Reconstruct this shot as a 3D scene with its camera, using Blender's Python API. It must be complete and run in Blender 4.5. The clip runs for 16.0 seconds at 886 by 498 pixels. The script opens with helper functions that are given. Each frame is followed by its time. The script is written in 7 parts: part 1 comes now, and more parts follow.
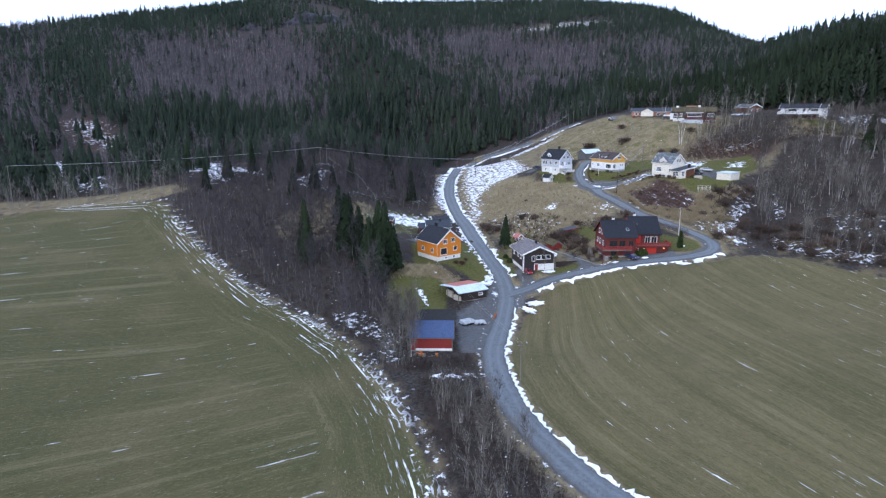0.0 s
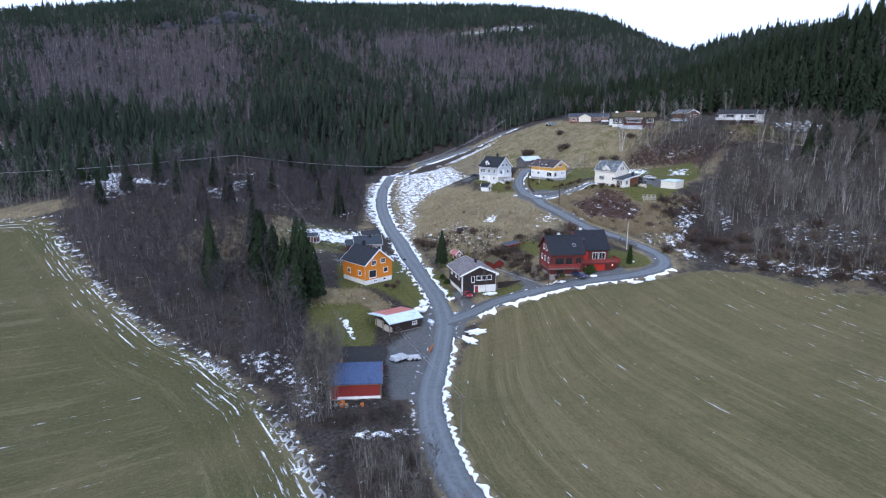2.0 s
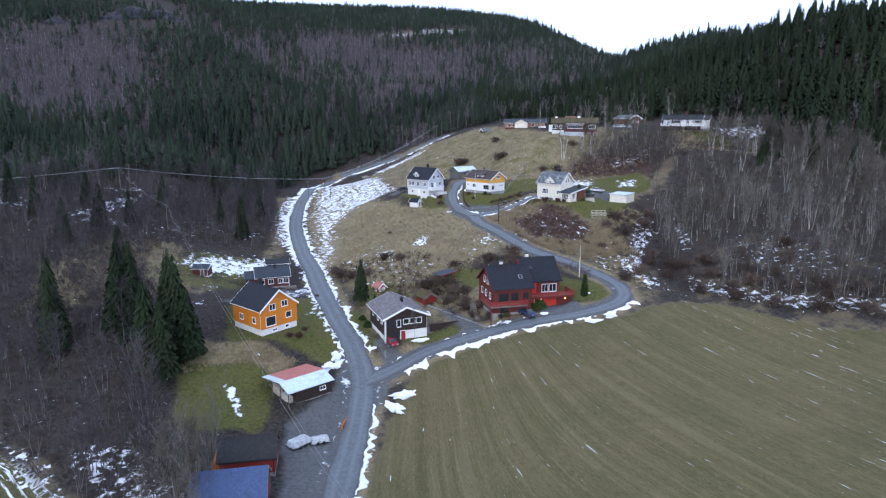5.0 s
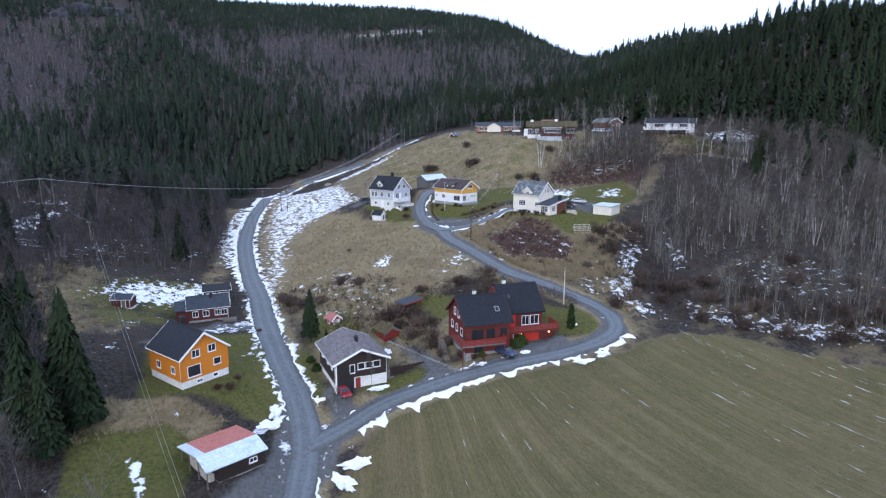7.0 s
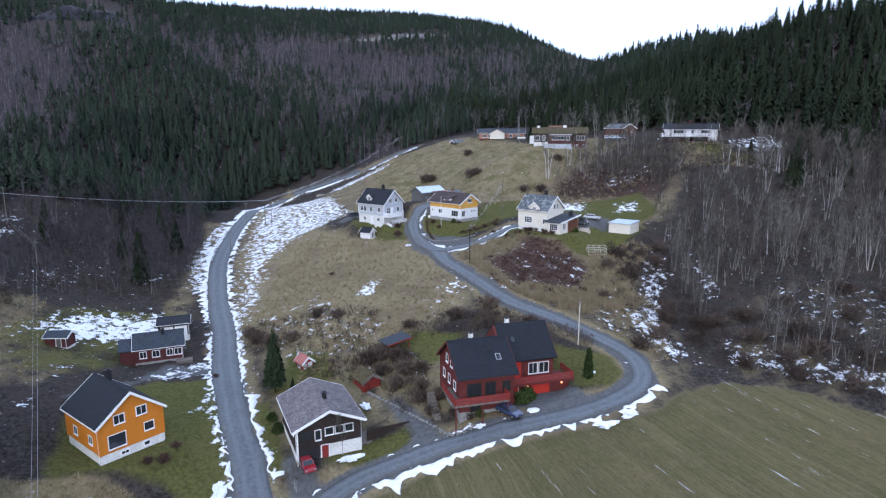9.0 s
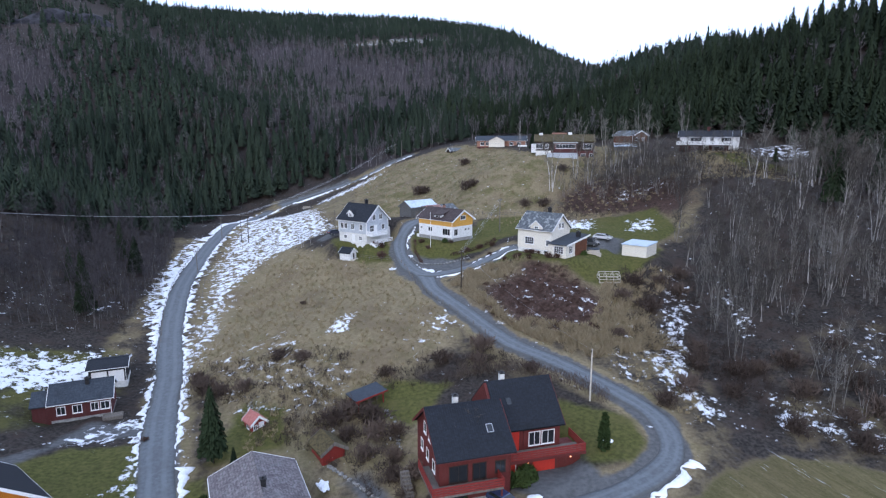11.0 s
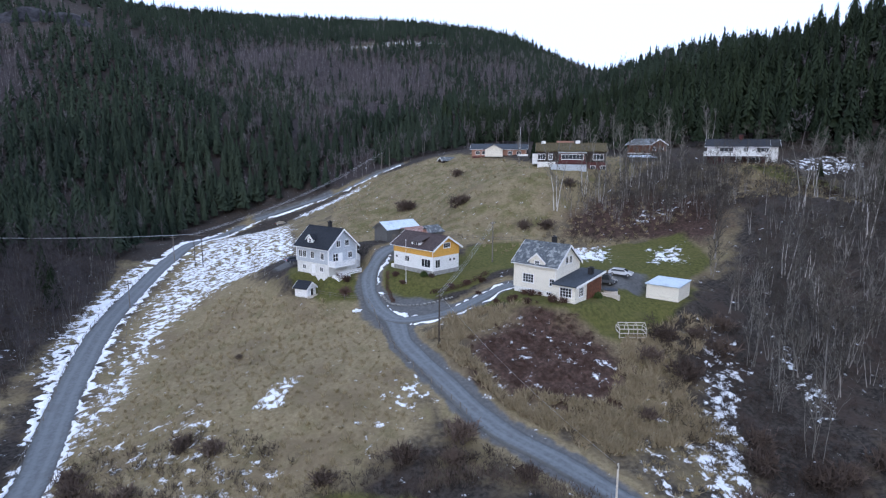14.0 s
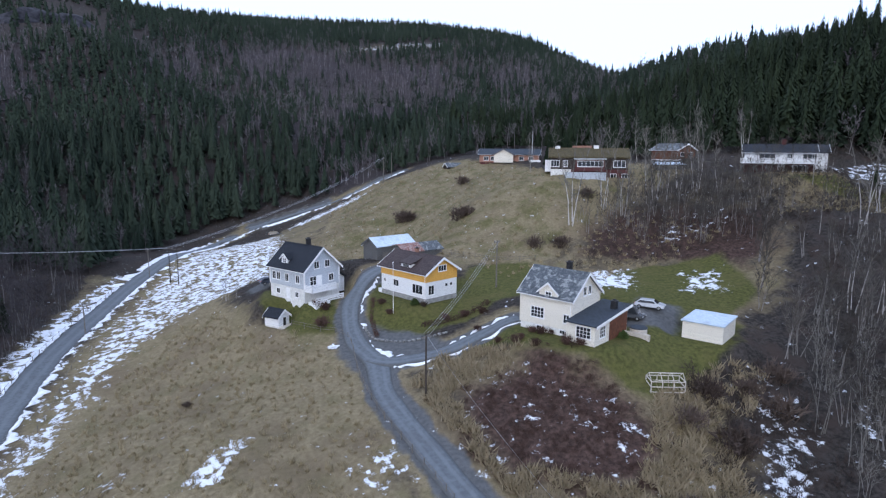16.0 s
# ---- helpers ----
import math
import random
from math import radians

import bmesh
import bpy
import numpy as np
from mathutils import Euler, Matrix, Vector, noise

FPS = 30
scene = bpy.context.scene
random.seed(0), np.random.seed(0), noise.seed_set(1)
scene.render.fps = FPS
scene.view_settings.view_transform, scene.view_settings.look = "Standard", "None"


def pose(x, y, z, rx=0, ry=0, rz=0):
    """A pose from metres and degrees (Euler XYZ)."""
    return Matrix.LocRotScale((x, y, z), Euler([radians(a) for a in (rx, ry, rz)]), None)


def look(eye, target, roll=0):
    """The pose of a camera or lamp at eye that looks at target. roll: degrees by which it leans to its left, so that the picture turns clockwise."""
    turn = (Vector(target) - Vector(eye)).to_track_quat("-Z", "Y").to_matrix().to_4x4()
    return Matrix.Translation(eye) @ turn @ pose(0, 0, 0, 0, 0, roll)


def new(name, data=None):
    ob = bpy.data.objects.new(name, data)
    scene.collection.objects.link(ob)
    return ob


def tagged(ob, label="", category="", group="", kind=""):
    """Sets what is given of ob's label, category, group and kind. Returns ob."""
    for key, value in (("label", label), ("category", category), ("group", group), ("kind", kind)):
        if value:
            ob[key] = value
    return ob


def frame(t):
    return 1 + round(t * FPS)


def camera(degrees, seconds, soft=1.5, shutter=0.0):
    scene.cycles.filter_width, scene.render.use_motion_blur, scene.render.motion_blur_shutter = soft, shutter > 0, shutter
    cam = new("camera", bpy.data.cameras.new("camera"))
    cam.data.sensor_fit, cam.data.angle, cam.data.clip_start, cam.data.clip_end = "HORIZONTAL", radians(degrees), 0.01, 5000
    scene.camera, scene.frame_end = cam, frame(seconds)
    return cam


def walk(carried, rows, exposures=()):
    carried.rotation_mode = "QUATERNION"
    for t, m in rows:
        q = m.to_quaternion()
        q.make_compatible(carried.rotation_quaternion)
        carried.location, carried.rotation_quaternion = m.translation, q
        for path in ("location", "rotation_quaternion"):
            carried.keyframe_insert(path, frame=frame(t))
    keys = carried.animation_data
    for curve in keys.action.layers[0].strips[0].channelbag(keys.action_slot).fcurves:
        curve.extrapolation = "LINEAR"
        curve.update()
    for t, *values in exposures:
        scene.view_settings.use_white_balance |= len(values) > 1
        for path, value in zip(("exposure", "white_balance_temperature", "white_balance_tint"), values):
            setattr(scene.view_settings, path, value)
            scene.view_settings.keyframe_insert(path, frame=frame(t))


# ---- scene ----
cam = camera(72.7, 16.0, 1.25)
METRES, EYE, TILT, LEAN, TURN = 170.0, 50.0, -12.7, 0.0, 0.0
ROWS = [
    (0.0, 0.0, 0.0, 0.0, -0.0, 0.0, 0.0),
    (0.5, 0.0041, 0.0296, 0.0065, -1.42, 0.09, 0.29),
    (1.0, 0.0076, 0.0591, 0.0131, -3.37, 0.21, 0.65),
    (1.5, 0.012, 0.089, 0.0196, -4.72, 0.31, 0.89),
    (2.0, 0.0166, 0.1183, 0.0261, -5.8, 0.41, 1.14),
    (2.5, 0.0222, 0.147, 0.0327, -6.57, 0.47, 1.31),
    (3.0, 0.0277, 0.1774, 0.0391, -7.73, 0.52, 1.56),
    (3.5, 0.0348, 0.2082, 0.0457, -9.01, 0.56, 1.84),
    (4.0, 0.0421, 0.2387, 0.0528, -10.3, 0.6, 2.11),
    (4.5, 0.0504, 0.269, 0.0594, -11.08, 0.68, 2.25),
    (5.0, 0.0595, 0.2986, 0.067, -11.94, 0.74, 2.48),
    (7.5, 0.1108, 0.4489, 0.1039, -14.61, 0.95, 3.14),
    (8.0, 0.1227, 0.478, 0.1107, -14.28, 1.14, 3.1),
    (8.5, 0.1351, 0.5082, 0.1175, -14.29, 1.32, 3.12),
    (9.0, 0.1469, 0.5375, 0.1247, -14.02, 1.5, 3.09),
    (11.5, 0.2089, 0.678, 0.1589, -13.63, 2.28, 2.95),
    (12.0, 0.2207, 0.7045, 0.1655, -13.21, 2.4, 2.8),
    (12.5, 0.2334, 0.7321, 0.1725, -13.19, 2.49, 2.77),
    (13.0, 0.2453, 0.7595, 0.1791, -13.65, 2.59, 2.82),
    (13.5, 0.2573, 0.7867, 0.1863, -13.7, 2.65, 2.77),
    (14.0, 0.2692, 0.8139, 0.193, -13.55, 2.79, 2.72),
    (14.5, 0.2813, 0.8402, 0.1995, -13.48, 2.89, 2.67),
    (15.0, 0.2931, 0.8661, 0.2057, -13.49, 3.01, 2.69),
    (15.5, 0.3048, 0.8923, 0.2119, -13.12, 3.13, 2.55),
    (16.0, 0.3164, 0.9179, 0.2179, -12.24, 3.26, 2.29),
]
walk(cam, [(t, pose(0, 0, EYE, TILT, LEAN, TURN) @ pose(METRES * x, METRES * y, METRES * z, 90 + pitch, roll, yaw)) for t, x, y, z, yaw, pitch, roll in ROWS],
     exposures=[(0.0, 0.24), (4.0, 0.22), (8.0, 0.12), (12.0, 0.03), (16.0, -0.06)])

# ---- light: an overcast winter afternoon ----
world = bpy.data.worlds.new("overcast_sky")
scene.world = world
world.use_nodes = True
wn, wl = world.node_tree.nodes, world.node_tree.links
bg = wn["Background"]
sky = wn.new("ShaderNodeTexSky")
sky.sky_type = "NISHITA"
sky.sun_disc = False
sky.sun_elevation, sky.sun_rotation = radians(25), radians(206)
sky.air_density, sky.dust_density, sky.ozone_density = 1.0, 6.0, 1.0
cloud = wn.new("ShaderNodeMix")
cloud.data_type = "RGBA"
cloud.inputs[0].default_value = 0.86
cloud.inputs[7].default_value = (7.8, 9.55, 13.9, 1)
wl.new(sky.outputs[0], cloud.inputs[6])
wl.new(cloud.outputs[2], bg.inputs[0])
bg.inputs[1].default_value = 0.145
sun_data = bpy.data.lights.new("sun", "SUN")
sun_data.energy, sun_data.angle, sun_data.color = 0.9, radians(35), (1.0, 0.98, 0.95)
sun = new("sun", sun_data)
sun.matrix_world = look((0, 0, 300), (0.4 * 300, 0.8 * 300, 300 - 0.42 * 300))


# ---- materials ----
def material(name, rough=0.8, metal=0.0):
    m = bpy.data.materials.new(name)
    m.use_nodes = True
    b = m.node_tree.nodes["Principled BSDF"]
    b.inputs["Roughness"].default_value, b.inputs["Metallic"].default_value = rough, metal
    b.inputs["Specular IOR Level"].default_value = 0.3
    return m, m.node_tree.nodes, m.node_tree.links, b


def op(nodes, links, kind, a, b=None, clamp=False):
    n = nodes.new("ShaderNodeMath")
    n.operation, n.use_clamp = kind, clamp
    for i, v in enumerate((a, b)):
        if v is None:
            continue
        if isinstance(v, (int, float)):
            n.inputs[i].default_value = v
        else:
            links.new(v, n.inputs[i])
    return n.outputs[0]


def mixed(nodes, links, fac, a, b):
    n = nodes.new("ShaderNodeMix")
    n.data_type = "RGBA"
    for i, v in ((0, fac), (6, a), (7, b)):
        if isinstance(v, (int, float)):
            n.inputs[i].default_value = v
        elif isinstance(v, tuple):
            n.inputs[i].default_value = (*v, 1)
        else:
            links.new(v, n.inputs[i])
    return n.outputs[2]


def grain(nodes, links, scale, vector=None, detail=4, rough=0.6, stretch=None):
    n = nodes.new("ShaderNodeTexNoise")
    n.inputs["Scale"].default_value, n.inputs["Detail"].default_value, n.inputs["Roughness"].default_value = scale, detail, rough
    if vector is None:
        vector = nodes.new("ShaderNodeTexCoord").outputs["Object"]
    if stretch:
        mp = nodes.new("ShaderNodeMapping")
        mp.inputs["Scale"].default_value = stretch
        links.new(vector, mp.inputs[0])
        vector = mp.outputs[0]
    links.new(vector, n.inputs[0])
    return n.outputs[0]


def ramp(nodes, links, value, lo, hi):
    n = nodes.new("ShaderNodeMapRange")
    n.interpolation_type = "SMOOTHSTEP"
    links.new(value, n.inputs[0])
    n.inputs[1].default_value, n.inputs[2].default_value = lo, hi
    return n.outputs[0]


def relief(nodes, links, bsdf, height, strength, distance):
    n = nodes.new("ShaderNodeBump")
    n.inputs["Strength"].default_value, n.inputs["Distance"].default_value = strength, distance
    links.new(height, n.inputs["Height"])
    links.new(n.outputs[0], bsdf.inputs["Normal"])


def plain(name, dark, light, scale=2.0, rough=0.8, metal=0.0, bump=0.02, stretch=None, stains=0.35):
    """Two tones in a fine grain, with larger weather stains, and a fine relief."""
    m, n, l, b = material(name, rough, metal)
    fine = ramp(n, l, grain(n, l, scale, stretch=stretch), 0.3, 0.7)
    col = mixed(n, l, fine, dark, light)
    wide = ramp(n, l, grain(n, l, 0.35), 0.45, 0.75)
    col = mixed(n, l, op(n, l, "MULTIPLY", wide, stains), col, tuple(0.6 * v for v in dark))
    l.new(col, b.inputs["Base Color"])
    relief(n, l, b, fine, 0.5, bump)
    return m


def cladding(name, colour, pitch=0.16, upright=False, wear=0.25, axis=2):
    """Painted boards: a groove every pitch metres, faded and streaked paint."""
    m, n, l, b = material(name, 0.65)
    co = n.new("ShaderNodeTexCoord").outputs["Object"]
    sep = n.new("ShaderNodeSeparateXYZ")
    l.new(co, sep.inputs[0])
    if upright:
        along = op(n, l, "ADD", sep.outputs[0], sep.outputs[1])
    else:
        along = sep.outputs[2]
    saw = op(n, l, "FRACT", op(n, l, "DIVIDE", along, pitch))
    groove = ramp(n, l, saw, 0.0, 0.14)
    board = n.new("ShaderNodeTexWhiteNoise")
    board.noise_dimensions = "1D"
    l.new(op(n, l, "FLOOR", op(n, l, "DIVIDE", along, pitch)), board.inputs["W"])
    streak = grain(n, l, 1.6, co, stretch=(1.5, 1.5, 0.25) if upright else (0.4, 0.4, 2.0))
    col = mixed(n, l, op(n, l, "MULTIPLY", board.outputs[0], 0.3), colour, tuple(0.75 * v for v in colour))
    faded = tuple(0.55 * v + 0.07 for v in colour)
    col = mixed(n, l, op(n, l, "MULTIPLY", ramp(n, l, streak, 0.45, 0.8), wear), col, faded)
    col = mixed(n, l, groove, tuple(0.35 * v for v in colour), col)
    l.new(col, b.inputs["Base Color"])
    relief(n, l, b, groove, 0.6, 0.02)
    return m


def tiles(name, dark, light, row=0.35, rough=0.7, moss=0.0, corrugated=False, metal=0.0):
    """Roof cover: courses down the slope and rolls along it, tile by tile unlike."""
    m, n, l, b = material(name, rough, metal)
    co = n.new("ShaderNodeTexCoord").outputs["Object"]
    sep = n.new("ShaderNodeSeparateXYZ")
    l.new(co, sep.inputs[0])
    roll = op(n, l, "SINE", op(n, l, "MULTIPLY", sep.outputs[0], 6.2832 / (0.3 if not corrugated else 0.22)))
    course = op(n, l, "FRACT", op(n, l, "DIVIDE", sep.outputs[1], row))
    height = roll if corrugated else op(n, l, "ADD", op(n, l, "MULTIPLY", roll, 0.5), course)
    spot = ramp(n, l, grain(n, l, 3.0, co), 0.35, 0.7)
    col = mixed(n, l, spot, dark, light)
    old = ramp(n, l, grain(n, l, 0.6, co, detail=8), 0.5, 0.7)
    col = mixed(n, l, op(n, l, "MULTIPLY", old, 0.45), col, tuple(0.5 * v for v in dark))
    if moss:
        col = mixed(n, l, op(n, l, "MULTIPLY", ramp(n, l, grain(n, l, 1.1, co, detail=9), 0.5, 0.62), moss), col, (0.34, 0.36, 0.36))
    edge = ramp(n, l, course, 0.0, 0.12)
    if not corrugated:
        col = mixed(n, l, op(n, l, "SUBTRACT", 1.0, edge), col, tuple(0.45 * v for v in dark))
    l.new(col, b.inputs["Base Color"])
    relief(n, l, b, height, 0.5, 0.03)
    return m


def foliage(name, dark, light, rough=0.85):
    """Leaves, needles or twigs; each tree has its own tint."""
    m, n, l, b = material(name, rough)
    at = n.new("ShaderNodeAttribute")
    at.attribute_name = "tint"
    info = n.new("ShaderNodeObjectInfo")
    own = op(n, l, "LESS_THAN", at.outputs["Fac"], 0.0001)
    which = op(n, l, "ADD", at.outputs["Fac"], op(n, l, "MULTIPLY", own, info.outputs["Random"]))
    fine = grain(n, l, 0.9, detail=3)
    f = op(n, l, "ADD", op(n, l, "MULTIPLY", which, 0.65), op(n, l, "MULTIPLY", fine, 0.4), True)
    l.new(mixed(n, l, f, dark, light), b.inputs["Base Color"])
    b.inputs["Specular IOR Level"].default_value = 0.1
    return m


def ground_material():
    m, n, l, b = material("ground", 0.95)
    b.inputs["Specular IOR Level"].default_value = 0.1
    co = n.new("ShaderNodeTexCoord").outputs["Object"]

    def attribute(name):
        a = n.new("ShaderNodeAttribute")
        a.attribute_name = name
        return a
    cover, cover2, rows = attribute("cover"), attribute("cover2"), attribute("rows")
    c1, c2 = n.new("ShaderNodeSeparateColor"), n.new("ShaderNodeSeparateColor")
    l.new(cover.outputs["Color"], c1.inputs[0])
    l.new(cover2.outputs["Color"], c2.inputs[0])
    fine = grain(n, l, 1.7, co, detail=6, rough=0.7)
    mid = grain(n, l, 0.22, co, detail=5)
    wide = grain(n, l, 0.035, co, detail=4)
    litter = mixed(n, l, ramp(n, l, fine, 0.35, 0.68), (0.018, 0.016, 0.015), (0.064, 0.056, 0.05))
    litter = mixed(n, l, ramp(n, l, mid, 0.45, 0.7), litter, (0.05, 0.038, 0.033))
    straw = mixed(n, l, ramp(n, l, fine, 0.3, 0.7), (0.148, 0.117, 0.07), (0.262, 0.215, 0.134))
    straw = mixed(n, l, op(n, l, "MULTIPLY", ramp(n, l, mid, 0.45, 0.72), 0.6), straw, (0.105, 0.097, 0.045))
    straw = mixed(n, l, op(n, l, "MULTIPLY", ramp(n, l, grain(n, l, 0.09, co, detail=6), 0.44, 0.66), 0.5), straw, (0.115, 0.086, 0.058))
    straw = mixed(n, l, op(n, l, "MULTIPLY", ramp(n, l, grain(n, l, 5.0, co, detail=3), 0.5, 0.7), 0.4), straw, (0.075, 0.06, 0.038))
    lawn = mixed(n, l, ramp(n, l, fine, 0.3, 0.7), (0.044, 0.049, 0.016), (0.108, 0.106, 0.034))
    lawn = mixed(n, l, op(n, l, "MULTIPLY", ramp(n, l, mid, 0.45, 0.7), 0.55), lawn, (0.1, 0.09, 0.036))
    # worked fields: furrows run along the rows
    furrow = grain(n, l, 1.0, rows.outputs["Vector"], detail=4, stretch=(1.3, 0.018, 1))
    swath = grain(n, l, 1.0, rows.outputs["Vector"], detail=2, stretch=(0.16, 0.006, 1))
    uv = n.new("ShaderNodeSeparateXYZ")
    l.new(rows.outputs["Vector"], uv.inputs[0])
    line = op(n, l, "ABSOLUTE", op(n, l, "SINE", op(n, l, "MULTIPLY", op(n, l, "ADD", uv.outputs[0], op(n, l, "MULTIPLY", mid, 1.2)), 1.35)))
    field = mixed(n, l, ramp(n, l, furrow, 0.36, 0.66), (0.106, 0.09, 0.042), (0.15, 0.127, 0.063))
    field = mixed(n, l, op(n, l, "MULTIPLY", op(n, l, "SUBTRACT", 1.0, ramp(n, l, line, 0.05, 0.4)), op(n, l, "MULTIPLY", ramp(n, l, swath, 0.36, 0.6), 0.55)), field, (0.215, 0.182, 0.106))
    field = mixed(n, l, op(n, l, "MULTIPLY", ramp(n, l, grain(n, l, 1.0, rows.outputs["Vector"], detail=3, stretch=(0.42, 0.02, 1)), 0.45, 0.62), 0.5), field, (0.084, 0.075, 0.036))
    field = mixed(n, l, op(n, l, "MULTIPLY", op(n, l, "SUBTRACT", 1.0, c1.outputs[2]), 0.8), field, (0.047, 0.054, 0.023))
    field = mixed(n, l, op(n, l, "MULTIPLY", ramp(n, l, swath, 0.4, 0.65), 0.25), field, (0.088, 0.078, 0.036))
    field = mixed(n, l, op(n, l, "MULTIPLY", ramp(n, l, wide, 0.42, 0.66), 0.6), field, (0.132, 0.106, 0.058))
    field = mixed(n, l, op(n, l, "MULTIPLY", ramp(n, l, mid, 0.42, 0.7), 0.35), field, (0.079, 0.077, 0.03))
    field = mixed(n, l, op(n, l, "MULTIPLY", ramp(n, l, grain(n, l, 4.0, co, detail=4), 0.46, 0.7), 0.35), field, (0.17, 0.15, 0.085))
    field = mixed(n, l, op(n, l, "MULTIPLY", ramp(n, l, fine, 0.5, 0.75), 0.45), field, (0.068, 0.064, 0.034))
    band = grain(n, l, 1.0, rows.outputs["Vector"], detail=5, rough=0.65, stretch=(0.3, 0.012, 1))
    field = mixed(n, l, op(n, l, "MULTIPLY", ramp(n, l, band, 0.5, 0.66), 0.42), field, (0.205, 0.172, 0.1))
    field = mixed(n, l, op(n, l, "MULTIPLY", op(n, l, "SUBTRACT", 1.0, ramp(n, l, band, 0.33, 0.47)), 0.42), field, (0.066, 0.06, 0.028))
    mottle = grain(n, l, 0.045, co, detail=7, rough=0.62)
    field = mixed(n, l, op(n, l, "MULTIPLY", ramp(n, l, mottle, 0.48, 0.68), 0.45), field, (0.066, 0.066, 0.028))
    stubble = grain(n, l, 1.0, rows.outputs["Vector"], detail=6, rough=0.8, stretch=(3.2, 0.7, 1))
    field = mixed(n, l, op(n, l, "MULTIPLY", ramp(n, l, stubble, 0.52, 0.7), 0.5), field, (0.26, 0.222, 0.14))
    field = mixed(n, l, op(n, l, "MULTIPLY", op(n, l, "SUBTRACT", 1.0, ramp(n, l, stubble, 0.32, 0.5)), 0.5), field, (0.045, 0.042, 0.02))
    field = mixed(n, l, 0.17, field, (0.03, 0.028, 0.01))
    heath = mixed(n, l, ramp(n, l, fine, 0.35, 0.7), (0.03, 0.02, 0.017), (0.1, 0.062, 0.05))
    grit = mixed(n, l, ramp(n, l, fine, 0.3, 0.7), (0.072, 0.075, 0.078), (0.122, 0.126, 0.13))
    col = litter
    blur = op(n, l, "MULTIPLY", op(n, l, "SUBTRACT", mid, 0.5), 0.9)

    def lay(col, mask, over):
        inner = op(n, l, "MULTIPLY", op(n, l, "SUBTRACT", 1.0, mask), mask)
        soft = op(n, l, "ADD", mask, op(n, l, "MULTIPLY", inner, op(n, l, "MULTIPLY", blur, 4.0)))
        return mixed(n, l, ramp(n, l, soft, 0.3, 0.7), col, over)
    wood = attribute("wood")
    floor = mixed(n, l, ramp(n, l, fine, 0.3, 0.7), (0.022, 0.019, 0.0205), (0.062, 0.053, 0.057))
    col = mixed(n, l, wood.outputs["Fac"], col, floor)
    col = lay(col, c1.outputs[2], straw)
    col = lay(col, c2.outputs[2], heath)
    col = lay(col, c1.outputs[1], lawn)
    col = lay(col, c1.outputs[0], field)
    col = lay(col, c2.outputs[1], grit)
    speck = grain(n, l, 3.4, co, detail=5, rough=0.75)
    col = mixed(n, l, op(n, l, "MULTIPLY", ramp(n, l, speck, 0.52, 0.68), 0.4), col, (0.024, 0.021, 0.016))
    # old snow, in patches on open land and in streaks along the furrows
    patch = grain(n, l, 0.6, co, detail=9, rough=0.7)
    level = op(n, l, "SUBTRACT", 0.78, op(n, l, "MULTIPLY", c2.outputs[0], 0.5))
    s1 = op(n, l, "MULTIPLY", op(n, l, "SUBTRACT", patch, level), 22.0, True)
    streak = grain(n, l, 1.0, rows.outputs["Vector"], detail=6, stretch=(2.8, 0.15, 1))
    s2 = op(n, l, "MULTIPLY", op(n, l, "SUBTRACT", streak, op(n, l, "SUBTRACT", 0.775, op(n, l, "MULTIPLY", rows_snow(n, l), 0.3))), 34.0, True)
    s2 = op(n, l, "MULTIPLY", op(n, l, "MULTIPLY", s2, c1.outputs[0]), ramp(n, l, grain(n, l, 0.06, co, detail=3), 0.4, 0.56))
    ruts = ramp(n, l, op(n, l, "ABSOLUTE", op(n, l, "SINE", op(n, l, "MULTIPLY", op(n, l, "ADD", uv.outputs[0], op(n, l, "MULTIPLY", patch, 0.7)), 2.5))), 0.88, 0.97)
    where = ramp(n, l, grain(n, l, 1.0, rows.outputs["Vector"], detail=5, rough=0.7, stretch=(0.4, 0.045, 1)), 0.0, 1.0)
    where = op(n, l, "MULTIPLY", op(n, l, "SUBTRACT", where, op(n, l, "SUBTRACT", 0.91, op(n, l, "MULTIPLY", rows_snow(n, l), 0.7))), 9.0, True)
    rut_snow = op(n, l, "MULTIPLY", ruts, where)
    s2 = op(n, l, "MAXIMUM", s2, op(n, l, "MULTIPLY", rut_snow, c1.outputs[0]))
    snow = op(n, l, "MAXIMUM", op(n, l, "MULTIPLY", s1, ramp(n, l, c2.outputs[0], 0.02, 0.1)), s2)
    white = mixed(n, l, fine, (0.62, 0.66, 0.72), (0.82, 0.84, 0.88))
    col = mixed(n, l, snow, col, white)
    l.new(col, b.inputs["Base Color"])
    h = op(n, l, "ADD", op(n, l, "MULTIPLY", fine, 0.6), op(n, l, "MULTIPLY", snow, 0.5))
    relief(n, l, b, h, 0.7, 0.25)
    return m


def rows_snow(n, l):
    a = n.new("ShaderNodeAttribute")
    a.attribute_name = "streaks"
    return a.outputs["Fac"]


M_GROUND = ground_material()


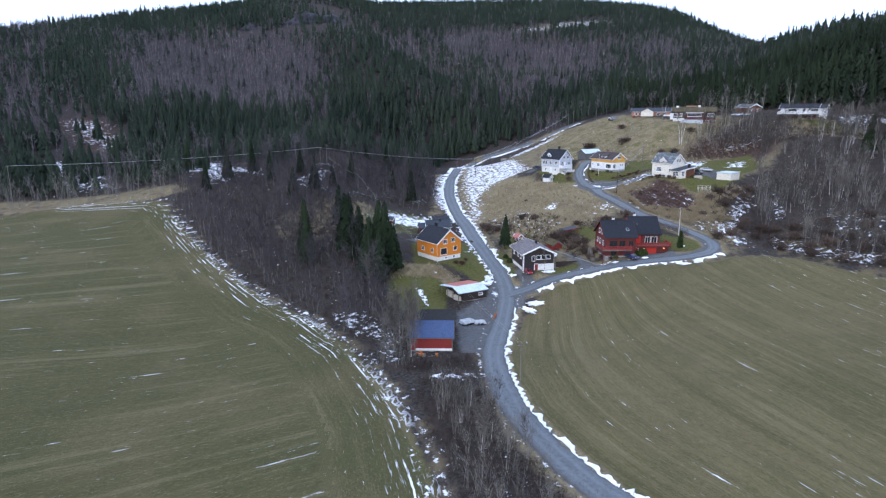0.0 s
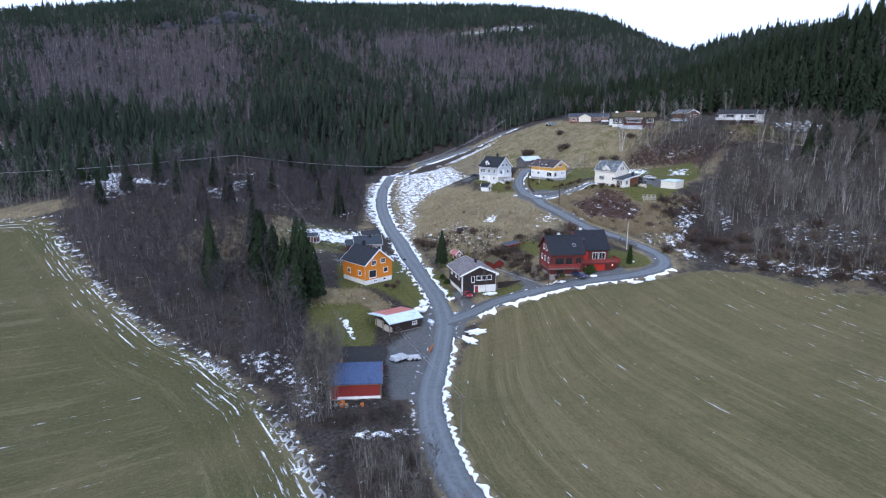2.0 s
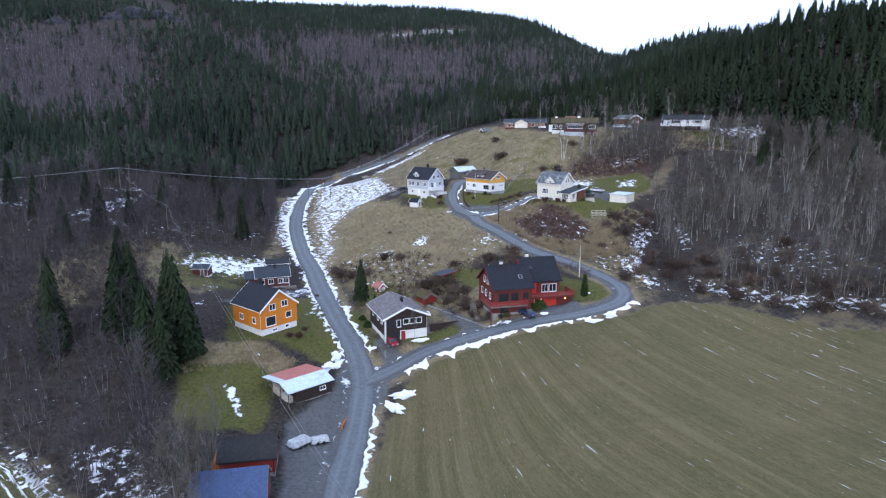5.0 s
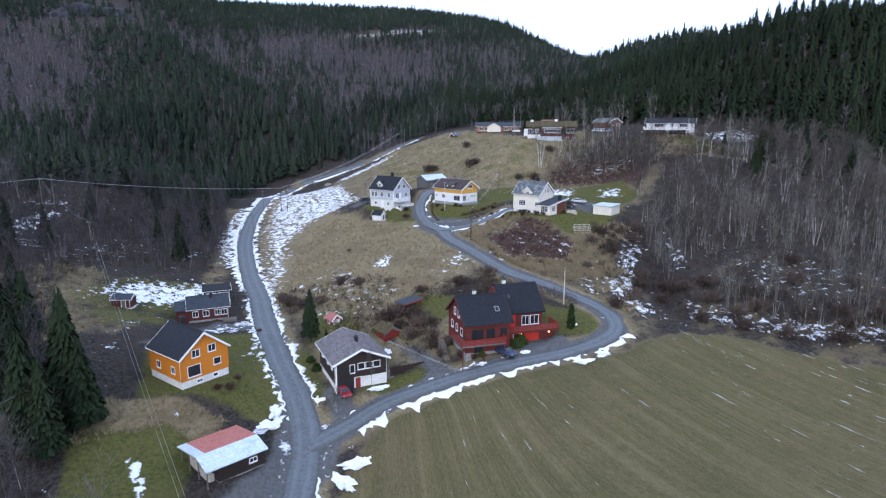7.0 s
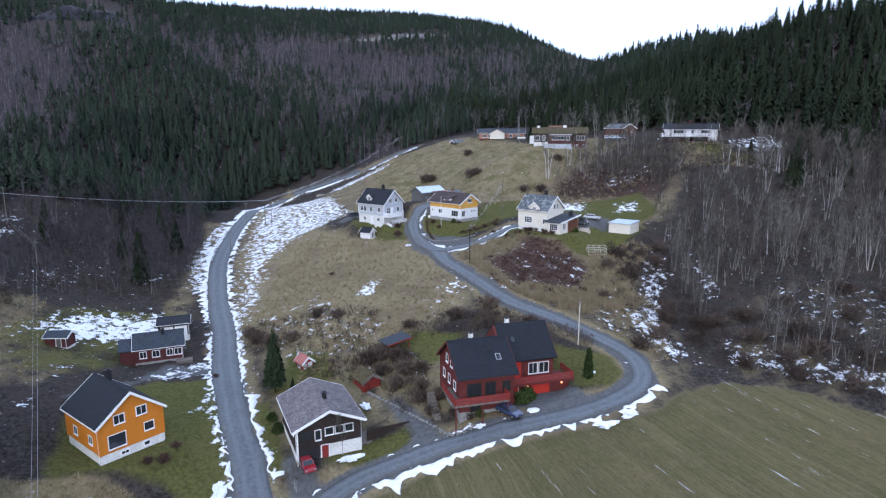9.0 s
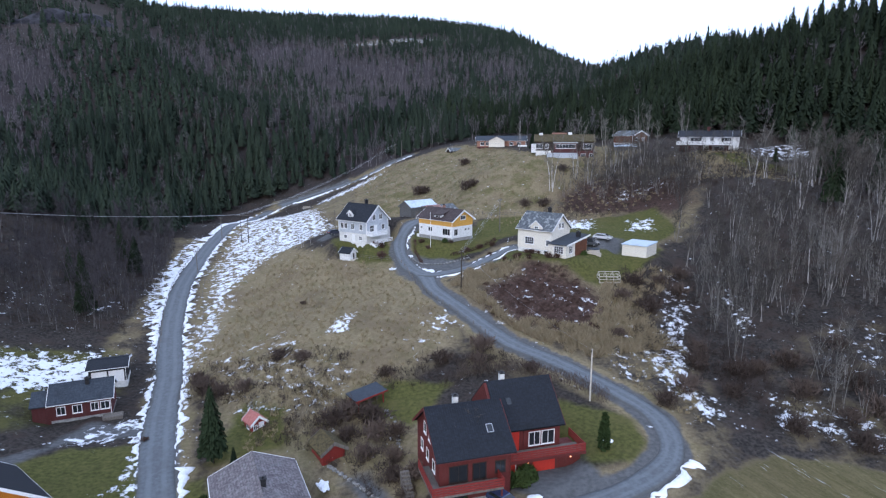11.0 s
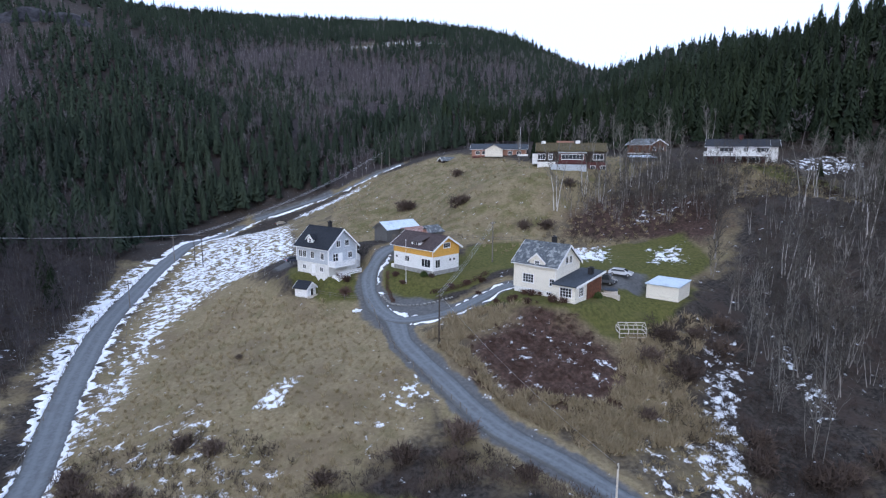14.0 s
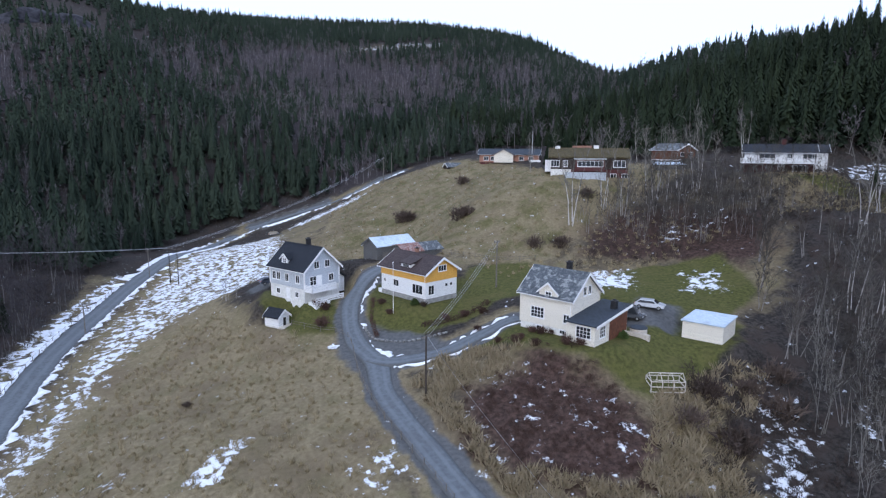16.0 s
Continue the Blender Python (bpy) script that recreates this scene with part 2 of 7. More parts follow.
def road_material():
    m, n, l, b = material("road_gravel", 0.7)
    a = n.new("ShaderNodeAttribute")
    a.attribute_name = "across"
    fine = grain(n, l, 1.6, detail=6)
    along = grain(n, l, 0.25, detail=3)
    col = mixed(n, l, ramp(n, l, fine, 0.3, 0.7), (0.082, 0.094, 0.106), (0.122, 0.137, 0.151))
    off = op(n, l, "ABSOLUTE", op(n, l, "SUBTRACT", op(n, l, "ABSOLUTE", a.outputs["Fac"]), 0.42))
    track = op(n, l, "SUBTRACT", 1.0, ramp(n, l, off, 0.06, 0.24))
    col = mixed(n, l, op(n, l, "MULTIPLY", track, along), col, (0.15, 0.168, 0.184))
    edge = ramp(n, l, op(n, l, "ABSOLUTE", a.outputs["Fac"]), 0.78, 1.05)
    col = mixed(n, l, op(n, l, "MULTIPLY", edge, 0.6), col, (0.075, 0.075, 0.07))
    col = mixed(n, l, op(n, l, "MULTIPLY", ramp(n, l, along, 0.52, 0.68), 0.45), col, (0.08, 0.085, 0.092))
    l.new(col, b.inputs["Base Color"])
    relief(n, l, b, fine, 0.5, 0.03)
    return m


M_ROAD = road_material()
M_SNOW = plain("snow", (0.66, 0.7, 0.76), (0.84, 0.86, 0.9), 1.2, 0.6, bump=0.12, stains=0.25)
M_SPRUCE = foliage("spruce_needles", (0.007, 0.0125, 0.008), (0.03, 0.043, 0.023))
M_NEARSPRUCE = foliage("near_spruce_needles", (0.006, 0.012, 0.007), (0.026, 0.04, 0.019))
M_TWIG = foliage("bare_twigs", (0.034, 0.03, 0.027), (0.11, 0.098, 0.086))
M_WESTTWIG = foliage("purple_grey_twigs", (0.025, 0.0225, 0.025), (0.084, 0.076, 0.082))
M_PALETWIG = foliage("pale_bare_twigs", (0.085, 0.08, 0.072), (0.2, 0.187, 0.168))
M_WILD = foliage("wild_shrub_twigs", (0.046, 0.034, 0.029), (0.125, 0.095, 0.08))
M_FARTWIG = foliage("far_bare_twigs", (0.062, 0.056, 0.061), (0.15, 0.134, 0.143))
# Lighter and bluer than M_SPRUCE: distance haze put into the needle colour.
M_HAZESPRUCE = foliage("haze_tinted_spruce_needles", (0.011, 0.0195, 0.0155), (0.044, 0.061, 0.041))
M_FARBARK = foliage("far_bark", (0.09, 0.08, 0.08), (0.3, 0.27, 0.265))
M_BARK = foliage("birch_bark", (0.17, 0.16, 0.15), (0.5, 0.47, 0.44))
M_ALDER = foliage("alder_bark", (0.095, 0.087, 0.08), (0.28, 0.258, 0.24))
M_WESTBARK = foliage("grey_bark", (0.055, 0.05, 0.049), (0.165, 0.152, 0.146))
M_TRUNK = foliage("dark_bark", (0.035, 0.028, 0.024), (0.09, 0.075, 0.065))
M_SHRUB = foliage("shrub_twigs", (0.024, 0.018, 0.016), (0.075, 0.058, 0.05))
M_REDSHRUB = foliage("red_shrub_twigs", (0.045, 0.028, 0.023), (0.11, 0.068, 0.056))
M_REED = foliage("bleached_grass", (0.17, 0.136, 0.086), (0.38, 0.32, 0.22))
M_STRAW = foliage("dry_grass", (0.19, 0.157, 0.094), (0.35, 0.29, 0.185))
M_HEDGE = foliage("evergreen_leaves", (0.022, 0.04, 0.015), (0.07, 0.1, 0.034))
M_ORANGE = cladding("orange_boards", (0.6, 0.2, 0.02), upright=True, wear=0.12)
M_RED = cladding("barn_red_boards", (0.23, 0.03, 0.025), upright=True, wear=0.2)
M_DARKRED = cladding("dark_red_boards", (0.12, 0.024, 0.021), upright=True, wear=0.2)
M_BRIGHTRED = cladding("bright_red_boards", (0.48, 0.035, 0.022), upright=True, wear=0.1)
M_MAROON = cladding("maroon_boards", (0.085, 0.022, 0.022), upright=True)
M_BROWN = cladding("dark_brown_boards", (0.03, 0.02, 0.017), upright=True)
M_BLACK = cladding("black_boards", (0.018, 0.018, 0.02), upright=True)
M_WHITE = cladding("white_boards", (0.78, 0.79, 0.8), wear=0.1)
M_PALEGREY = cladding("pale_grey_boards", (0.47, 0.51, 0.56), wear=0.12)
M_CREAM = cladding("cream_boards", (0.76, 0.72, 0.63), wear=0.12)
M_YELLOW = cladding("yellow_boards", (0.7, 0.38, 0.085), upright=True, wear=0.1)
# Real wear on the barns; on the hilltop arches it stands for shade.
M_OLDGREY = cladding("weathered_and_shaded_boards", (0.12, 0.12, 0.12), upright=True, wear=0.6)
M_TRIM = plain("white_trim", (0.72, 0.73, 0.74), (0.84, 0.84, 0.84), 4, 0.5, bump=0.004, stains=0.1)
M_CONCRETE = plain("white_masonry", (0.58, 0.58, 0.56), (0.74, 0.74, 0.72), 2.5, 0.85, bump=0.01)
M_GREYWALL = plain("grey_masonry", (0.2, 0.2, 0.2), (0.34, 0.34, 0.33), 2.5, 0.85, bump=0.01)
M_SLATE = tiles("charcoal_tiles", (0.006, 0.0085, 0.0135), (0.0125, 0.0165, 0.025))
M_BLUESLATE = tiles("blue_grey_tiles", (0.022, 0.03, 0.042), (0.042, 0.054, 0.07))
M_GREYTILE = tiles("old_grey_tiles", (0.09, 0.078, 0.084), (0.2, 0.178, 0.185), moss=0.2)
M_LICHEN = tiles("lichened_slates", (0.055, 0.065, 0.075), (0.12, 0.135, 0.15), moss=0.6)
M_BROWNTILE = tiles("brown_tiles", (0.035, 0.024, 0.024), (0.07, 0.05, 0.048))
M_BLUETIN = tiles("blue_roof_sheets", (0.035, 0.06, 0.135), (0.05, 0.085, 0.18), corrugated=True, rough=0.5)
M_PALETIN = tiles("pale_blue_roof_sheets", (0.42, 0.52, 0.62), (0.6, 0.68, 0.76), corrugated=True, rough=0.45)
M_REDTIN = tiles("red_roof_sheets", (0.36, 0.12, 0.1), (0.5, 0.19, 0.16), corrugated=True, rough=0.6)
M_RUSTTIN = tiles("rusty_roof_sheets", (0.16, 0.05, 0.035), (0.36, 0.27, 0.25), corrugated=True, rough=0.7, moss=0.3)
M_TURF = plain("turf_roof", (0.04, 0.032, 0.016), (0.11, 0.088, 0.042), 3.0, 0.95, bump=0.12)
M_CLIFF = plain("dark_rock", (0.01, 0.01, 0.014), (0.055, 0.055, 0.066), 0.25, 0.9, bump=0.6, stains=0.3)
M_STONE = plain("stones", (0.1, 0.1, 0.1), (0.3, 0.3, 0.29), 1.4, 0.9, bump=0.05)
M_WOOD = plain("grey_wood", (0.09, 0.08, 0.07), (0.2, 0.18, 0.16), 3.0, 0.85, stretch=(3, 3, 0.4))
M_PALEWOOD = plain("pale_wood", (0.42, 0.38, 0.33), (0.6, 0.56, 0.5), 3.0, 0.8)
M_DARK = plain("dark_metal", (0.012, 0.012, 0.014), (0.03, 0.03, 0.033), 4, 0.5, stains=0.1)
M_TYRE = plain("tyre_rubber", (0.01, 0.01, 0.01), (0.022, 0.022, 0.022), 6, 0.9, stains=0.1)
M_STEEL = plain("steel", (0.35, 0.36, 0.37), (0.5, 0.5, 0.52), 5, 0.4, metal=0.8, stains=0.1)
M_TARP = plain("pale_tarpaulin", (0.3, 0.32, 0.34), (0.5, 0.52, 0.54), 1.2, 0.6, bump=0.1)
M_ORANGEPAINT = plain("orange_paint", (0.4, 0.12, 0.025), (0.55, 0.18, 0.05), 2.0, 0.6)
M_BRICK = plain("brick", (0.24, 0.12, 0.09), (0.36, 0.2, 0.15), 5.0, 0.85)
M_RUSTWALL = plain("rust_brown_wall", (0.09, 0.035, 0.02), (0.17, 0.07, 0.04), 3.0, 0.8)


def gloss(name, colour, rough, coat=0.0):
    m, n, l, b = material(name, rough)
    dust = ramp(n, l, grain(n, l, 2.0), 0.4, 0.75)
    l.new(mixed(n, l, op(n, l, "MULTIPLY", dust, 0.3), colour, tuple(0.7 * v + 0.03 for v in colour)), b.inputs["Base Color"])
    b.inputs["Coat Weight"].default_value = coat
    b.inputs["Specular IOR Level"].default_value = 0.5
    return m


M_GLASS = gloss("window_glass", (0.018, 0.022, 0.027), 0.06)
M_LAMP = material("lamp_glow", 0.4)[0]
M_LAMP.node_tree.nodes["Principled BSDF"].inputs["Emission Color"].default_value = (1.0, 0.35, 0.12, 1)
M_LAMP.node_tree.nodes["Principled BSDF"].inputs["Emission Strength"].default_value = 6.0

# landforms: middle x, y, height, radius
MOUNTAINS = [
    (250, 900, 142, 450), (-500, 1150, 59.2, 450), (0, 1400, 56.6, 450), (500, 1400, 46.4, 450),
    (-250, 1400, 49.5, 450), (250, 1400, 56.8, 450), (-500, 1400, 32.5, 450), (750, 1400, 24.6, 450),
    (-500, 520, 30.3, 220), (460, 760, -8.9, 220), (-260, 760, 56, 220), (-140, 1000, 33.9, 220),
    (-500, 760, 35.5, 220), (-380, 520, 36.9, 220), (-380, 1000, 25.2, 220),
]
RIDGES = [
    (425, 855, -12.4, 140), (334, 836, 12, 140), (-140, 934, -10.5, 140), (380, 766, -9.9, 140),
    (300, 360, 60.7, 100), (60, 480, -5.8, 100), (360, 480, 46.5, 100), (60, 660, -7.8, 100),
    (300, 600, 19, 100), (-240, 420, 5.9, 100), (-120, 660, 18.4, 100), (296, 596, -14.6, 90),
    (286, 528, -10.2, 90), (329, 459, -8, 90), (296, 379, -14.3, 60), (284, 524, 18, 60),
    (321, 473, 6.8, 60), (-30, 420, -13.6, 50), (120, 390, 11.1, 50), (30, 420, -16, 50),
]
SPURS = [
    (325, 885, 6, 45), (430, 925, -13, 55), (-155, 805, 20, 85), (-40, 870, 8, 55), (95, 900, -10, 60), (-30, 640, -10, 28), (0, 590, -10, 26), (-62, 690, -9, 28), (-72, 612, 8, 40),
    (-22, 556, 8, 40), (32, 622, 7, 34), (14, 520, 6, 34), (120, 620, -8, 45), (90, 560, 7, 34), (-190, 560, -9, 45), (-140, 540, 7, 40), (-260, 540, 8, 45),
]
HILLS = [
    (0, 180, -6.6, 100), (-60, 0, -12.7, 100), (300, 0, 10.8, 100), (330, 339, 21.6, 60),
    (0, 330, -7.9, 50), (150, 300, 18.7, 50), (120, 150, -2.8, 50), (-90, 270, 10.9, 50),
    (180, 210, 12.8, 50), (90, 60, -2, 50), (240, 330, 5.9, 50),
]
KNOLLS = [
    (20, 270, -2.3, 28), (80, 230, 3.6, 28), (-20, 190, 6.8, 28), (60, 290, 12.8, 28),
    (100, 310, 15.7, 28), (40, 230, 5.8, 28), (60, 170, 2.5, 28), (-60, 330, 10, 28),
    (100, 250, 9.2, 28), (20, 150, -4.6, 28), (180, 190, -5.2, 28), (0, 230, -3.1, 28),
    (-40, 230, 4.9, 28), (80, 310, -11.5, 28), (160, 250, 6.4, 28), (-60, 130, -2.4, 28),
    (120, 270, -3.3, 28), (80, 190, 2.4, 28), (140, 170, 3.1, 28),
]
# levelled building plots: middle x, y, height, level radius, outer radius
TERRACES = [(-1.3, 185.3, 5.9, 6.5, 12), (28.1, 184.1, 3.2, 6.8, 10), (56.5, 184.5, 7.3, 6.5, 10.5), (64.5, 185.5, 7.5, 4.5, 8), (92.5, 242.5, 25.2, 8.5, 13), (112.3, 237.7, 24.6, 4.6, 8),
            (73.4, 269.8, 25.1, 7.2, 11), (52.4, 279.4, 23.7, 8.0, 11.5), (47.3, 272.2, 19.9, 2.6, 5), (6.5, 164, -0.5, 6, 9), (168.5, 290, 47.5, 11, 18), (-2, 221.2, 5.7, 5, 9), (-2.5, 131.2, -2.6, 5.5, 9)]


def land(x, y):
    """Height of the ground, for numbers or arrays."""
    x, y = np.asarray(x, float), np.asarray(y, float)
    z = np.zeros(np.broadcast(x, y).shape)
    for cx, cy, h, r in (*MOUNTAINS, *RIDGES, *SPURS, *HILLS, *KNOLLS):
        z = z + h * np.exp(-((x - cx) ** 2 + (y - cy) ** 2) / (r * r))
    for cx, cy, h, r0, r1 in TERRACES:
        s = np.clip((r1 - np.hypot(x - cx, y - cy)) / (r1 - r0), 0, 1)
        z = z + (h - z) * s * s * (3 - 2 * s)
    return z


def inside(x, y, poly):
    hit = np.zeros(np.shape(x), bool)
    for (ax, ay), (bx, by) in zip(poly, poly[1:] + poly[:1]):
        cross = (ay > y) != (by > y)
        hit ^= cross & (x < (bx - ax) * (y - ay) / (by - ay + 1e-12) + ax)
    return hit


def away(x, y, line):
    """Distance to a line of points."""
    d = np.full(np.shape(x), 1e9)
    for (ax, ay), (bx, by) in zip(line, line[1:]):
        dx, dy = bx - ax, by - ay
        s = np.clip(((x - ax) * dx + (y - ay) * dy) / (dx * dx + dy * dy), 0, 1)
        d = np.minimum(d, np.hypot(x - ax - s * dx, y - ay - s * dy))
    return d


def area(x, y, poly, soft=1.5):
    """1 inside a plot, 0 outside, with a soft border."""
    d = away(x, y, poly + poly[:1]) * np.where(inside(x, y, poly), 1, -1)
    return np.clip(0.5 + d / (2 * soft), 0, 1)


def spline(points, step=1.0):
    """A smooth line through the points, about one point a step."""
    p = np.array([points[0], *points, points[-1]], float)
    out = []
    for i in range(1, len(p) - 2):
        a, b, c, d = p[i - 1], p[i], p[i + 1], p[i + 2]
        n = max(2, int(np.hypot(*(c - b)) / step))
        for s in np.arange(n) / n:
            out.append(0.5 * (2 * b + (c - a) * s + (2 * a - 5 * b + 4 * c - d) * s * s + (3 * b - a - 3 * c + d) * s ** 3))
    return np.array([*out, p[-1]])


MAIN_ROAD = [(40, 40), (27, 68), (22.2, 75.7), (19.3, 81.2), (16.2, 88.5), (12.8, 99.1), (11.2, 113), (11.3, 126), (13, 138.2), (16.3, 154.3),
             (18.5, 167.7), (17.4, 180), (14.6, 192), (11.4, 212), (9.3, 232), (6, 253), (3.4, 281), (3.2, 305), (4.4, 332), (7.5, 356), (11.5, 392), (17, 412),
             (27, 426), (45, 431), (67, 425), (95, 428)]
SIDE_ROAD = [(18.5, 166.5), (26, 170), (33.2, 173.3), (45, 174.2), (56, 173.7), (67, 173.5), (76, 175.7), (82.5, 180), (85.2, 187.3), (82.7, 195.7),
             (77.5, 205.5), (71, 215), (66.3, 228), (63.3, 240), (63.2, 249.8), (60.8, 258), (60.2, 266), (61.5, 272.5), (65, 279), (70, 284)]
ARM_ROAD = [(62.6, 252), (66, 249), (73.2, 247.3), (79.5, 248.5), (86.5, 250)]
LEFT_EDGE = [(-153, 243), (-113, 239), (-91, 210), (-66, 177.5), (-48, 157), (-35, 146.6), (-21, 128.7), (-12, 110.7), (-6.4, 98), (-1, 78), (4, 40)]
LEFT_FIELD = LEFT_EDGE + [(5, -80), (-300, -80), (-300, 225), (-172, 230)]
RIGHT_FIELD = [(24, 158), (21, 150), (17.5, 138), (15.2, 125), (14.8, 113), (16.5, 100), (20.5, 88), (26, 76), (40, 50), (46, 20), (46, -80), (300, -80), (300, 120),
               (180, 128), (140, 143), (118, 157), (106, 173), (97, 177), (87, 175), (80, 171), (66, 169.5), (45, 170), (33, 168.5), (28, 164)]
KNOLL = [(12, 232), (24, 209), (40, 209), (55, 214), (62, 222), (60, 245), (52, 266), (42, 272), (34, 290), (28, 290), (20, 270), (17, 248)]
HILLSIDE = [(58, 310), (70, 300), (84, 288), (92, 268), (104, 276), (120, 284), (150, 300), (140, 340), (110, 400), (78, 422), (62, 400), (54, 340)]
LAWNS = [
    [(76, 251), (79, 246.5), (83, 239.5), (88, 234.5), (93, 231), (97, 228.5), (101.5, 227.5), (111, 232), (120, 240), (106, 244), (92, 250), (84, 252)],
    [(-9, 178), (-10, 195), (-6, 201), (0, 207), (9, 207), (13, 196), (14.5, 182), (13, 172), (5, 177)],
    [(28, 177), (33, 181), (42, 181), (42, 176), (33, 175)], [(23, 178), (20, 196), (17, 196), (20, 176)],
    [(43, 203), (47, 210), (58, 206), (50, 197)], [(70, 180), (76, 179), (81, 183), (80, 190), (72, 196), (69, 190)],
    [(77, 246), (85, 252), (104, 243), (116, 235), (106, 229), (96, 227), (86, 238)], [(100, 250), (103, 262), (118, 266), (133, 264), (130, 248), (116, 241)],
    [(63, 262), (63.5, 270), (66, 277), (75, 281), (85, 272), (90, 262), (80, 255), (70, 255)],
    [(44, 276), (44, 286), (52, 284), (58, 280), (59, 262), (50, 266)], [(-17, 170), (-3, 172), (2, 168), (0, 152), (-14, 152)],
    [(20, 199), (24, 213), (31, 209), (31, 200)], [(80, 262), (86, 280), (98, 276), (92, 258)], [(160, 280), (190, 284), (192, 270), (170, 272)]]
HEATH = [[(71, 236), (73, 222), (80, 216), (90, 214), (95, 221), (93, 230), (84, 237)], [(108, 274), (112, 284), (124, 289), (136, 284), (150, 272), (142, 258), (134, 256), (124, 266), (113, 271)], [(98, 262), (106, 270), (116, 272), (112, 262)]]
GRIT = [[(4, 155), (12, 161), (13, 168), (15, 176), (19, 172), (26, 170), (23, 162), (15, 150), (11, 128), (4, 128), (3.5, 146)], [(59, 181), (64.5, 186), (70, 182.5), (71, 176), (62, 174)],
        [(38, 190), (42, 190), (46, 178), (45, 173), (40, 174), (42, 181)], [(57, 258), (60, 268), (64, 262), (74, 252), (74, 245), (60, 248)],
        [(10, 214), (0, 216), (-4, 207), (-12, 198), (-9, 196), (-1, 209), (10, 210)], [(22, 180), (25, 180), (28, 172), (24, 171)],
        [(100, 244), (108, 250), (113, 246), (107, 238)], [(40, 296), (52, 292), (48, 287), (41, 288)]]
SNOW_PLOTS = [
    (0.62, 6, [(8, 240), (13, 228), (18, 232), (19, 250), (20, 280), (28, 297), (42, 305), (50, 330), (44, 398), (24, 405), (12, 380), (9, 345), (7, 300), (8, 260)]),
    (0.6, 3, [(4, 250), (-4, 262), (-7, 290), (-6, 330), (-3, 350), (2, 352), (1, 300)]),
    (0.7, 7, [(-34, 226), (-24, 244), (-2, 249), (1, 236), (-4, 227), (-14, 224)]), (0.58, 3, [(-1, 214), (8, 222), (10, 212), (4, 206), (-6, 208)]),
    (0.63, 3, [(91, 184), (98, 184), (99, 198), (105, 206), (111, 215), (108, 221), (100, 213), (93, 206), (90, 196)]), (0.47, 4, [(82, 200), (88, 213), (100, 218), (104, 226), (96, 204), (90, 190)]), (0.5, 5, [(-72, 302), (-55, 312), (-50, 300), (-64, 296)]), (0.52, 4, [(-70, 258), (-60, 270), (-42, 268), (-46, 256)]), (0.5, 4, [(-20, 268), (-10, 280), (-6, 272), (-12, 262)]), (0.38, 3, [(69, 238), (70, 220), (84, 212), (98, 212), (96, 226), (84, 240)]),
    (0.8, 2, [(38, 228), (42, 236), (46, 236), (43, 226)]), (0.48, 4, [(50, 210), (68, 222), (64, 236), (52, 222)]), (0.45, 5, [(22, 205), (12, 235), (30, 240), (48, 214), (40, 202)]),
    (0.66, 6, [(-130, 290), (-122, 304), (-84, 284), (-76, 266), (-100, 270)]), (0.56, 8, [(-245, 385), (-220, 400), (-180, 352), (-190, 336)]), (0.6, 5, [(-215, 312), (-200, 326), (-165, 300), (-150, 270), (-170, 270)]), (0.5, 6, [(84, 756), (120, 752), (200, 766), (214, 796), (150, 792), (90, 780)]), (0.43, 6, [(118, 190), (126, 208), (142, 204), (150, 188), (150, 164), (132, 172)]), (0.4, 12, [(-60, 250), (-40, 290), (-10, 280), (-30, 240)]),
    (0.68, 3, [(99, 256), (106, 268), (116, 266), (110, 252)]), (0.62, 3, [(116, 252), (122, 262), (131, 260), (126, 248)]), (0.45, 6, [(118, 268), (126, 284), (150, 282), (146, 268)]),
    (0.36, 8, [(112, 180), (120, 205), (150, 200), (160, 165), (130, 165)]), (0.6, 4, [(192, 284), (186, 300), (215, 300), (215, 286)]), (0.5, 5, [(165, 255), (172, 272), (185, 270), (182, 252)]),
    (0.5, 3, [(103, 210), (106, 222), (112, 233), (119, 230), (115, 214)]), (0.48, 3, [(113, 204), (117, 216), (123, 226), (127, 222), (120, 204)]),
    (0.64, 6, [(-140, 326), (-119, 334), (-88, 264), (-94, 248), (-117, 279)]), (0.6, 4, [(-70, 264), (-56, 264), (-52, 302), (-62, 298)]), (0.56, 2, [(-30, 148), (-24, 150), (-17, 137), (-20, 132)]),
    (0.52, 3, [(100, 181), (118, 164), (140, 150), (170, 142), (172, 150), (146, 157), (124, 173), (106, 194)]),
    (0.95, 0.8, [(-8, 165), (-6.5, 165.5), (-3.2, 156), (-4.8, 155.5)]), (0.7, 5, [(40, 412), (60, 418), (84, 412), (70, 400), (48, 404)]),
    (0.55, 4, [(-18, 133), (-30, 150), (-20, 152), (-8, 136), (-7, 120), (-13, 118)]), (0.4, 10, [(-125, 262), (-120, 285), (-170, 280), (-200, 262), (-160, 258)]),
    (0.5, 3, [(5, 192), (8, 206), (13, 206), (14, 190)]), (0.48, 4, [(-20, 190), (-22, 214), (-13, 216), (-14, 192)]), (0.7, 2, [(-2, 116), (11, 116), (10, 112), (-6, 112)]), (0.5, 3, [(20, 196), (30, 203), (34, 198), (26, 192)])]


FOREST = [(-1100, 150), (-400, 215), (-185, 252), (-150, 263), (-114, 262), (-62, 315), (-25, 345), (-8, 348), (-5, 400), (8, 432), (45, 442), (75, 434), (100, 432), (146, 412), (160, 338),
          (184, 316), (202, 304), (222, 280), (255, 235), (330, 140), (900, 50), (1000, 1300), (-1000, 1300)]
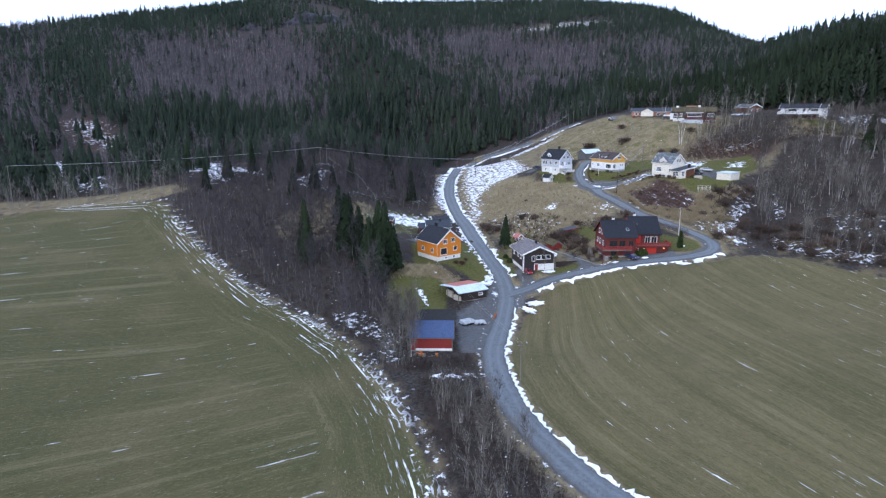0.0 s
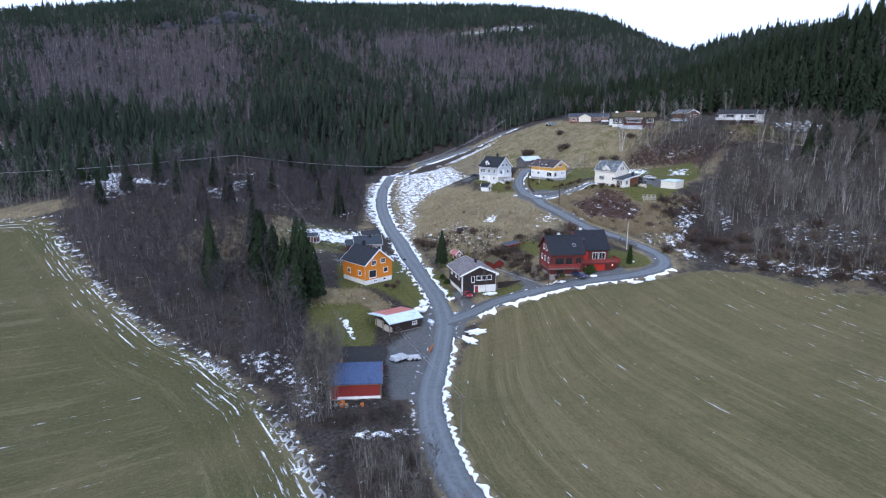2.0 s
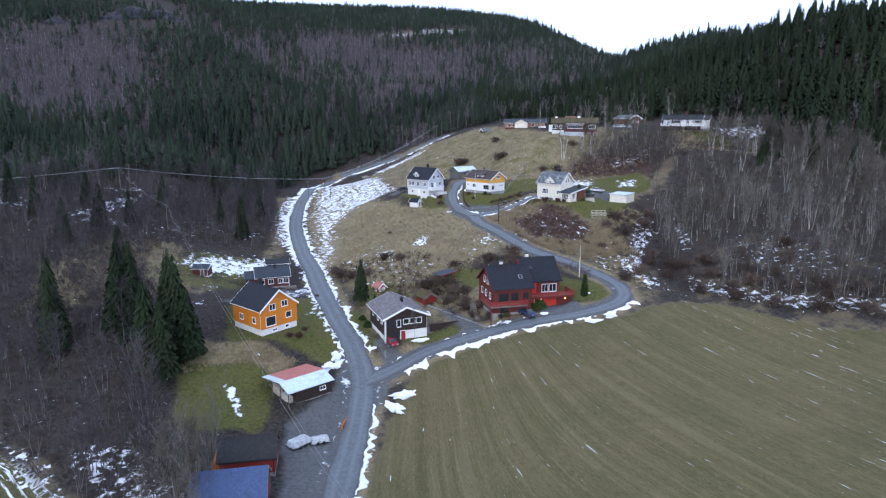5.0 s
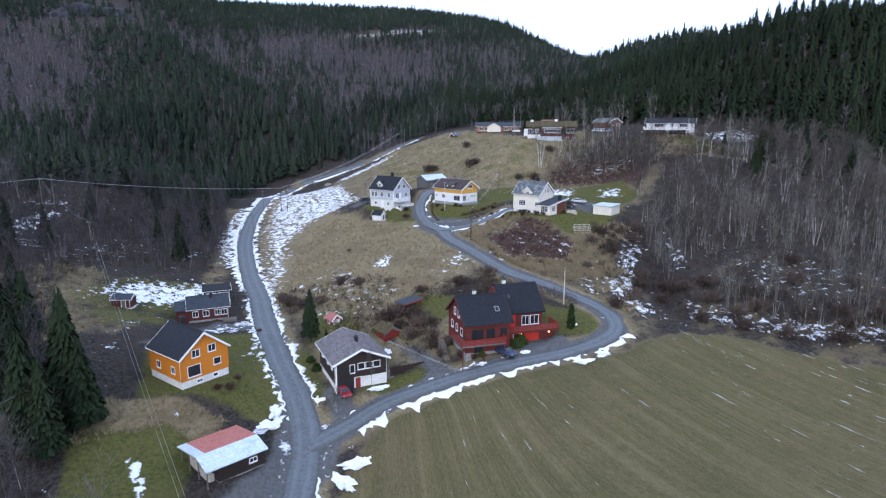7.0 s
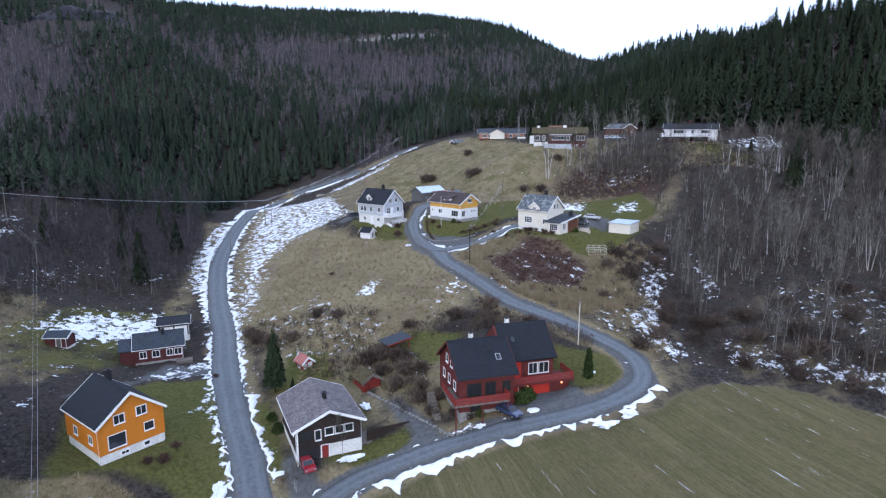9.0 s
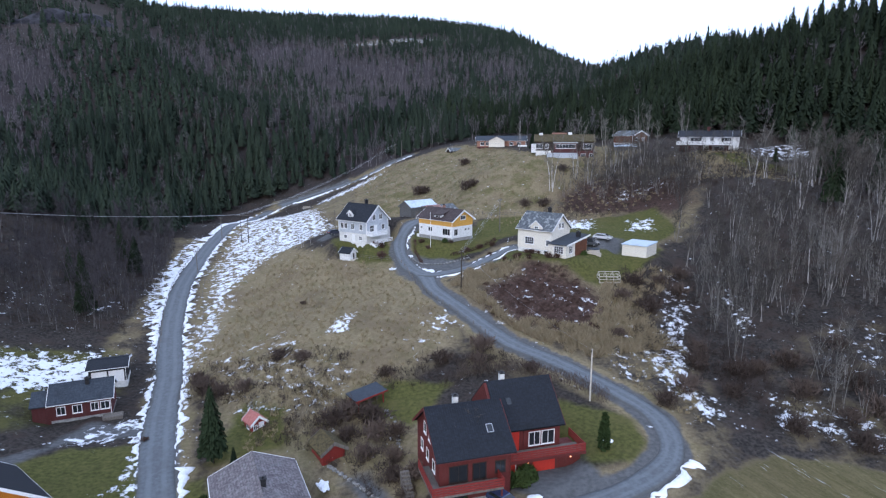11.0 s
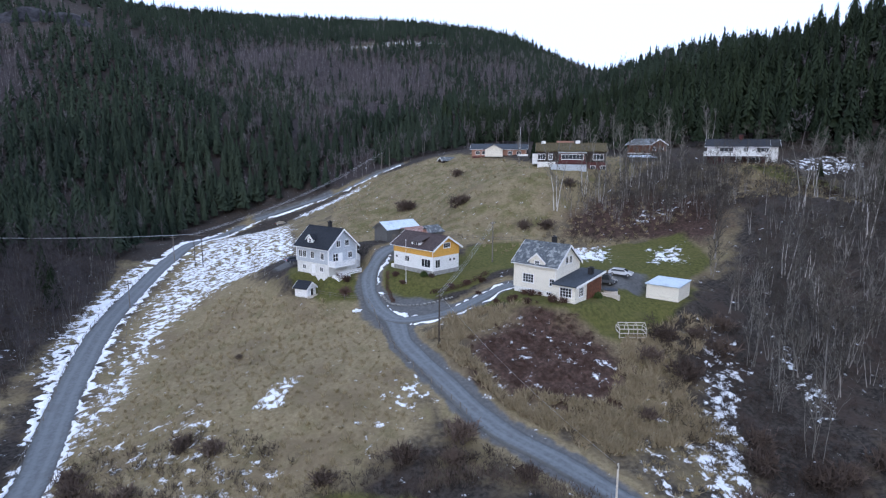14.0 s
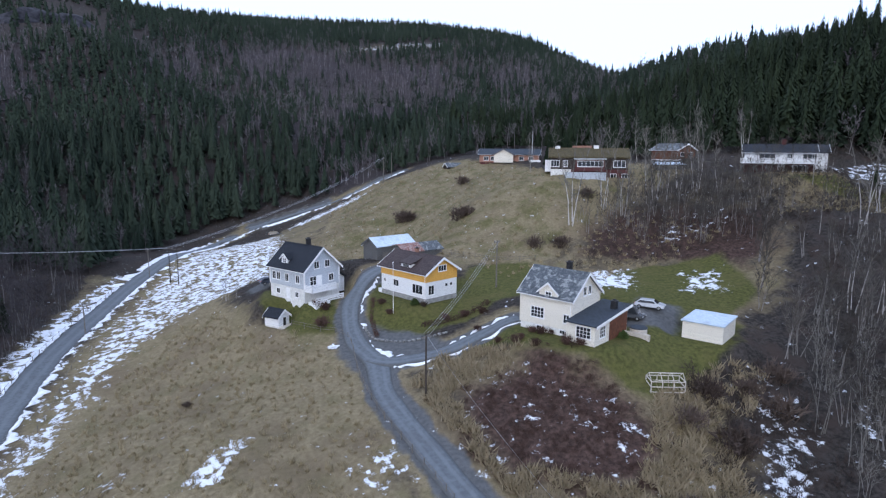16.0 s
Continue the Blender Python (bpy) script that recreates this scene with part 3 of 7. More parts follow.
# stands of the mountain wood: share of birches, outline
WEST_DARK = (0.05, [(-369, 617), (-301, 580), (-250, 481), (-214, 419), (-240, 393)])
WEST_BIRCH = (0.95, [(-299, 581), (-163, 622), (-116, 627), (-106, 565), (-97, 468), (-134, 446), (-199, 448), (-234, 458)])
CLIFF_BIRCH = (0.85, [(-144, 631), (-118, 639), (-105, 577), (-102, 524)])
FLOOR_SPRUCE = (0.18, [(-213, 417), (-198, 445), (-134, 444), (-93, 450), (-61, 442), (-44, 423), (-43, 312), (-116, 342), (-161, 360), (-175, 369)])
SPUR_SPRUCE = (0.2, [(-117, 639), (-95, 662), (-68, 658), (-46, 644), (-25, 607), (5, 561), (30, 531), (46, 490), (42, 452), (7, 435), (-31, 452), (-72, 448), (-100, 516), (-105, 577)])
SPUR_SPRUCE_W = (0.15, [(-117, 631), (-83, 666), (-36, 625), (12, 560), (2, 488), (-47, 452), (-91, 459), (-106, 565)])
SECOND_SPRUCE = (0.22, [(-45, 668), (-15, 701), (24, 649), (60, 565), (49, 536), (14, 575), (-25, 640)])
GULLY_BIRCH = (0.9, [(-86, 671), (-52, 697), (-29, 651), (14, 571), (3, 562), (-26, 613), (-49, 649)])
BOWL_BIRCH = (0.93, [(-49, 702), (22, 771), (79, 741), (130, 701), (171, 680), (151, 573), (130, 538), (84, 517), (61, 569), (24, 650), (-14, 704)])
COL_MIXED = (0.35, [(176, 679), (304, 736), (219, 568), (196, 486), (155, 503), (144, 545)])
COL_BIRCH = (0.8, [(201, 662), (263, 693), (220, 593), (182, 513), (173, 518), (190, 581)])
CLUMP_SPRUCE = (0.08, [(82, 505), (107, 536), (133, 537), (113, 440), (85, 467)])
LOWER_BIRCH = (0.72, [(30, 531), (59, 561), (84, 517), (81, 477), (62, 444), (47, 464), (46, 490)])
ROAD_SPRUCE = (0.1, [(3, 451), (36, 468), (63, 474), (57, 442), (13, 423)])
ROAD_BIRCH = (0.93, [(68, 464), (109, 441), (96, 376), (70, 385)])
STREAM_MIXED = (0.3, [(-76, 457), (-31, 452), (-18, 398), (-30, 347)])
EAST_SPRUCE = (0.03, [(160, 335), (200, 400), (225, 470), (240, 540), (300, 640), (500, 700), (900, 100), (330, 140), (222, 280), (184, 316)])
CREST_SPRUCE = (0.02, [(-90, 860), (-53, 712), (22, 782), (78, 776), (126, 720), (190, 700), (260, 720), (330, 760), (600, 900), (500, 1300), (-300, 1300), (-200, 900)])
WEST_CREST = (0.06, [(-900, 1200), (-430, 640), (-342, 640), (-307, 596), (-179, 668), (-104, 700), (-72, 722), (-100, 900), (-250, 1200)])
STANDS = (WEST_DARK, WEST_CREST, CREST_SPRUCE, EAST_SPRUCE, WEST_BIRCH, CLIFF_BIRCH, FLOOR_SPRUCE, SPUR_SPRUCE, SPUR_SPRUCE_W, SECOND_SPRUCE, GULLY_BIRCH, BOWL_BIRCH, COL_MIXED, COL_BIRCH, CLUMP_SPRUCE, LOWER_BIRCH, ROAD_SPRUCE, ROAD_BIRCH, STREAM_MIXED)


def birch_part(x, y):
    """Share of bare birches among the trees of the mountain wood."""
    wave = np.sin(x * 0.031 + 1.3 * np.sin(y * 0.017)) * np.sin(y * 0.027 + 1.1 * np.sin(x * 0.021))
    fine = np.sin(x * 0.11 + 2 * np.sin(y * 0.07)) * np.sin(y * 0.09 + 2 * np.sin(x * 0.06))
    share = 0.32 + 0.3 * wave
    for part, plot in STANDS:
        hit = inside(x + 7 * np.sin(y * 0.09) + 4 * np.sin(y * 0.31), y + 9 * np.sin(x * 0.08) + 5 * np.sin(x * 0.27), plot)
        share = np.where(hit, part + 0.16 * wave + 0.16 * fine * (0.06 < part), share)
    return np.clip(share, 0, 1)


def steps(lo, a, b, hi, fine):
    """Grid lines: fine between a and b, ever wider outside."""
    mid = list(np.arange(a, b + 0.01, fine))
    up, down, s = [b], [a], fine
    while up[-1] < hi:
        s *= 1.09
        up.append(up[-1] + min(s, 17 if up[-1] < 1000 else 45))
    s = fine
    while down[-1] > lo:
        s *= 1.09
        down.append(down[-1] - min(s, 17 if down[-1] > -420 else 45))
    return np.array(down[:0:-1] + mid + up[1:])


def raw_mesh(name, verts, faces, mats, which=None, smooth=False):
    """A mesh from arrays of corners and of triangles or quads."""
    me = bpy.data.meshes.new(name)
    me.vertices.add(len(verts))
    me.vertices.foreach_set("co", np.ascontiguousarray(verts, np.float32).ravel())
    k = faces.shape[1]
    me.loops.add(faces.size)
    me.loops.foreach_set("vertex_index", np.ascontiguousarray(faces, np.int32).ravel())
    me.polygons.add(len(faces))
    me.polygons.foreach_set("loop_start", np.arange(0, faces.size, k, dtype=np.int32))
    if which is not None:
        me.polygons.foreach_set("material_index", np.ascontiguousarray(which, np.int32))
    if smooth:
        me.polygons.foreach_set("use_smooth", np.ones(len(faces), bool))
    for m in mats:
        me.materials.append(m)
    me.update(calc_edges=True)
    me.validate()
    return me


def rough(x, y):
    """Small unevenness of unworked land."""
    return 0.22 * np.sin(x * 0.9 + 2 * np.sin(y * 0.31)) * np.sin(y * 0.8 + 2 * np.sin(x * 0.27)) + 0.12 * np.sin(x * 2.1 + y * 1.7)


def build_ground():
    gx, gy = steps(-1500, -70, 150, 1700, 1.3), steps(-900, 76, 320, 1900, 1.3)
    x, y = np.meshgrid(gx, gy)
    x, y = x.ravel(), y.ravel()
    z = land(x, y)
    worked = np.maximum(area(x, y, LEFT_FIELD), area(x, y, RIGHT_FIELD))
    road_near = np.minimum(np.minimum(away(x, y, MAIN_ROAD), away(x, y, SIDE_ROAD)), away(x, y, ARM_ROAD))
    tame = worked
    for p in LAWNS + GRIT:
        tame = np.maximum(tame, area(x, y, p))
    z = z + rough(x, y) * (1 - tame) * np.clip((road_near - 3) / 4, 0, 1)
    z = z - 0.12 * np.clip(1 - road_near / 3.0, 0, 1)
    nx, ny = len(gx), len(gy)
    i = np.arange(nx * ny).reshape(ny, nx)
    faces = np.stack([i[:-1, :-1], i[:-1, 1:], i[1:, 1:], i[1:, :-1]], -1).reshape(-1, 4)
    me = raw_mesh("ground", np.stack([x, y, z], 1), faces, [M_GROUND], smooth=True)
    one = np.ones_like(x)
    lawn = np.maximum(np.max([area(x, y, p, 2.2) for p in LAWNS], 0), 0.42 * area(x, y, HILLSIDE, 6))
    straw = np.maximum(area(x, y, KNOLL, 3), area(x, y, HILLSIDE, 6))
    straw = np.maximum(straw, 0.62 * area(x, y, [(64, 236), (70, 216), (84, 206), (100, 206), (104, 224), (98, 232), (84, 242), (72, 246)], 3))
    straw = np.maximum(straw, 0.5 * area(x, y, [(-34, 225), (-28, 200), (-16, 200), (-12, 216), (-22, 226)], 3))
    straw = np.maximum(straw, 0.8 * area(x, y, [(9, 235), (20, 213), (40, 206), (64, 214), (64, 240), (58, 264), (44, 276), (36, 298), (48, 330), (44, 398), (16, 400), (8, 345), (6, 290)], 5))
    straw = np.maximum(straw, 0.6 * area(x, y, [(42, 300), (60, 298), (92, 266), (122, 282), (152, 300), (142, 342), (112, 412), (62, 420), (34, 408)], 8))
    straw = np.maximum(straw, 0.47 * area(x, y, [(58, 206), (70, 250), (100, 236), (110, 234), (104, 200), (92, 174), (84, 176), (86, 192)], 4))
    straw = np.maximum(straw, 0.5 * area(x, y, [(12, 228), (20, 196), (34, 196), (50, 208), (66, 214), (60, 226), (30, 222)], 3))
    straw = np.maximum(straw, 0.6 * area(x, y, [(20, 178), (19, 214), (52, 212), (56, 198), (50, 180), (40, 181), (33, 184)], 3))
    straw = np.maximum(straw, np.where(x < 10, 0.45, 0.8) * np.clip(1.4 - road_near / 6, 0, 1))
    straw = np.maximum(straw, area(x, y, RIGHT_FIELD, 3))
    straw = np.maximum(straw, 0.6 * np.clip(1 - away(x, y, LEFT_EDGE) / 7, 0, 1) * (1 - area(x, y, LEFT_FIELD)))
    straw = np.maximum(straw, 0.8 * area(x, y, [(-15, 166), (-17, 178), (-4, 178), (6, 174), (3, 168), (-5, 171)], 2))
    straw = np.maximum(straw, 0.6 * area(x, y, [(150, 270), (160, 290), (185, 285), (190, 262), (170, 255)], 4))
    straw = np.maximum(straw, 0.55 * area(x, y, [(-9, 232), (2, 232), (1, 300), (4, 350), (-10, 350), (-6, 300), (-7, 256)], 3))
    straw = np.maximum(straw, 0.4 * area(x, y, [(96, 178), (106, 171), (118, 155), (140, 141), (200, 126), (200, 136), (150, 154), (128, 170), (112, 196)], 3))
    straw = np.maximum(straw, 0.4 * area(x, y, [(112, 262), (120, 290), (160, 300), (205, 292), (200, 268), (150, 262)], 6))
    straw = np.maximum(straw, 0.6 * area(x, y, [(92, 258), (100, 276), (112, 288), (140, 282), (150, 262), (140, 250), (128, 240), (112, 236), (116, 250), (100, 250)], 5))
    lawn = np.maximum(lawn, 0.55 * area(x, y, [(-34, 228), (-30, 214), (-20, 205), (-8, 212), (2, 222), (4, 236), (-2, 250), (-26, 246)], 4))
    straw = np.maximum(straw, 0.55 * area(x, y, [(-60, 200), (-30, 196), (-18, 205), (-30, 250), (-50, 246), (-64, 224)], 5))
    straw = np.maximum(straw, 0.62 * area(x, y, [(-300, 228), (-172, 230), (-113, 240), (-100, 250), (-112, 262), (-150, 260), (-200, 254), (-300, 244)], 5))
    straw = np.maximum(straw, 0.36 * area(x, y, [(104, 190), (118, 170), (150, 150), (164, 168), (140, 206), (114, 206)], 6))
    straw = np.maximum(straw, 0.42 * area(x, y, [(80, 750), (120, 746), (205, 760), (220, 800), (150, 796), (86, 786)], 8))
    heath = np.max([k * area(x, y, p, 7) for k, p in zip((1, 0.9, 0.5, 0.7), HEATH + [[(-250, 388), (-222, 404), (-178, 354), (-190, 332), (-215, 350)]])], 0)
    grit = np.maximum(np.max([area(x, y, p, 2.2) for p in GRIT], 0), np.clip(2.4 - road_near / 1.5, 0, 1) * 0.9)
    snow = np.zeros_like(x)
    for a, soft, p in SNOW_PLOTS:
        snow = np.maximum(snow, a * area(x, y, p, soft))
    edge = away(x, y, LEFT_EDGE)
    snow = np.maximum(snow, 0.56 * np.exp(-((edge - 1.4) / 1.3) ** 2) * (y < 245))
    snow = np.maximum(snow, 0.25 * (1 - worked) * (1 - lawn) * (np.hypot(x - 40, y - 200) > 230))
    snow = np.maximum(snow, 0.28 * (1 - tame))
    main_near = away(x, y, MAIN_ROAD)
    bank = np.clip(1.6 - np.abs(main_near - 3.2) / 1.1, 0, 1) * (main_near > 1.5) * (1 - 0.5 * worked)
    snow = np.maximum(snow, (0.44 + 0.08 * (y > 160)) * bank * (y < 345) * (y > 60))
    side_near = away(x, y, SIDE_ROAD[1:9])
    snow = np.maximum(snow, 0.55 * np.clip(1.5 - np.abs(side_near - 3.0) / 1.0, 0, 1) * area(x, y, RIGHT_FIELD, 2.5))
    for name, chan in (("cover", (worked, lawn, straw, one)), ("cover2", (snow, grit, heath, one))):
        at = me.attributes.new(name, "FLOAT_COLOR", "POINT")
        at.data.foreach_set("color", np.stack(chan, 1).astype(np.float32).ravel())
    high = area(x, y, FOREST, 12) * np.clip((np.hypot(x - 45, y - 140) - 230) / 60, 0, 1)
    at = me.attributes.new("wood", "FLOAT", "POINT")
    at.data.foreach_set("value", (high * birch_part(x, y)).astype(np.float32))
    right = x > np.interp(y, [0, 80, 130, 170], [30, 15, 5, 0])
    bend = np.clip((main_near - 10) / 38, 0, 1) ** 2 * (3 - 2 * np.clip((main_near - 10) / 38, 0, 1))
    u = np.where(right, main_near * (1 - bend) + (0.95 * x + 0.31 * y - 46) * bend + 60, -0.38 * x + 0.925 * y)
    v = np.where(right, 1.05 * y, 0.925 * x + 0.38 * y)
    near_edge = (edge < 15) & ~right
    u, v = np.where(near_edge, 300 + edge, u), np.where(near_edge, y * 1.3, v)
    at = me.attributes.new("rows", "FLOAT_VECTOR", "POINT")
    at.data.foreach_set("vector", np.stack([u, v, 0 * u], 1).astype(np.float32).ravel())
    streaks = np.where(right, 0.31 + 0.14 * np.clip((x - 75) / 60, 0, 1), 0.32) + np.where(near_edge, 0.26 * np.exp(-(edge / 7.5) ** 4), 0)
    at = me.attributes.new("streaks", "FLOAT", "POINT")
    at.data.foreach_set("value", streaks.astype(np.float32))
    return tagged(new("ground", me), "winter valley ground of fields, dry grass and old snow", "ground", kind="structure")


def strip(name, label, line, width, mat, lift=0.07):
    """A road laid on the ground, cambered, with a worn uneven edge."""
    c = spline(line, 1.2)
    d = np.gradient(c, axis=0)
    side = np.stack([d[:, 1], -d[:, 0]], 1) / np.hypot(d[:, 0], d[:, 1])[:, None]
    across = np.array([-1.08, -1.0, -0.7, -0.42, -0.15, 0.15, 0.42, 0.7, 1.0, 1.08])
    s = np.arange(len(c))
    wob = 1 + 0.05 * np.sin(s * 0.7) + 0.04 * np.sin(s * 0.23 + 1)
    p = c[:, None, :] + side[:, None, :] * (across[None, :, None] * (width / 2) * wob[:, None, None])
    z = land(p[..., 0], p[..., 1])
    z = 0.5 * z + 0.5 * land(c[:, 0], c[:, 1])[:, None] + lift + 0.05 * (1 - across ** 2)[None, :]
    z = np.maximum(z, land(p[..., 0], p[..., 1]) + 0.03)
    z[:, (0, -1)] = land(p[:, (0, -1), 0], p[:, (0, -1), 1]) - 0.4
    v = np.concatenate([p, z[..., None]], -1).reshape(-1, 3)
    k = len(across)
    i = np.arange(len(c) * k).reshape(len(c), k)
    f = np.stack([i[:-1, :-1], i[:-1, 1:], i[1:, 1:], i[1:, :-1]], -1).reshape(-1, 4)
    me = raw_mesh(name, v, f, [mat], smooth=True)
    at = me.attributes.new("across", "FLOAT", "POINT")
    at.data.foreach_set("value", np.tile(across, len(c)).astype(np.float32))
    return tagged(new(name, me), label, "road", kind="structure")


def snow_bank(line, offset, size, seed, gap=0.35, start=0, end=10 ** 6):
    """Ploughed snow along a road's edge: a lumpy ridge that thins out in gaps."""
    rng = np.random.default_rng(seed)
    c = spline(line, 0.45)
    d = np.gradient(c, axis=0)
    side = np.stack([d[:, 1], -d[:, 0]], 1) / np.hypot(d[:, 0], d[:, 1])[:, None]
    keep = (c[:, 1] >= start) & (c[:, 1] <= end)
    c, side = c[keep], side[keep]
    n = len(c)
    k = np.convolve(rng.normal(size=n + 12), np.hanning(11) / 2.0, "same")[6:n + 6]
    fine = np.convolve(rng.normal(size=n + 4), np.hanning(5) / 1.4, "same")[2:n + 2]
    w = np.clip(size * (0.8 + 0.42 * k + 0.4 * fine - gap), 0.0, size * 2.2)
    across = np.array([-1, -0.7, -0.25, 0.25, 0.7, 1.0])
    tall = np.array([-0.25, 0.06, 0.2, 0.2, 0.06, -0.25])
    mid = offset + np.sign(offset) * (w * 0.5 + 0.14 * fine)
    p = c[:, None] + side[:, None] * (mid[:, None, None] + across[None, :, None] * w[:, None, None] * 0.5)
    z = land(p[..., 0], p[..., 1]) + tall[None] * np.clip(w, 0, 1.4)[:, None] * (1 + 0.3 * rng.normal(size=(n, 6))) - 0.15 * (w < 0.12)[:, None] + 0.05
    i = np.arange(n * 6).reshape(n, 6)
    f = np.stack([i[:-1, :-1], i[:-1, 1:], i[1:, 1:], i[1:, :-1]], -1).reshape(-1, 4)
    me = raw_mesh("snow_bank", np.concatenate([p, z[..., None]], -1).reshape(-1, 3), f, [M_SNOW], smooth=True)
    return tagged(new("snow_bank", me), "low ridge of ploughed old snow along a road", "snow", kind="stuff")


build_ground()
strip("road_1", "grey gravelled valley road with worn wheel tracks", MAIN_ROAD, 4.7, M_ROAD)
strip("road_2", "grey gravel side road climbing past the houses", SIDE_ROAD, 3.2, M_ROAD, 0.1)
strip("road_3", "short gravel drive to the cream house", ARM_ROAD, 2.8, M_ROAD, 0.13)
snow_bank(MAIN_ROAD, 2.5, 1.15, 1, 0.0, 60, 160)
snow_bank(MAIN_ROAD, 2.5, 1.2, 2, 0.05, 176, 345)
snow_bank(MAIN_ROAD, -2.5, 0.9, 3, 0.35, 172, 300)
snow_bank(MAIN_ROAD, -2.5, 2.2, 4, 0.1, 250, 420)
snow_bank(MAIN_ROAD, 2.6, 2.0, 5, 0.2, 345, 430)
snow_bank(SIDE_ROAD[1:8], 2.05, 1.7, 6, 0.05)
snow_bank(SIDE_ROAD[1:5], -2.1, 0.8, 7, 0.6)
snow_bank(SIDE_ROAD[14:19], 1.9, 0.8, 8, 0.4)
snow_bank(ARM_ROAD[1:], 1.6, 0.7, 9, 0.3)
snow_bank(ARM_ROAD[1:], -1.6, 0.7, 10, 0.4)


# ---- trees ----
def conifer_shape(rng, height, clumps, slim=0.2):
    """A dense spruce of a closed wood: a dark core hung with many small ragged sprays."""
    v, f, w = [], [], []

    def tri(a, b, c, m):
        k = len(v)
        v.extend((a, b, c))
        f.append((k, k + 1, k + 2))
        w.append(m)
    base, reach = height * rng.uniform(0.08, 0.16), height * slim * rng.uniform(0.85, 1.15)
    lean = rng.normal(size=2) * 0.012 * height
    tip = (lean[0], lean[1], height)
    for i in range(5):
        a, b = 1.2566 * i, 1.2566 * (i + 1)
        tri((0.55 * reach * math.cos(a), 0.55 * reach * math.sin(a), base), (0.55 * reach * math.cos(b), 0.55 * reach * math.sin(b), base), (lean[0] * 0.9, lean[1] * 0.9, height * 0.93), 0)
    for a in (0.0, 2.094, 4.189):
        r = 0.011 * height
        tri((r * math.cos(a), r * math.sin(a), -0.6), (r * math.cos(a + 2.094), r * math.sin(a + 2.094), -0.6), (0, 0, height * 0.5), 1)
    spread = 2.2 / math.sqrt(clumps)
    for i in range(clumps):
        s = 1 - math.sqrt(1 - (i + rng.uniform(0, 1)) / clumps * 0.995)
        r = reach * (1 - s) ** 0.8 * rng.uniform(0.72, 1.18) + 0.012 * height
        z = base + (height - base) * s
        a = 2.39996 * i + rng.uniform(-0.5, 0.5)
        h = min(0.9, spread * rng.uniform(0.9, 1.6) / (1.15 - s) ** 0.5)
        up = height * (0.05 + 0.5 * spread * 0.35) * rng.uniform(0.7, 1.3)
        x0, y0 = lean[0] * s, lean[1] * s
        tri((x0 + 0.3 * r * math.cos(a), y0 + 0.3 * r * math.sin(a), min(z + up, height)),
            (x0 + r * math.cos(a - h), y0 + r * math.sin(a - h), z - 0.2 * r * rng.uniform(0.2, 1.6)),
            (x0 + r * rng.uniform(0.8, 1.1) * math.cos(a + h), y0 + r * rng.uniform(0.8, 1.1) * math.sin(a + h), z - 0.2 * r * rng.uniform(0.2, 1.6)), 0)
    tri((tip[0] - 0.09, tip[1], height * 0.9), (tip[0] + 0.09, tip[1] + 0.05, height * 0.9), (tip[0], tip[1], height * 1.02), 0)
    return np.array(v, float), np.array(f), np.array(w)


def spike(v, f, w, p, q, r, m, sides=3):
    """A tapered stick from p to q."""
    p, q = np.array(p, float), np.array(q, float)
    d = q - p
    a = np.cross(d, (0.3, 0.9, 0.2))
    a /= np.linalg.norm(a) + 1e-9
    b = np.cross(d, a)
    b /= np.linalg.norm(b) + 1e-9
    k = len(v)
    for i in range(sides):
        t = 6.283 * i / sides
        v.append(p + r * (a * math.cos(t) + b * math.sin(t)))
    v.append(q)
    for i in range(sides):
        f.append((k + i, k + (i + 1) % sides, k + sides))
        w.append(m)


def sliver(v, f, w, p, q, r, rng, m):
    """A twig: one narrow triangle."""
    p, q = np.array(p, float), np.array(q, float)
    a = np.cross(q - p, rng.normal(size=3))
    a *= r / (np.linalg.norm(a) + 1e-9)
    k = len(v)
    v.extend((p - a, p + a, q))
    f.append((k, k + 1, k + 2))
    w.append(m)


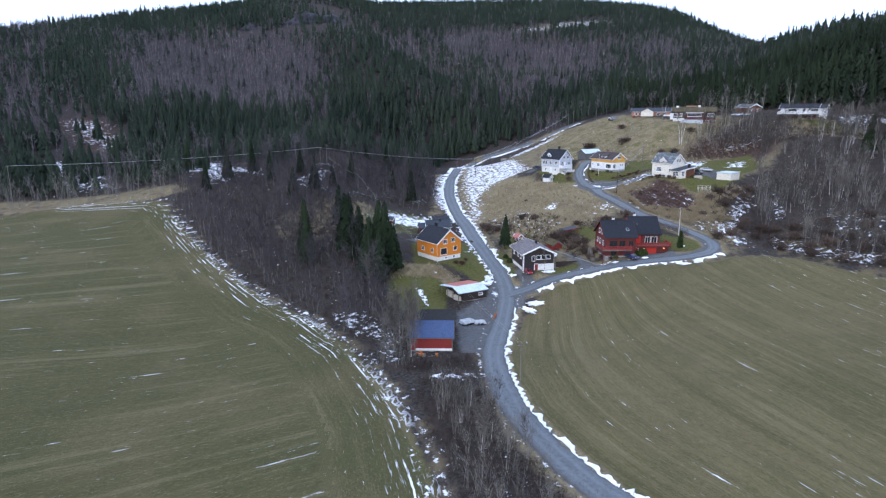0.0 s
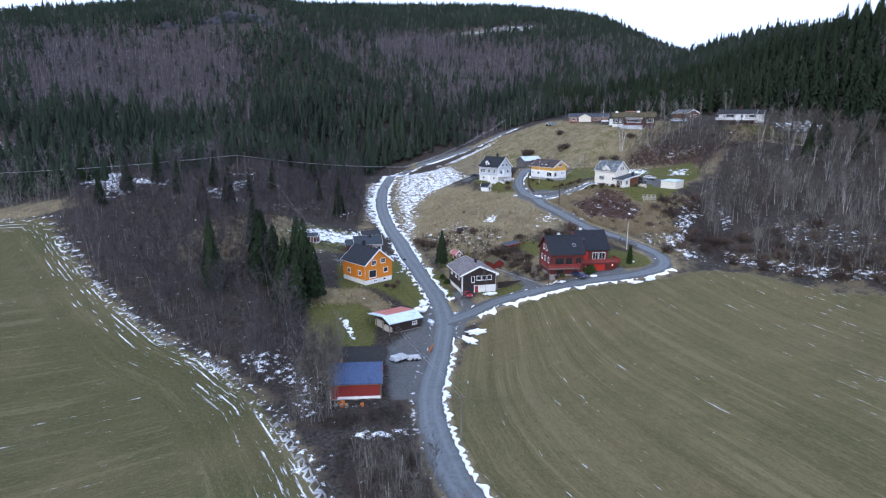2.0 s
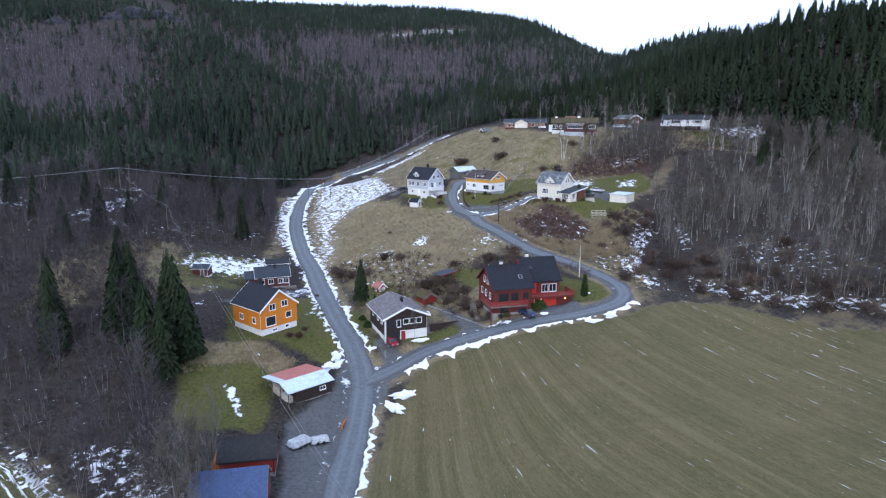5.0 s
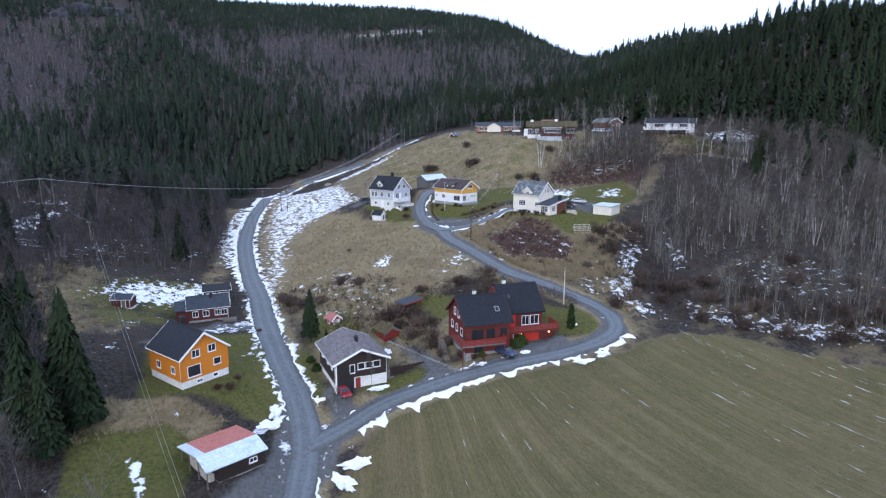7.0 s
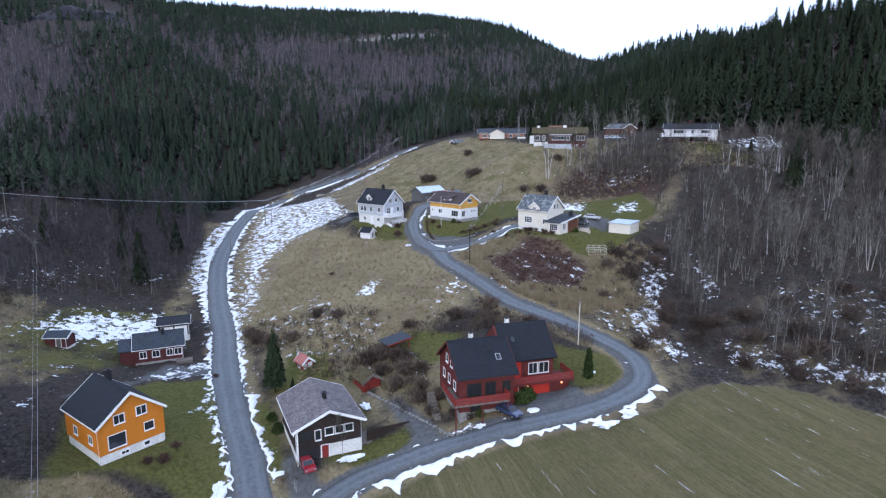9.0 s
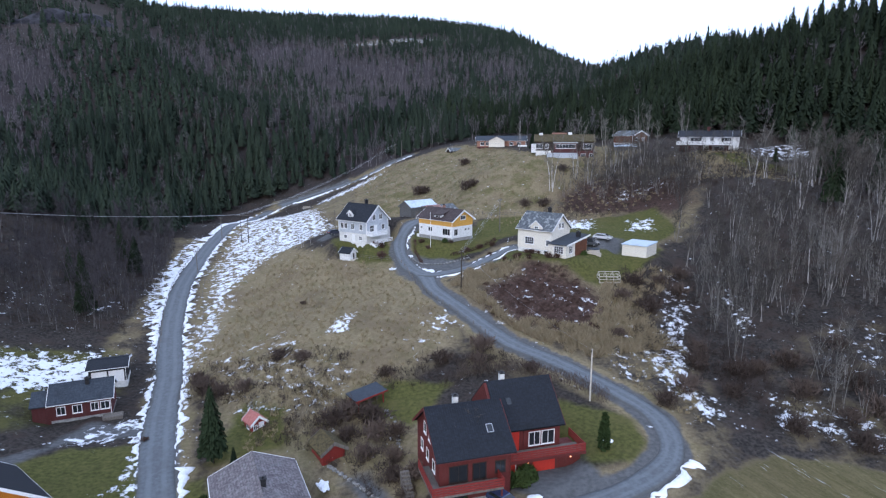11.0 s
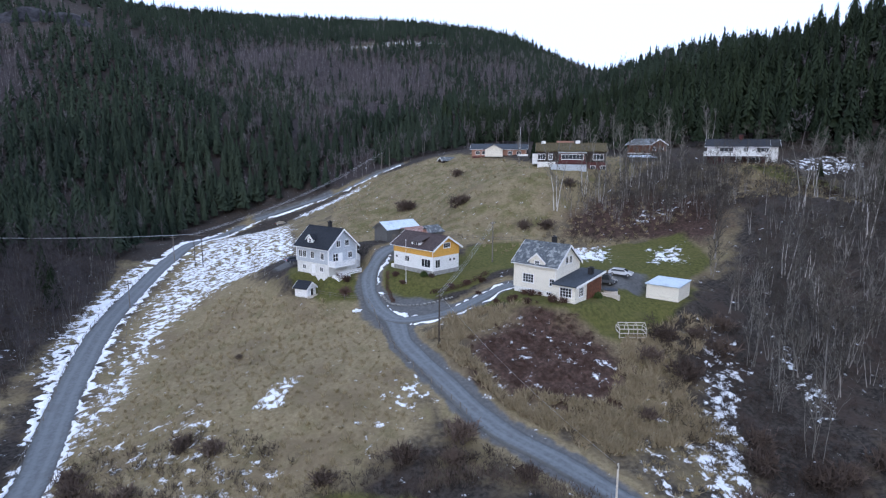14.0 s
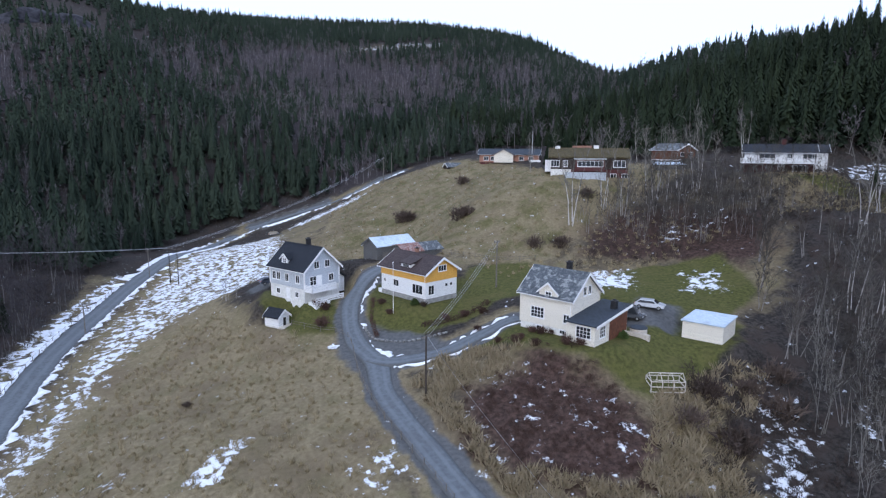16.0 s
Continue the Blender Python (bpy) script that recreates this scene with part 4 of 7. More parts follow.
def bare_shape(rng, height, limbs, twigs, spread=0.2, stems=1, twig=0.035):
    """A leafless birch or alder: bent stems, steep limbs and a haze of fine twigs."""
    v, f, w = [], [], []
    for s in range(stems):
        lean = rng.normal(size=2) * (0.05 if stems == 1 else 0.14) * height
        foot = rng.normal(size=2) * (0.0 if stems == 1 else 0.3)
        bend = rng.normal(size=2) * 0.03 * height
        hgt = height * (1 if s == 0 else rng.uniform(0.7, 1.0))

        def along(k):
            q = math.sin(3.1 * k)
            return np.array([foot[0] + lean[0] * k * abs(k) ** 0.3 + bend[0] * q, foot[1] + lean[1] * k * abs(k) ** 0.3 + bend[1] * q, hgt * k])
        r0 = 0.010 * hgt / (1 if stems == 1 else 1.25)
        ks = (-0.05, 0.22, 0.45, 0.7, 1.0) if twigs > 60 else (-0.05, 0.5, 1.0)
        for k0, k1 in zip(ks, ks[1:]):
            spike(v, f, w, along(k0), along(k1 + 0.3 * (k1 - k0)), r0 * (1.1 - k0), 1 if k0 < 0.4 else 0, 4 if twigs > 60 else 3)
        for i in range(max(2, limbs // stems)):
            k = rng.uniform(0.25, 0.95)
            a = rng.uniform(0, 6.283)
            out = spread * hgt * (1.15 - k) * rng.uniform(0.4, 1.2) + 0.25
            p = along(k)
            q = p + (out * math.cos(a), out * math.sin(a), out * rng.uniform(1.2, 2.6))
            spike(v, f, w, p, q, r0 * 0.34 * (1.25 - k), 0)
            for j in range(max(1, twigs // limbs)):
                e = rng.uniform(0.1, 1.0)
                b = p + (q - p) * e
                g = rng.normal(size=3) * (0.5, 0.5, 0.35) + (0.22 * math.cos(a), 0.22 * math.sin(a), 0.62)
                sliver(v, f, w, b, b + g * hgt * 0.105 * rng.uniform(0.6, 1.3), twig, rng, 0)
    return np.array(v, float), np.array(f), np.array(w)


def bush_shape(rng, size, sticks, flat=0.8, wide=0.03):
    v, f, w = [], [], []
    for i in range(sticks):
        a, t = rng.uniform(0, 6.283), rng.uniform(0.15, 1.0)
        foot = rng.normal(size=2) * 0.25 * size
        top = np.array([foot[0] + size * 0.75 * t * math.cos(a), foot[1] + size * 0.75 * t * math.sin(a), size * flat * (1.15 - 0.5 * t * t) * rng.uniform(0.7, 1.1)])
        p = np.array([foot[0], foot[1], -0.15])
        mid = p + (top - p) * rng.uniform(0.35, 0.6) + rng.normal(size=3) * 0.08 * size
        sliver(v, f, w, p, mid, wide, rng, 0)
        for j in range(4):
            q = mid + (top - mid) * rng.uniform(0, 0.9)
            sliver(v, f, w, q, q + (top - mid) * rng.uniform(0.3, 0.8) + rng.normal(size=3) * 0.16 * size, wide, rng, 0)
    return np.array(v, float), np.array(f), np.array(w)


def leafy_shape(rng, size, tall, n, leaf):
    """A clipped or columnar evergreen of many small leaf clumps."""
    v, f, w = [], [], []
    for i in range(n):
        a, t = rng.uniform(0, 6.283), rng.uniform(0, 1) ** 0.8
        r = size * (1 - 0.85 * t ** 2) * rng.uniform(0.75, 1.08)
        p = np.array([r * math.cos(a), r * math.sin(a), tall * t])
        for j in range(2):
            sliver(v, f, w, p, p + rng.normal(size=3) * leaf * 1.3 + (0, 0, leaf * 0.7), leaf, rng, 0)
    return np.array(v, float), np.array(f), np.array(w)


def planted(name, shapes, places, mats, label, category, seed):
    """One joined mesh of many plants: places are rows of x, y, size, shape number."""
    rng = np.random.default_rng(seed)
    vs, fs, ws, ts, base = [], [], [], [], 0
    for k, (v, f, w) in enumerate(shapes):
        p = places[places[:, 3].astype(int) == k]
        if not len(p):
            continue
        a = rng.uniform(0, 6.283, len(p))
        c, s = np.cos(a)[:, None], np.sin(a)[:, None]
        x = p[:, 2:3] * (c * v[None, :, 0] - s * v[None, :, 1]) + p[:, 0:1]
        y = p[:, 2:3] * (s * v[None, :, 0] + c * v[None, :, 1]) + p[:, 1:2]
        z = p[:, 2:3] * v[None, :, 2] * rng.uniform(0.85, 1.2, (len(p), 1)) + land(p[:, 0], p[:, 1])[:, None]
        vs.append(np.stack([x, y, z], -1).reshape(-1, 3))
        fs.append((f[None] + (base + len(v) * np.arange(len(p)))[:, None, None]).reshape(-1, 3))
        ws.append(np.tile(w, len(p)))
        drift = 0.5 + 0.25 * np.sin(p[:, 0] * 0.05 + 2 * np.sin(p[:, 1] * 0.031)) + 0.25 * np.sin(p[:, 1] * 0.043 + 2 * np.sin(p[:, 0] * 0.027))
        ts.append(np.repeat(np.clip(0.5 * rng.uniform(0, 1, len(p)) + 0.5 * drift, 0, 0.98), len(v)))
        base += len(v) * len(p)
    me = raw_mesh(name, np.concatenate(vs), np.concatenate(fs), mats, np.concatenate(ws))
    at = me.attributes.new("tint", "FLOAT", "POINT")
    at.data.foreach_set("value", np.concatenate(ts).astype(np.float32))
    return tagged(new(name, me), label, category, kind="stuff")


def split_parts(shape, names, mats):
    """The meshes of one tree's parts: crown and trunk."""
    v, f, w = shape

    def compact(g):
        used, back = np.unique(g, return_inverse=True)
        return v[used], back.reshape(g.shape)
    return [(n, raw_mesh(n, *compact(f[w == k]), [m])) for k, (n, m) in enumerate(zip(names, mats)) if (w == k).any()]


def tree_thing(name, parts, x, y, size, turn, label, category, group):
    root = new(name)
    root.matrix_world = Matrix.LocRotScale((x, y, float(land(x, y))), Euler((0, 0, turn)), (size, size, size))
    for n, me in parts:
        ob = new(n, me)
        ob.parent = root
        if n != "trunk":
            tagged(ob, kind="stuff")
    return tagged(root, label, category, group)


def scatter(poly, gap, rng, keep=None):
    """Uneven places in a plot, about gap metres apart."""
    p = np.array(poly)
    lo, hi = p.min(0), p.max(0)
    gx, gy = np.meshgrid(np.arange(lo[0], hi[0], gap), np.arange(lo[1], hi[1], gap))
    q = np.stack([gx.ravel(), gy.ravel()], 1) + rng.uniform(-0.48, 0.48, (gx.size, 2)) * gap
    ok = inside(q[:, 0], q[:, 1], poly)
    ok &= np.minimum(away(q[:, 0], q[:, 1], MAIN_ROAD), away(q[:, 0], q[:, 1], SIDE_ROAD)) > 4.0
    q = q[ok]
    return q if keep is None else q[keep(q)]


def patches(x, y, blobs):
    out = np.zeros(len(x))
    for cx, cy, r in blobs:
        out = np.maximum(out, np.exp(-((x - cx) ** 2 + (y - cy) ** 2) / (r * r)))
    return out


rng = np.random.default_rng(11)
forest = scatter(FOREST, 5.0, rng)
fx, fy = forest[:, 0], forest[:, 1]
bearing = np.degrees(np.arctan2(fx - 25, fy - 70))
dist = np.hypot(fx - 45, fy - 140)
forest = forest[(bearing > -56) & (bearing < 60) & (dist < 970)]
fx, fy = forest[:, 0], forest[:, 1]
dist = np.hypot(fx - 45, fy - 140)
forest = forest[(dist < 520) | (rng.uniform(0, 1, len(fx)) < 0.8)]
fx, fy = forest[:, 0], forest[:, 1]
dist = np.hypot(fx - 45, fy - 140)
birch_share = np.clip(birch_part(fx + 9 * rng.normal(size=len(fx)), fy + 12 * rng.normal(size=len(fy))), 0.03, 0.93)
clearing = patches(fx, fy, [(-158, 645, 22), (-130, 662, 22), (-104, 676, 18), (-200, 634, 16), (-226, 384, 20), (-205, 364, 20), (-188, 345, 18), (-200, 316, 14), (-112, 290, 16), (-96, 276, 14), (-160, 280, 12), (100, 766, 16), (122, 766, 20), (146, 768, 22), (170, 776, 24), (196, 784, 22), (-110, 300, 20), (-130, 735, 40)])
stand = rng.uniform(0, 1, len(fx)) > clearing * 1.1
is_birch = rng.uniform(0, 1, len(fx)) < birch_share
near = dist < 380
N_FAR = 5
far_spruce = [conifer_shape(rng, rng.uniform(8.5, 13), 26, rng.uniform(0.17, 0.24)) for i in range(N_FAR)]
mid_spruce = [conifer_shape(rng, rng.uniform(11, 17), 190, rng.uniform(0.16, 0.22)) for i in range(N_FAR)]
far_birch = [bare_shape(rng, rng.uniform(8.5, 12), 7, 35, 0.34, twig=0.2) for i in range(N_FAR)]
mid_birch = [bare_shape(rng, rng.uniform(9, 13), 9, 54, 0.32, twig=0.13) for i in range(N_FAR)]


def rows_of(sel, lo, hi):
    n = int(sel.sum())
    grow = np.where(inside(fx[sel], fy[sel], [(160, 335), (240, 520), (500, 600), (900, 100), (330, 140), (222, 280), (184, 316)]), 1.02, 1.0)
    return np.stack([fx[sel], fy[sel], grow * rng.uniform(lo, hi, n), rng.integers(0, N_FAR, n)], 1)


planted("spruce_forest", far_spruce, rows_of(stand & ~is_birch & ~near, 0.75, 1.2), [M_HAZESPRUCE, M_TRUNK], "dense dark spruce forest on the far mountainside", "forest", 21)
planted("spruce_forest", mid_spruce, rows_of(stand & ~is_birch & near & (fx < 130), 0.7, 1.15), [M_HAZESPRUCE, M_TRUNK], "dark green spruce forest along the valley floor", "forest", 22)
planted("spruce_forest", mid_spruce, rows_of(stand & ~is_birch & near & (fx >= 130), 0.7, 1.2), [M_SPRUCE, M_TRUNK], "tall dark spruce forest on the steep slope", "forest", 32)
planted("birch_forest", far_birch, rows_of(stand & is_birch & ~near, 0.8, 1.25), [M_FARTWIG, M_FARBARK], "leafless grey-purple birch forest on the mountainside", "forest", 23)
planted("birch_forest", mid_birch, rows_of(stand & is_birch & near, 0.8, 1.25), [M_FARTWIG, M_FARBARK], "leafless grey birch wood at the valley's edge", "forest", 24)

# the near woods, tree by tree
WEST_WOOD = [(-14, 127), (-37, 151), (-52, 164), (-70, 184), (-95, 217), (-112, 248), (-112, 275), (-62, 315), (-25, 345), (-6, 340), (-3, 300), (-4, 256), (-30, 250), (-36, 228), (-28, 200), (-20, 178), (-18, 168), (-16, 150), (-9, 140), (-9, 126)]
EAST_WOOD = [(116, 198), (123, 181), (131, 167), (150, 152), (190, 146), (255, 190), (255, 235), (215, 275), (190, 262), (168, 268), (152, 268), (141, 252), (128, 233), (119, 215)]
BARN_WOOD = [(-15, 120), (-7, 116), (-7, 146), (-15, 152)]
ROADSIDE = [(-3, 108), (9, 108), (10, 98), (16, 82), (26, 62), (6, 58), (2, 80)]
GLADE = [(104, 190), (118, 170), (132, 158), (160, 148), (164, 168), (152, 192), (140, 206), (124, 208), (114, 206)]
SLOPE_WOOD = [(116, 276), (112, 288), (150, 298), (200, 276), (192, 262), (150, 268), (130, 268)]
KINDS = ((1, M_BARK), (1, M_ALDER), (3, M_ALDER), (4, M_ALDER), (2, M_ALDER), (3, M_BARK))
SNOW_GLADES = [[(-142, 329), (-119, 337), (-86, 264), (-92, 244), (-106, 246), (-117, 279)], [(-72, 262), (-54, 262), (-50, 306), (-62, 302)]]


def open_glade(q):
    return ~inside(q[:, 0], q[:, 1], GLADE)


def open_wood(q):
    return ~(inside(q[:, 0], q[:, 1], SNOW_GLADES[0]) | inside(q[:, 0], q[:, 1], SNOW_GLADES[1]))


near_birch = [split_parts(bare_shape(rng, rng.uniform(9, 13), 28, 420, 0.27, st, twig=0.04), ("crown", "trunk"), (M_TWIG, mt)) for st, mt in KINDS]
west_birch = [split_parts(bare_shape(rng, rng.uniform(9, 13), 28, 420, 0.27, st, twig=0.04), ("crown", "trunk"), (M_WESTTWIG, M_BARK if mt == M_BARK and st == 1 else M_WESTBARK)) for st, mt in KINDS]
near_spruce = [split_parts(conifer_shape(rng, 17, 1100, sl), ("crown", "trunk"), (M_NEARSPRUCE, M_TRUNK)) for sl in (0.15, 0.18, 0.2, 0.16)]
slim_birch = [split_parts(bare_shape(rng, rng.uniform(9, 12), 22, 240, 0.13, st, twig=0.022), ("crown", "trunk"), (M_PALETWIG, M_BARK)) for st in (1, 3, 4)]
woods = [(q, "leafless pale-barked birch in the stream wood", "stream wood trees") for q in scatter(WEST_WOOD, 6.6, rng, open_wood)]
woods += [(q, "leafless grey birch on the steep wooded slope", "slope wood trees") for q in scatter(EAST_WOOD, 6.6, rng, open_glade)]
random.shuffle(woods)
TREE_CAP = 180
for k, (q, label, group) in enumerate(woods[:TREE_CAP]):
    tree_thing("birch_tree", (west_birch if q[0] < 50 else near_birch)[k % 6 if k % 2 else 1 + k % 4], q[0], q[1], random.uniform(0.85, 1.5) if q[0] < 50 else random.uniform(1.05, 1.65), random.uniform(0, 6.28), label, "tree", group)
rest = [q for q, _, _ in woods[TREE_CAP:]] + [q for poly in (WEST_WOOD, EAST_WOOD, SLOPE_WOOD, BARN_WOOD) for q in scatter(poly, 3.3, rng, lambda q: open_wood(q) & (np.sin(q[:, 0] * 0.21 + 2 * np.sin(q[:, 1] * 0.13)) * np.sin(q[:, 1] * 0.19 + 1.5 * np.sin(q[:, 0] * 0.11)) > np.where(q[:, 0] > 60, -0.1, -0.35)) & ((q[:, 0] < 60) | (rng.uniform(0, 1, len(q)) < 0.15 + away(q[:, 0], q[:, 1], EAST_WOOD[-4:] + EAST_WOOD[:2]) / 28))) if not (inside(q[0], q[1], GLADE) and (q[0] * 7 + q[1] * 3) % 1 < 0.8)]
rest += list(scatter([(118, 288), (112, 284), (124, 276), (142, 262), (160, 272), (156, 284), (136, 294)], 2.3, rng))
rest += list(scatter([(112, 184), (122, 167), (142, 151), (190, 139), (198, 150), (150, 161), (132, 176), (122, 192)], 2.9, rng))
rest = np.array([(q[0], q[1], rng.uniform(0.4, 1.05), rng.integers(0, 5)) for q in rest])
dense_birch = [bare_shape(rng, rng.uniform(8, 12), 10, 90, 0.27, st, twig=0.05) for st in (1, 3, 2, 4, 2)]
planted("birch_thicket", dense_birch, rest[rest[:, 0] >= 50], [M_TWIG, M_ALDER], "thicket of young leafless birches and alders", "thicket", 25)
planted("birch_thicket", dense_birch, rest[rest[:, 0] < 50], [M_WESTTWIG, M_WESTBARK], "purple-grey thicket of leafless trees along the stream", "thicket", 35)
for x, y, s in [(-43, 184, 1.15), (-41, 178, 0.95), (-36, 207, 0.95), (-33, 203, 0.8), (-29, 180, 1.2), (-25, 176, 1.05), (-21, 167.5, 1.1), (-18, 165, 0.95), (-17, 174, 1.2), (-14.5, 171, 0.9), (-20, 181, 1.05), (-31, 188, 1.05), (-14, 265, 0.95), (-11, 300, 0.7), (20.9, 199.3, 0.72),
                (-54, 252, 0.9), (-97, 246, 0.8), (165, 236, 1.0), (-18, 314, 0.8), (-48, 262, 0.75), (-60, 240, 0.8), (182, 250, 0.8), (138, 352, 0.75), (142, 356, 0.85), (134, 356, 0.7), (-75, 262, 0.8),
                (190, 283, 0.35), (24, 196, 0.25), (207, 240, 0.9), (-120, 285, 0.9), (-140, 300, 0.9), (196, 268, 1.0), (202, 255, 1.1), (188, 240, 0.8), (-85, 270, 0.9), (-92, 258, 0.8), (-44, 290, 0.8), (-30, 320, 0.9), (-24, 288, 0.6), (-66, 280, 0.7)]:
    tree_thing("spruce_tree", random.choice(near_spruce), x, y, s, random.uniform(0, 6.28), "dark green spruce with drooping branches", "tree", "spruces among the farms")
for x, y, s in [(121, 290, 1.7), (124, 286, 1.6), (131, 288, 1.7), (137, 292, 1.5), (134, 290, 1.75), (135.5, 287, 1.6), (141, 291, 1.6), (112, 287, 1.8), (150, 326, 1.3), (143, 330, 1.2), (166, 322, 1.3), (175, 312, 1.4), (118, 330, 1.2), (136, 326, 1.1), (144, 289, 1.7), (142, 286, 1.5), (148, 286, 1.3), (54, 182, 0.75), (48, 288, 0.75), (45, 289, 0.7), (31, 178, 0.55), (24, 174, 0.45), (-8, 136, 1.0), (-7, 130, 0.9),
                (-10, 132, 1.05), (-7, 124, 0.8), (-11, 127, 0.9), (-18, 166, 0.95), (-20, 160, 0.9), (36, 293, 0.55), (34.5, 296, 0.5), (38, 290.5, 0.45), (5, 101, 0.7), (3, 95, 0.75), (8, 90, 0.6), (0, 104, 0.65), (10, 100, 0.6), (6, 86, 0.7), (13, 84, 0.6)]:
    tree_thing("birch_tree", (slim_birch if y > 250 else (near_birch[0], near_birch[0], near_birch[5]))[random.choice((0, 1, 2))], x, y, s, random.uniform(0, 6.28), "slender leafless birch with pale trunk", "tree", "birches among the farms")

for x, y, s in [(120.7, 231.4, 1.05), (119, 219, 1.0), (131, 249, 1.2), (131, 233.5, 1.1), (120, 214.5, 1.05), (132.3, 239, 1.15), (125, 226, 1.0), (126, 243, 0.95), (122, 209, 0.9), (136, 256, 1.2), (128, 219, 1.15)]:
    tree_thing("alder_tree", random.choice(near_birch[2:5]), x, y, s, random.uniform(0, 6.28), "many-stemmed leafless grey alder at the wood's edge", "tree", "alders at the wood's edge")

for q in scatter(EAST_WOOD, 12.5, rng, open_glade):
    tree_thing("birch_tree", slim_birch[int(q[0] + q[1]) % 3], q[0], q[1], 1.2 + 0.5 * ((q[0] * 3 + q[1]) % 1), q[0], "tall slender birch with a pale trunk in the slope wood", "tree", "slope wood trees")

fan_tree = [bare_shape(rng, rng.uniform(5, 7), 24, 190, 0.42, 5, twig=0.026) for i in range(4)]
fans = scatter(ROADSIDE, 2.9, rng)
n_low = len(fans)
fans = np.concatenate([fans, scatter([(-14, 116), (-5, 114), (-5, 148), (-14, 150)], 3.4, rng), scatter([(110, 212), (104, 192), (118, 172), (140, 158), (164, 170), (160, 215), (134, 240), (120, 230)], 5.5, rng, lambda q: open_glade(q) | (rng.uniform(0, 1, len(q)) < 0.25))])
n_east = len(fans)
fans = np.concatenate([fans, scatter([(-290, 246), (-200, 256), (-150, 262), (-112, 264), (-104, 252), (-114, 246), (-172, 238), (-290, 234)], 6.0, rng)])
fans = np.stack([fans[:, 0], fans[:, 1], np.where(np.arange(len(fans)) < n_low, rng.uniform(0.55, 1.15, len(fans)), rng.uniform(1.1, 1.8, len(fans))), rng.integers(0, 4, len(fans))], 1)
planted("roadside_thicket", fan_tree, fans, [M_PALETWIG, M_PALETWIG], "pale many-stemmed leafless alders and willows by the road", "thicket", 31)

# undergrowth and shrubs
bushes = [bush_shape(rng, rng.uniform(1.2, 2.0), 20, wide=0.035) for i in range(4)]
garden = [bush_shape(rng, rng.uniform(1.3, 1.7), 110, 0.75, 0.05) for i in range(4)]
SCRUB = [[(-6, 112), (10, 112), (12, 98), (18, 82), (24, 70), (34, 50), (8, 50), (2, 78), (-4, 98)], [(-8, 120), (6, 124), (6, 116), (-8, 116)], WEST_WOOD, EAST_WOOD,
         [(28, 207), (36, 206), (52, 213), (66, 214), (72, 208), (62, 204), (44, 208), (34, 197), (26, 201)], [(36, 196), (44, 202), (48, 192), (42, 184)], [(92, 204), (104, 232), (120, 232), (112, 206), (104, 190)],
         [(104, 268), (116, 282), (150, 292), (190, 280), (180, 258), (140, 264)],
         [(98, 184), (118, 163), (140, 149), (190, 138), (190, 152), (150, 164), (130, 178), (114, 204), (106, 206)], [(14, 216), (14, 231), (24, 227), (36, 225), (46, 215), (36, 206), (28, 208), (22, 213)], [(-56, 200), (-34, 190), (-26, 200), (-36, 228), (-34, 248), (-54, 244)]]
sc = np.concatenate([scatter(p, g, rng) for p, g in zip(SCRUB, (1.7, 1.5, 3.1, 3.4, 1.7, 1.7, 2.0, 2.2, 2.0, 2.2, 2.4))])
sc = np.stack([sc[:, 0], sc[:, 1], rng.uniform(0.45, 1.15, len(sc)), rng.integers(0, 4, len(sc))], 1)
planted("undergrowth", bushes, sc, [M_SHRUB], "brown leafless scrub and undergrowth", "scrub", 26)
tuft = []
for i in range(4):
    v, f, w = [], [], []
    for k in range(16):
        a, r = rng.uniform(0, 6.283), rng.uniform(0, 0.4)
        p = np.array([r * math.cos(a), r * math.sin(a), -0.05])
        sliver(v, f, w, p, p + (rng.normal() * 0.3, rng.normal() * 0.3, rng.uniform(0.3, 0.85)), 0.06, rng, 0)
    tuft.append((np.array(v), np.array(f), np.array(w)))
REEDS = [([(64, 238), (70, 216), (84, 206), (98, 206), (103, 224), (98, 230), (94, 222), (88, 215), (74, 222), (72, 236), (84, 238), (95, 230), (84, 243), (72, 246)], 0.62), ([(66, 232), (72, 216), (86, 206), (102, 206), (100, 214), (84, 212), (74, 219), (70, 234)], 0.8), ([(100, 226), (106, 232), (116, 230), (108, 222)], 0.8)]
TALL_GRASS = [([(-16, 167), (-17, 177), (-4, 177), (6, 174), (3, 169), (-5, 171)], 0.9), ([(150, 268), (160, 286), (185, 283), (188, 262), (170, 255)], 1.6), ([(24, 200), (30, 214), (52, 214), (48, 208), (36, 202)], 1.2), (KNOLL, 1.5), (HILLSIDE, 2.6), ([(92, 184), (84, 200), (92, 222), (106, 232), (100, 206)], 1.4), ([(96, 256), (104, 278), (130, 288), (140, 268), (118, 266)], 1.8), ([(-34, 196), (-20, 205), (-30, 248), (-46, 244), (-50, 210)], 1.9)]
tg = np.concatenate([scatter(p, g, rng) for p, g in TALL_GRASS])
tg = np.stack([tg[:, 0], tg[:, 1], rng.uniform(0.5, 1.3, len(tg)), rng.integers(0, 4, len(tg))], 1)
planted("dry_grass", tuft, tg, [M_STRAW], "tufts of dry yellow winter grass", "grass", 27)
rd = np.concatenate([scatter(p, g, rng, lambda q: np.sin(q[:, 0] * 0.9 + np.sin(q[:, 1] * 0.5)) * np.sin(q[:, 1] * 0.8 + np.sin(q[:, 0] * 0.6)) > -0.45) for p, g in REEDS])
rd = rd[np.max([inside(rd[:, 0], rd[:, 1], p) for p in LAWNS], 0) < 1]
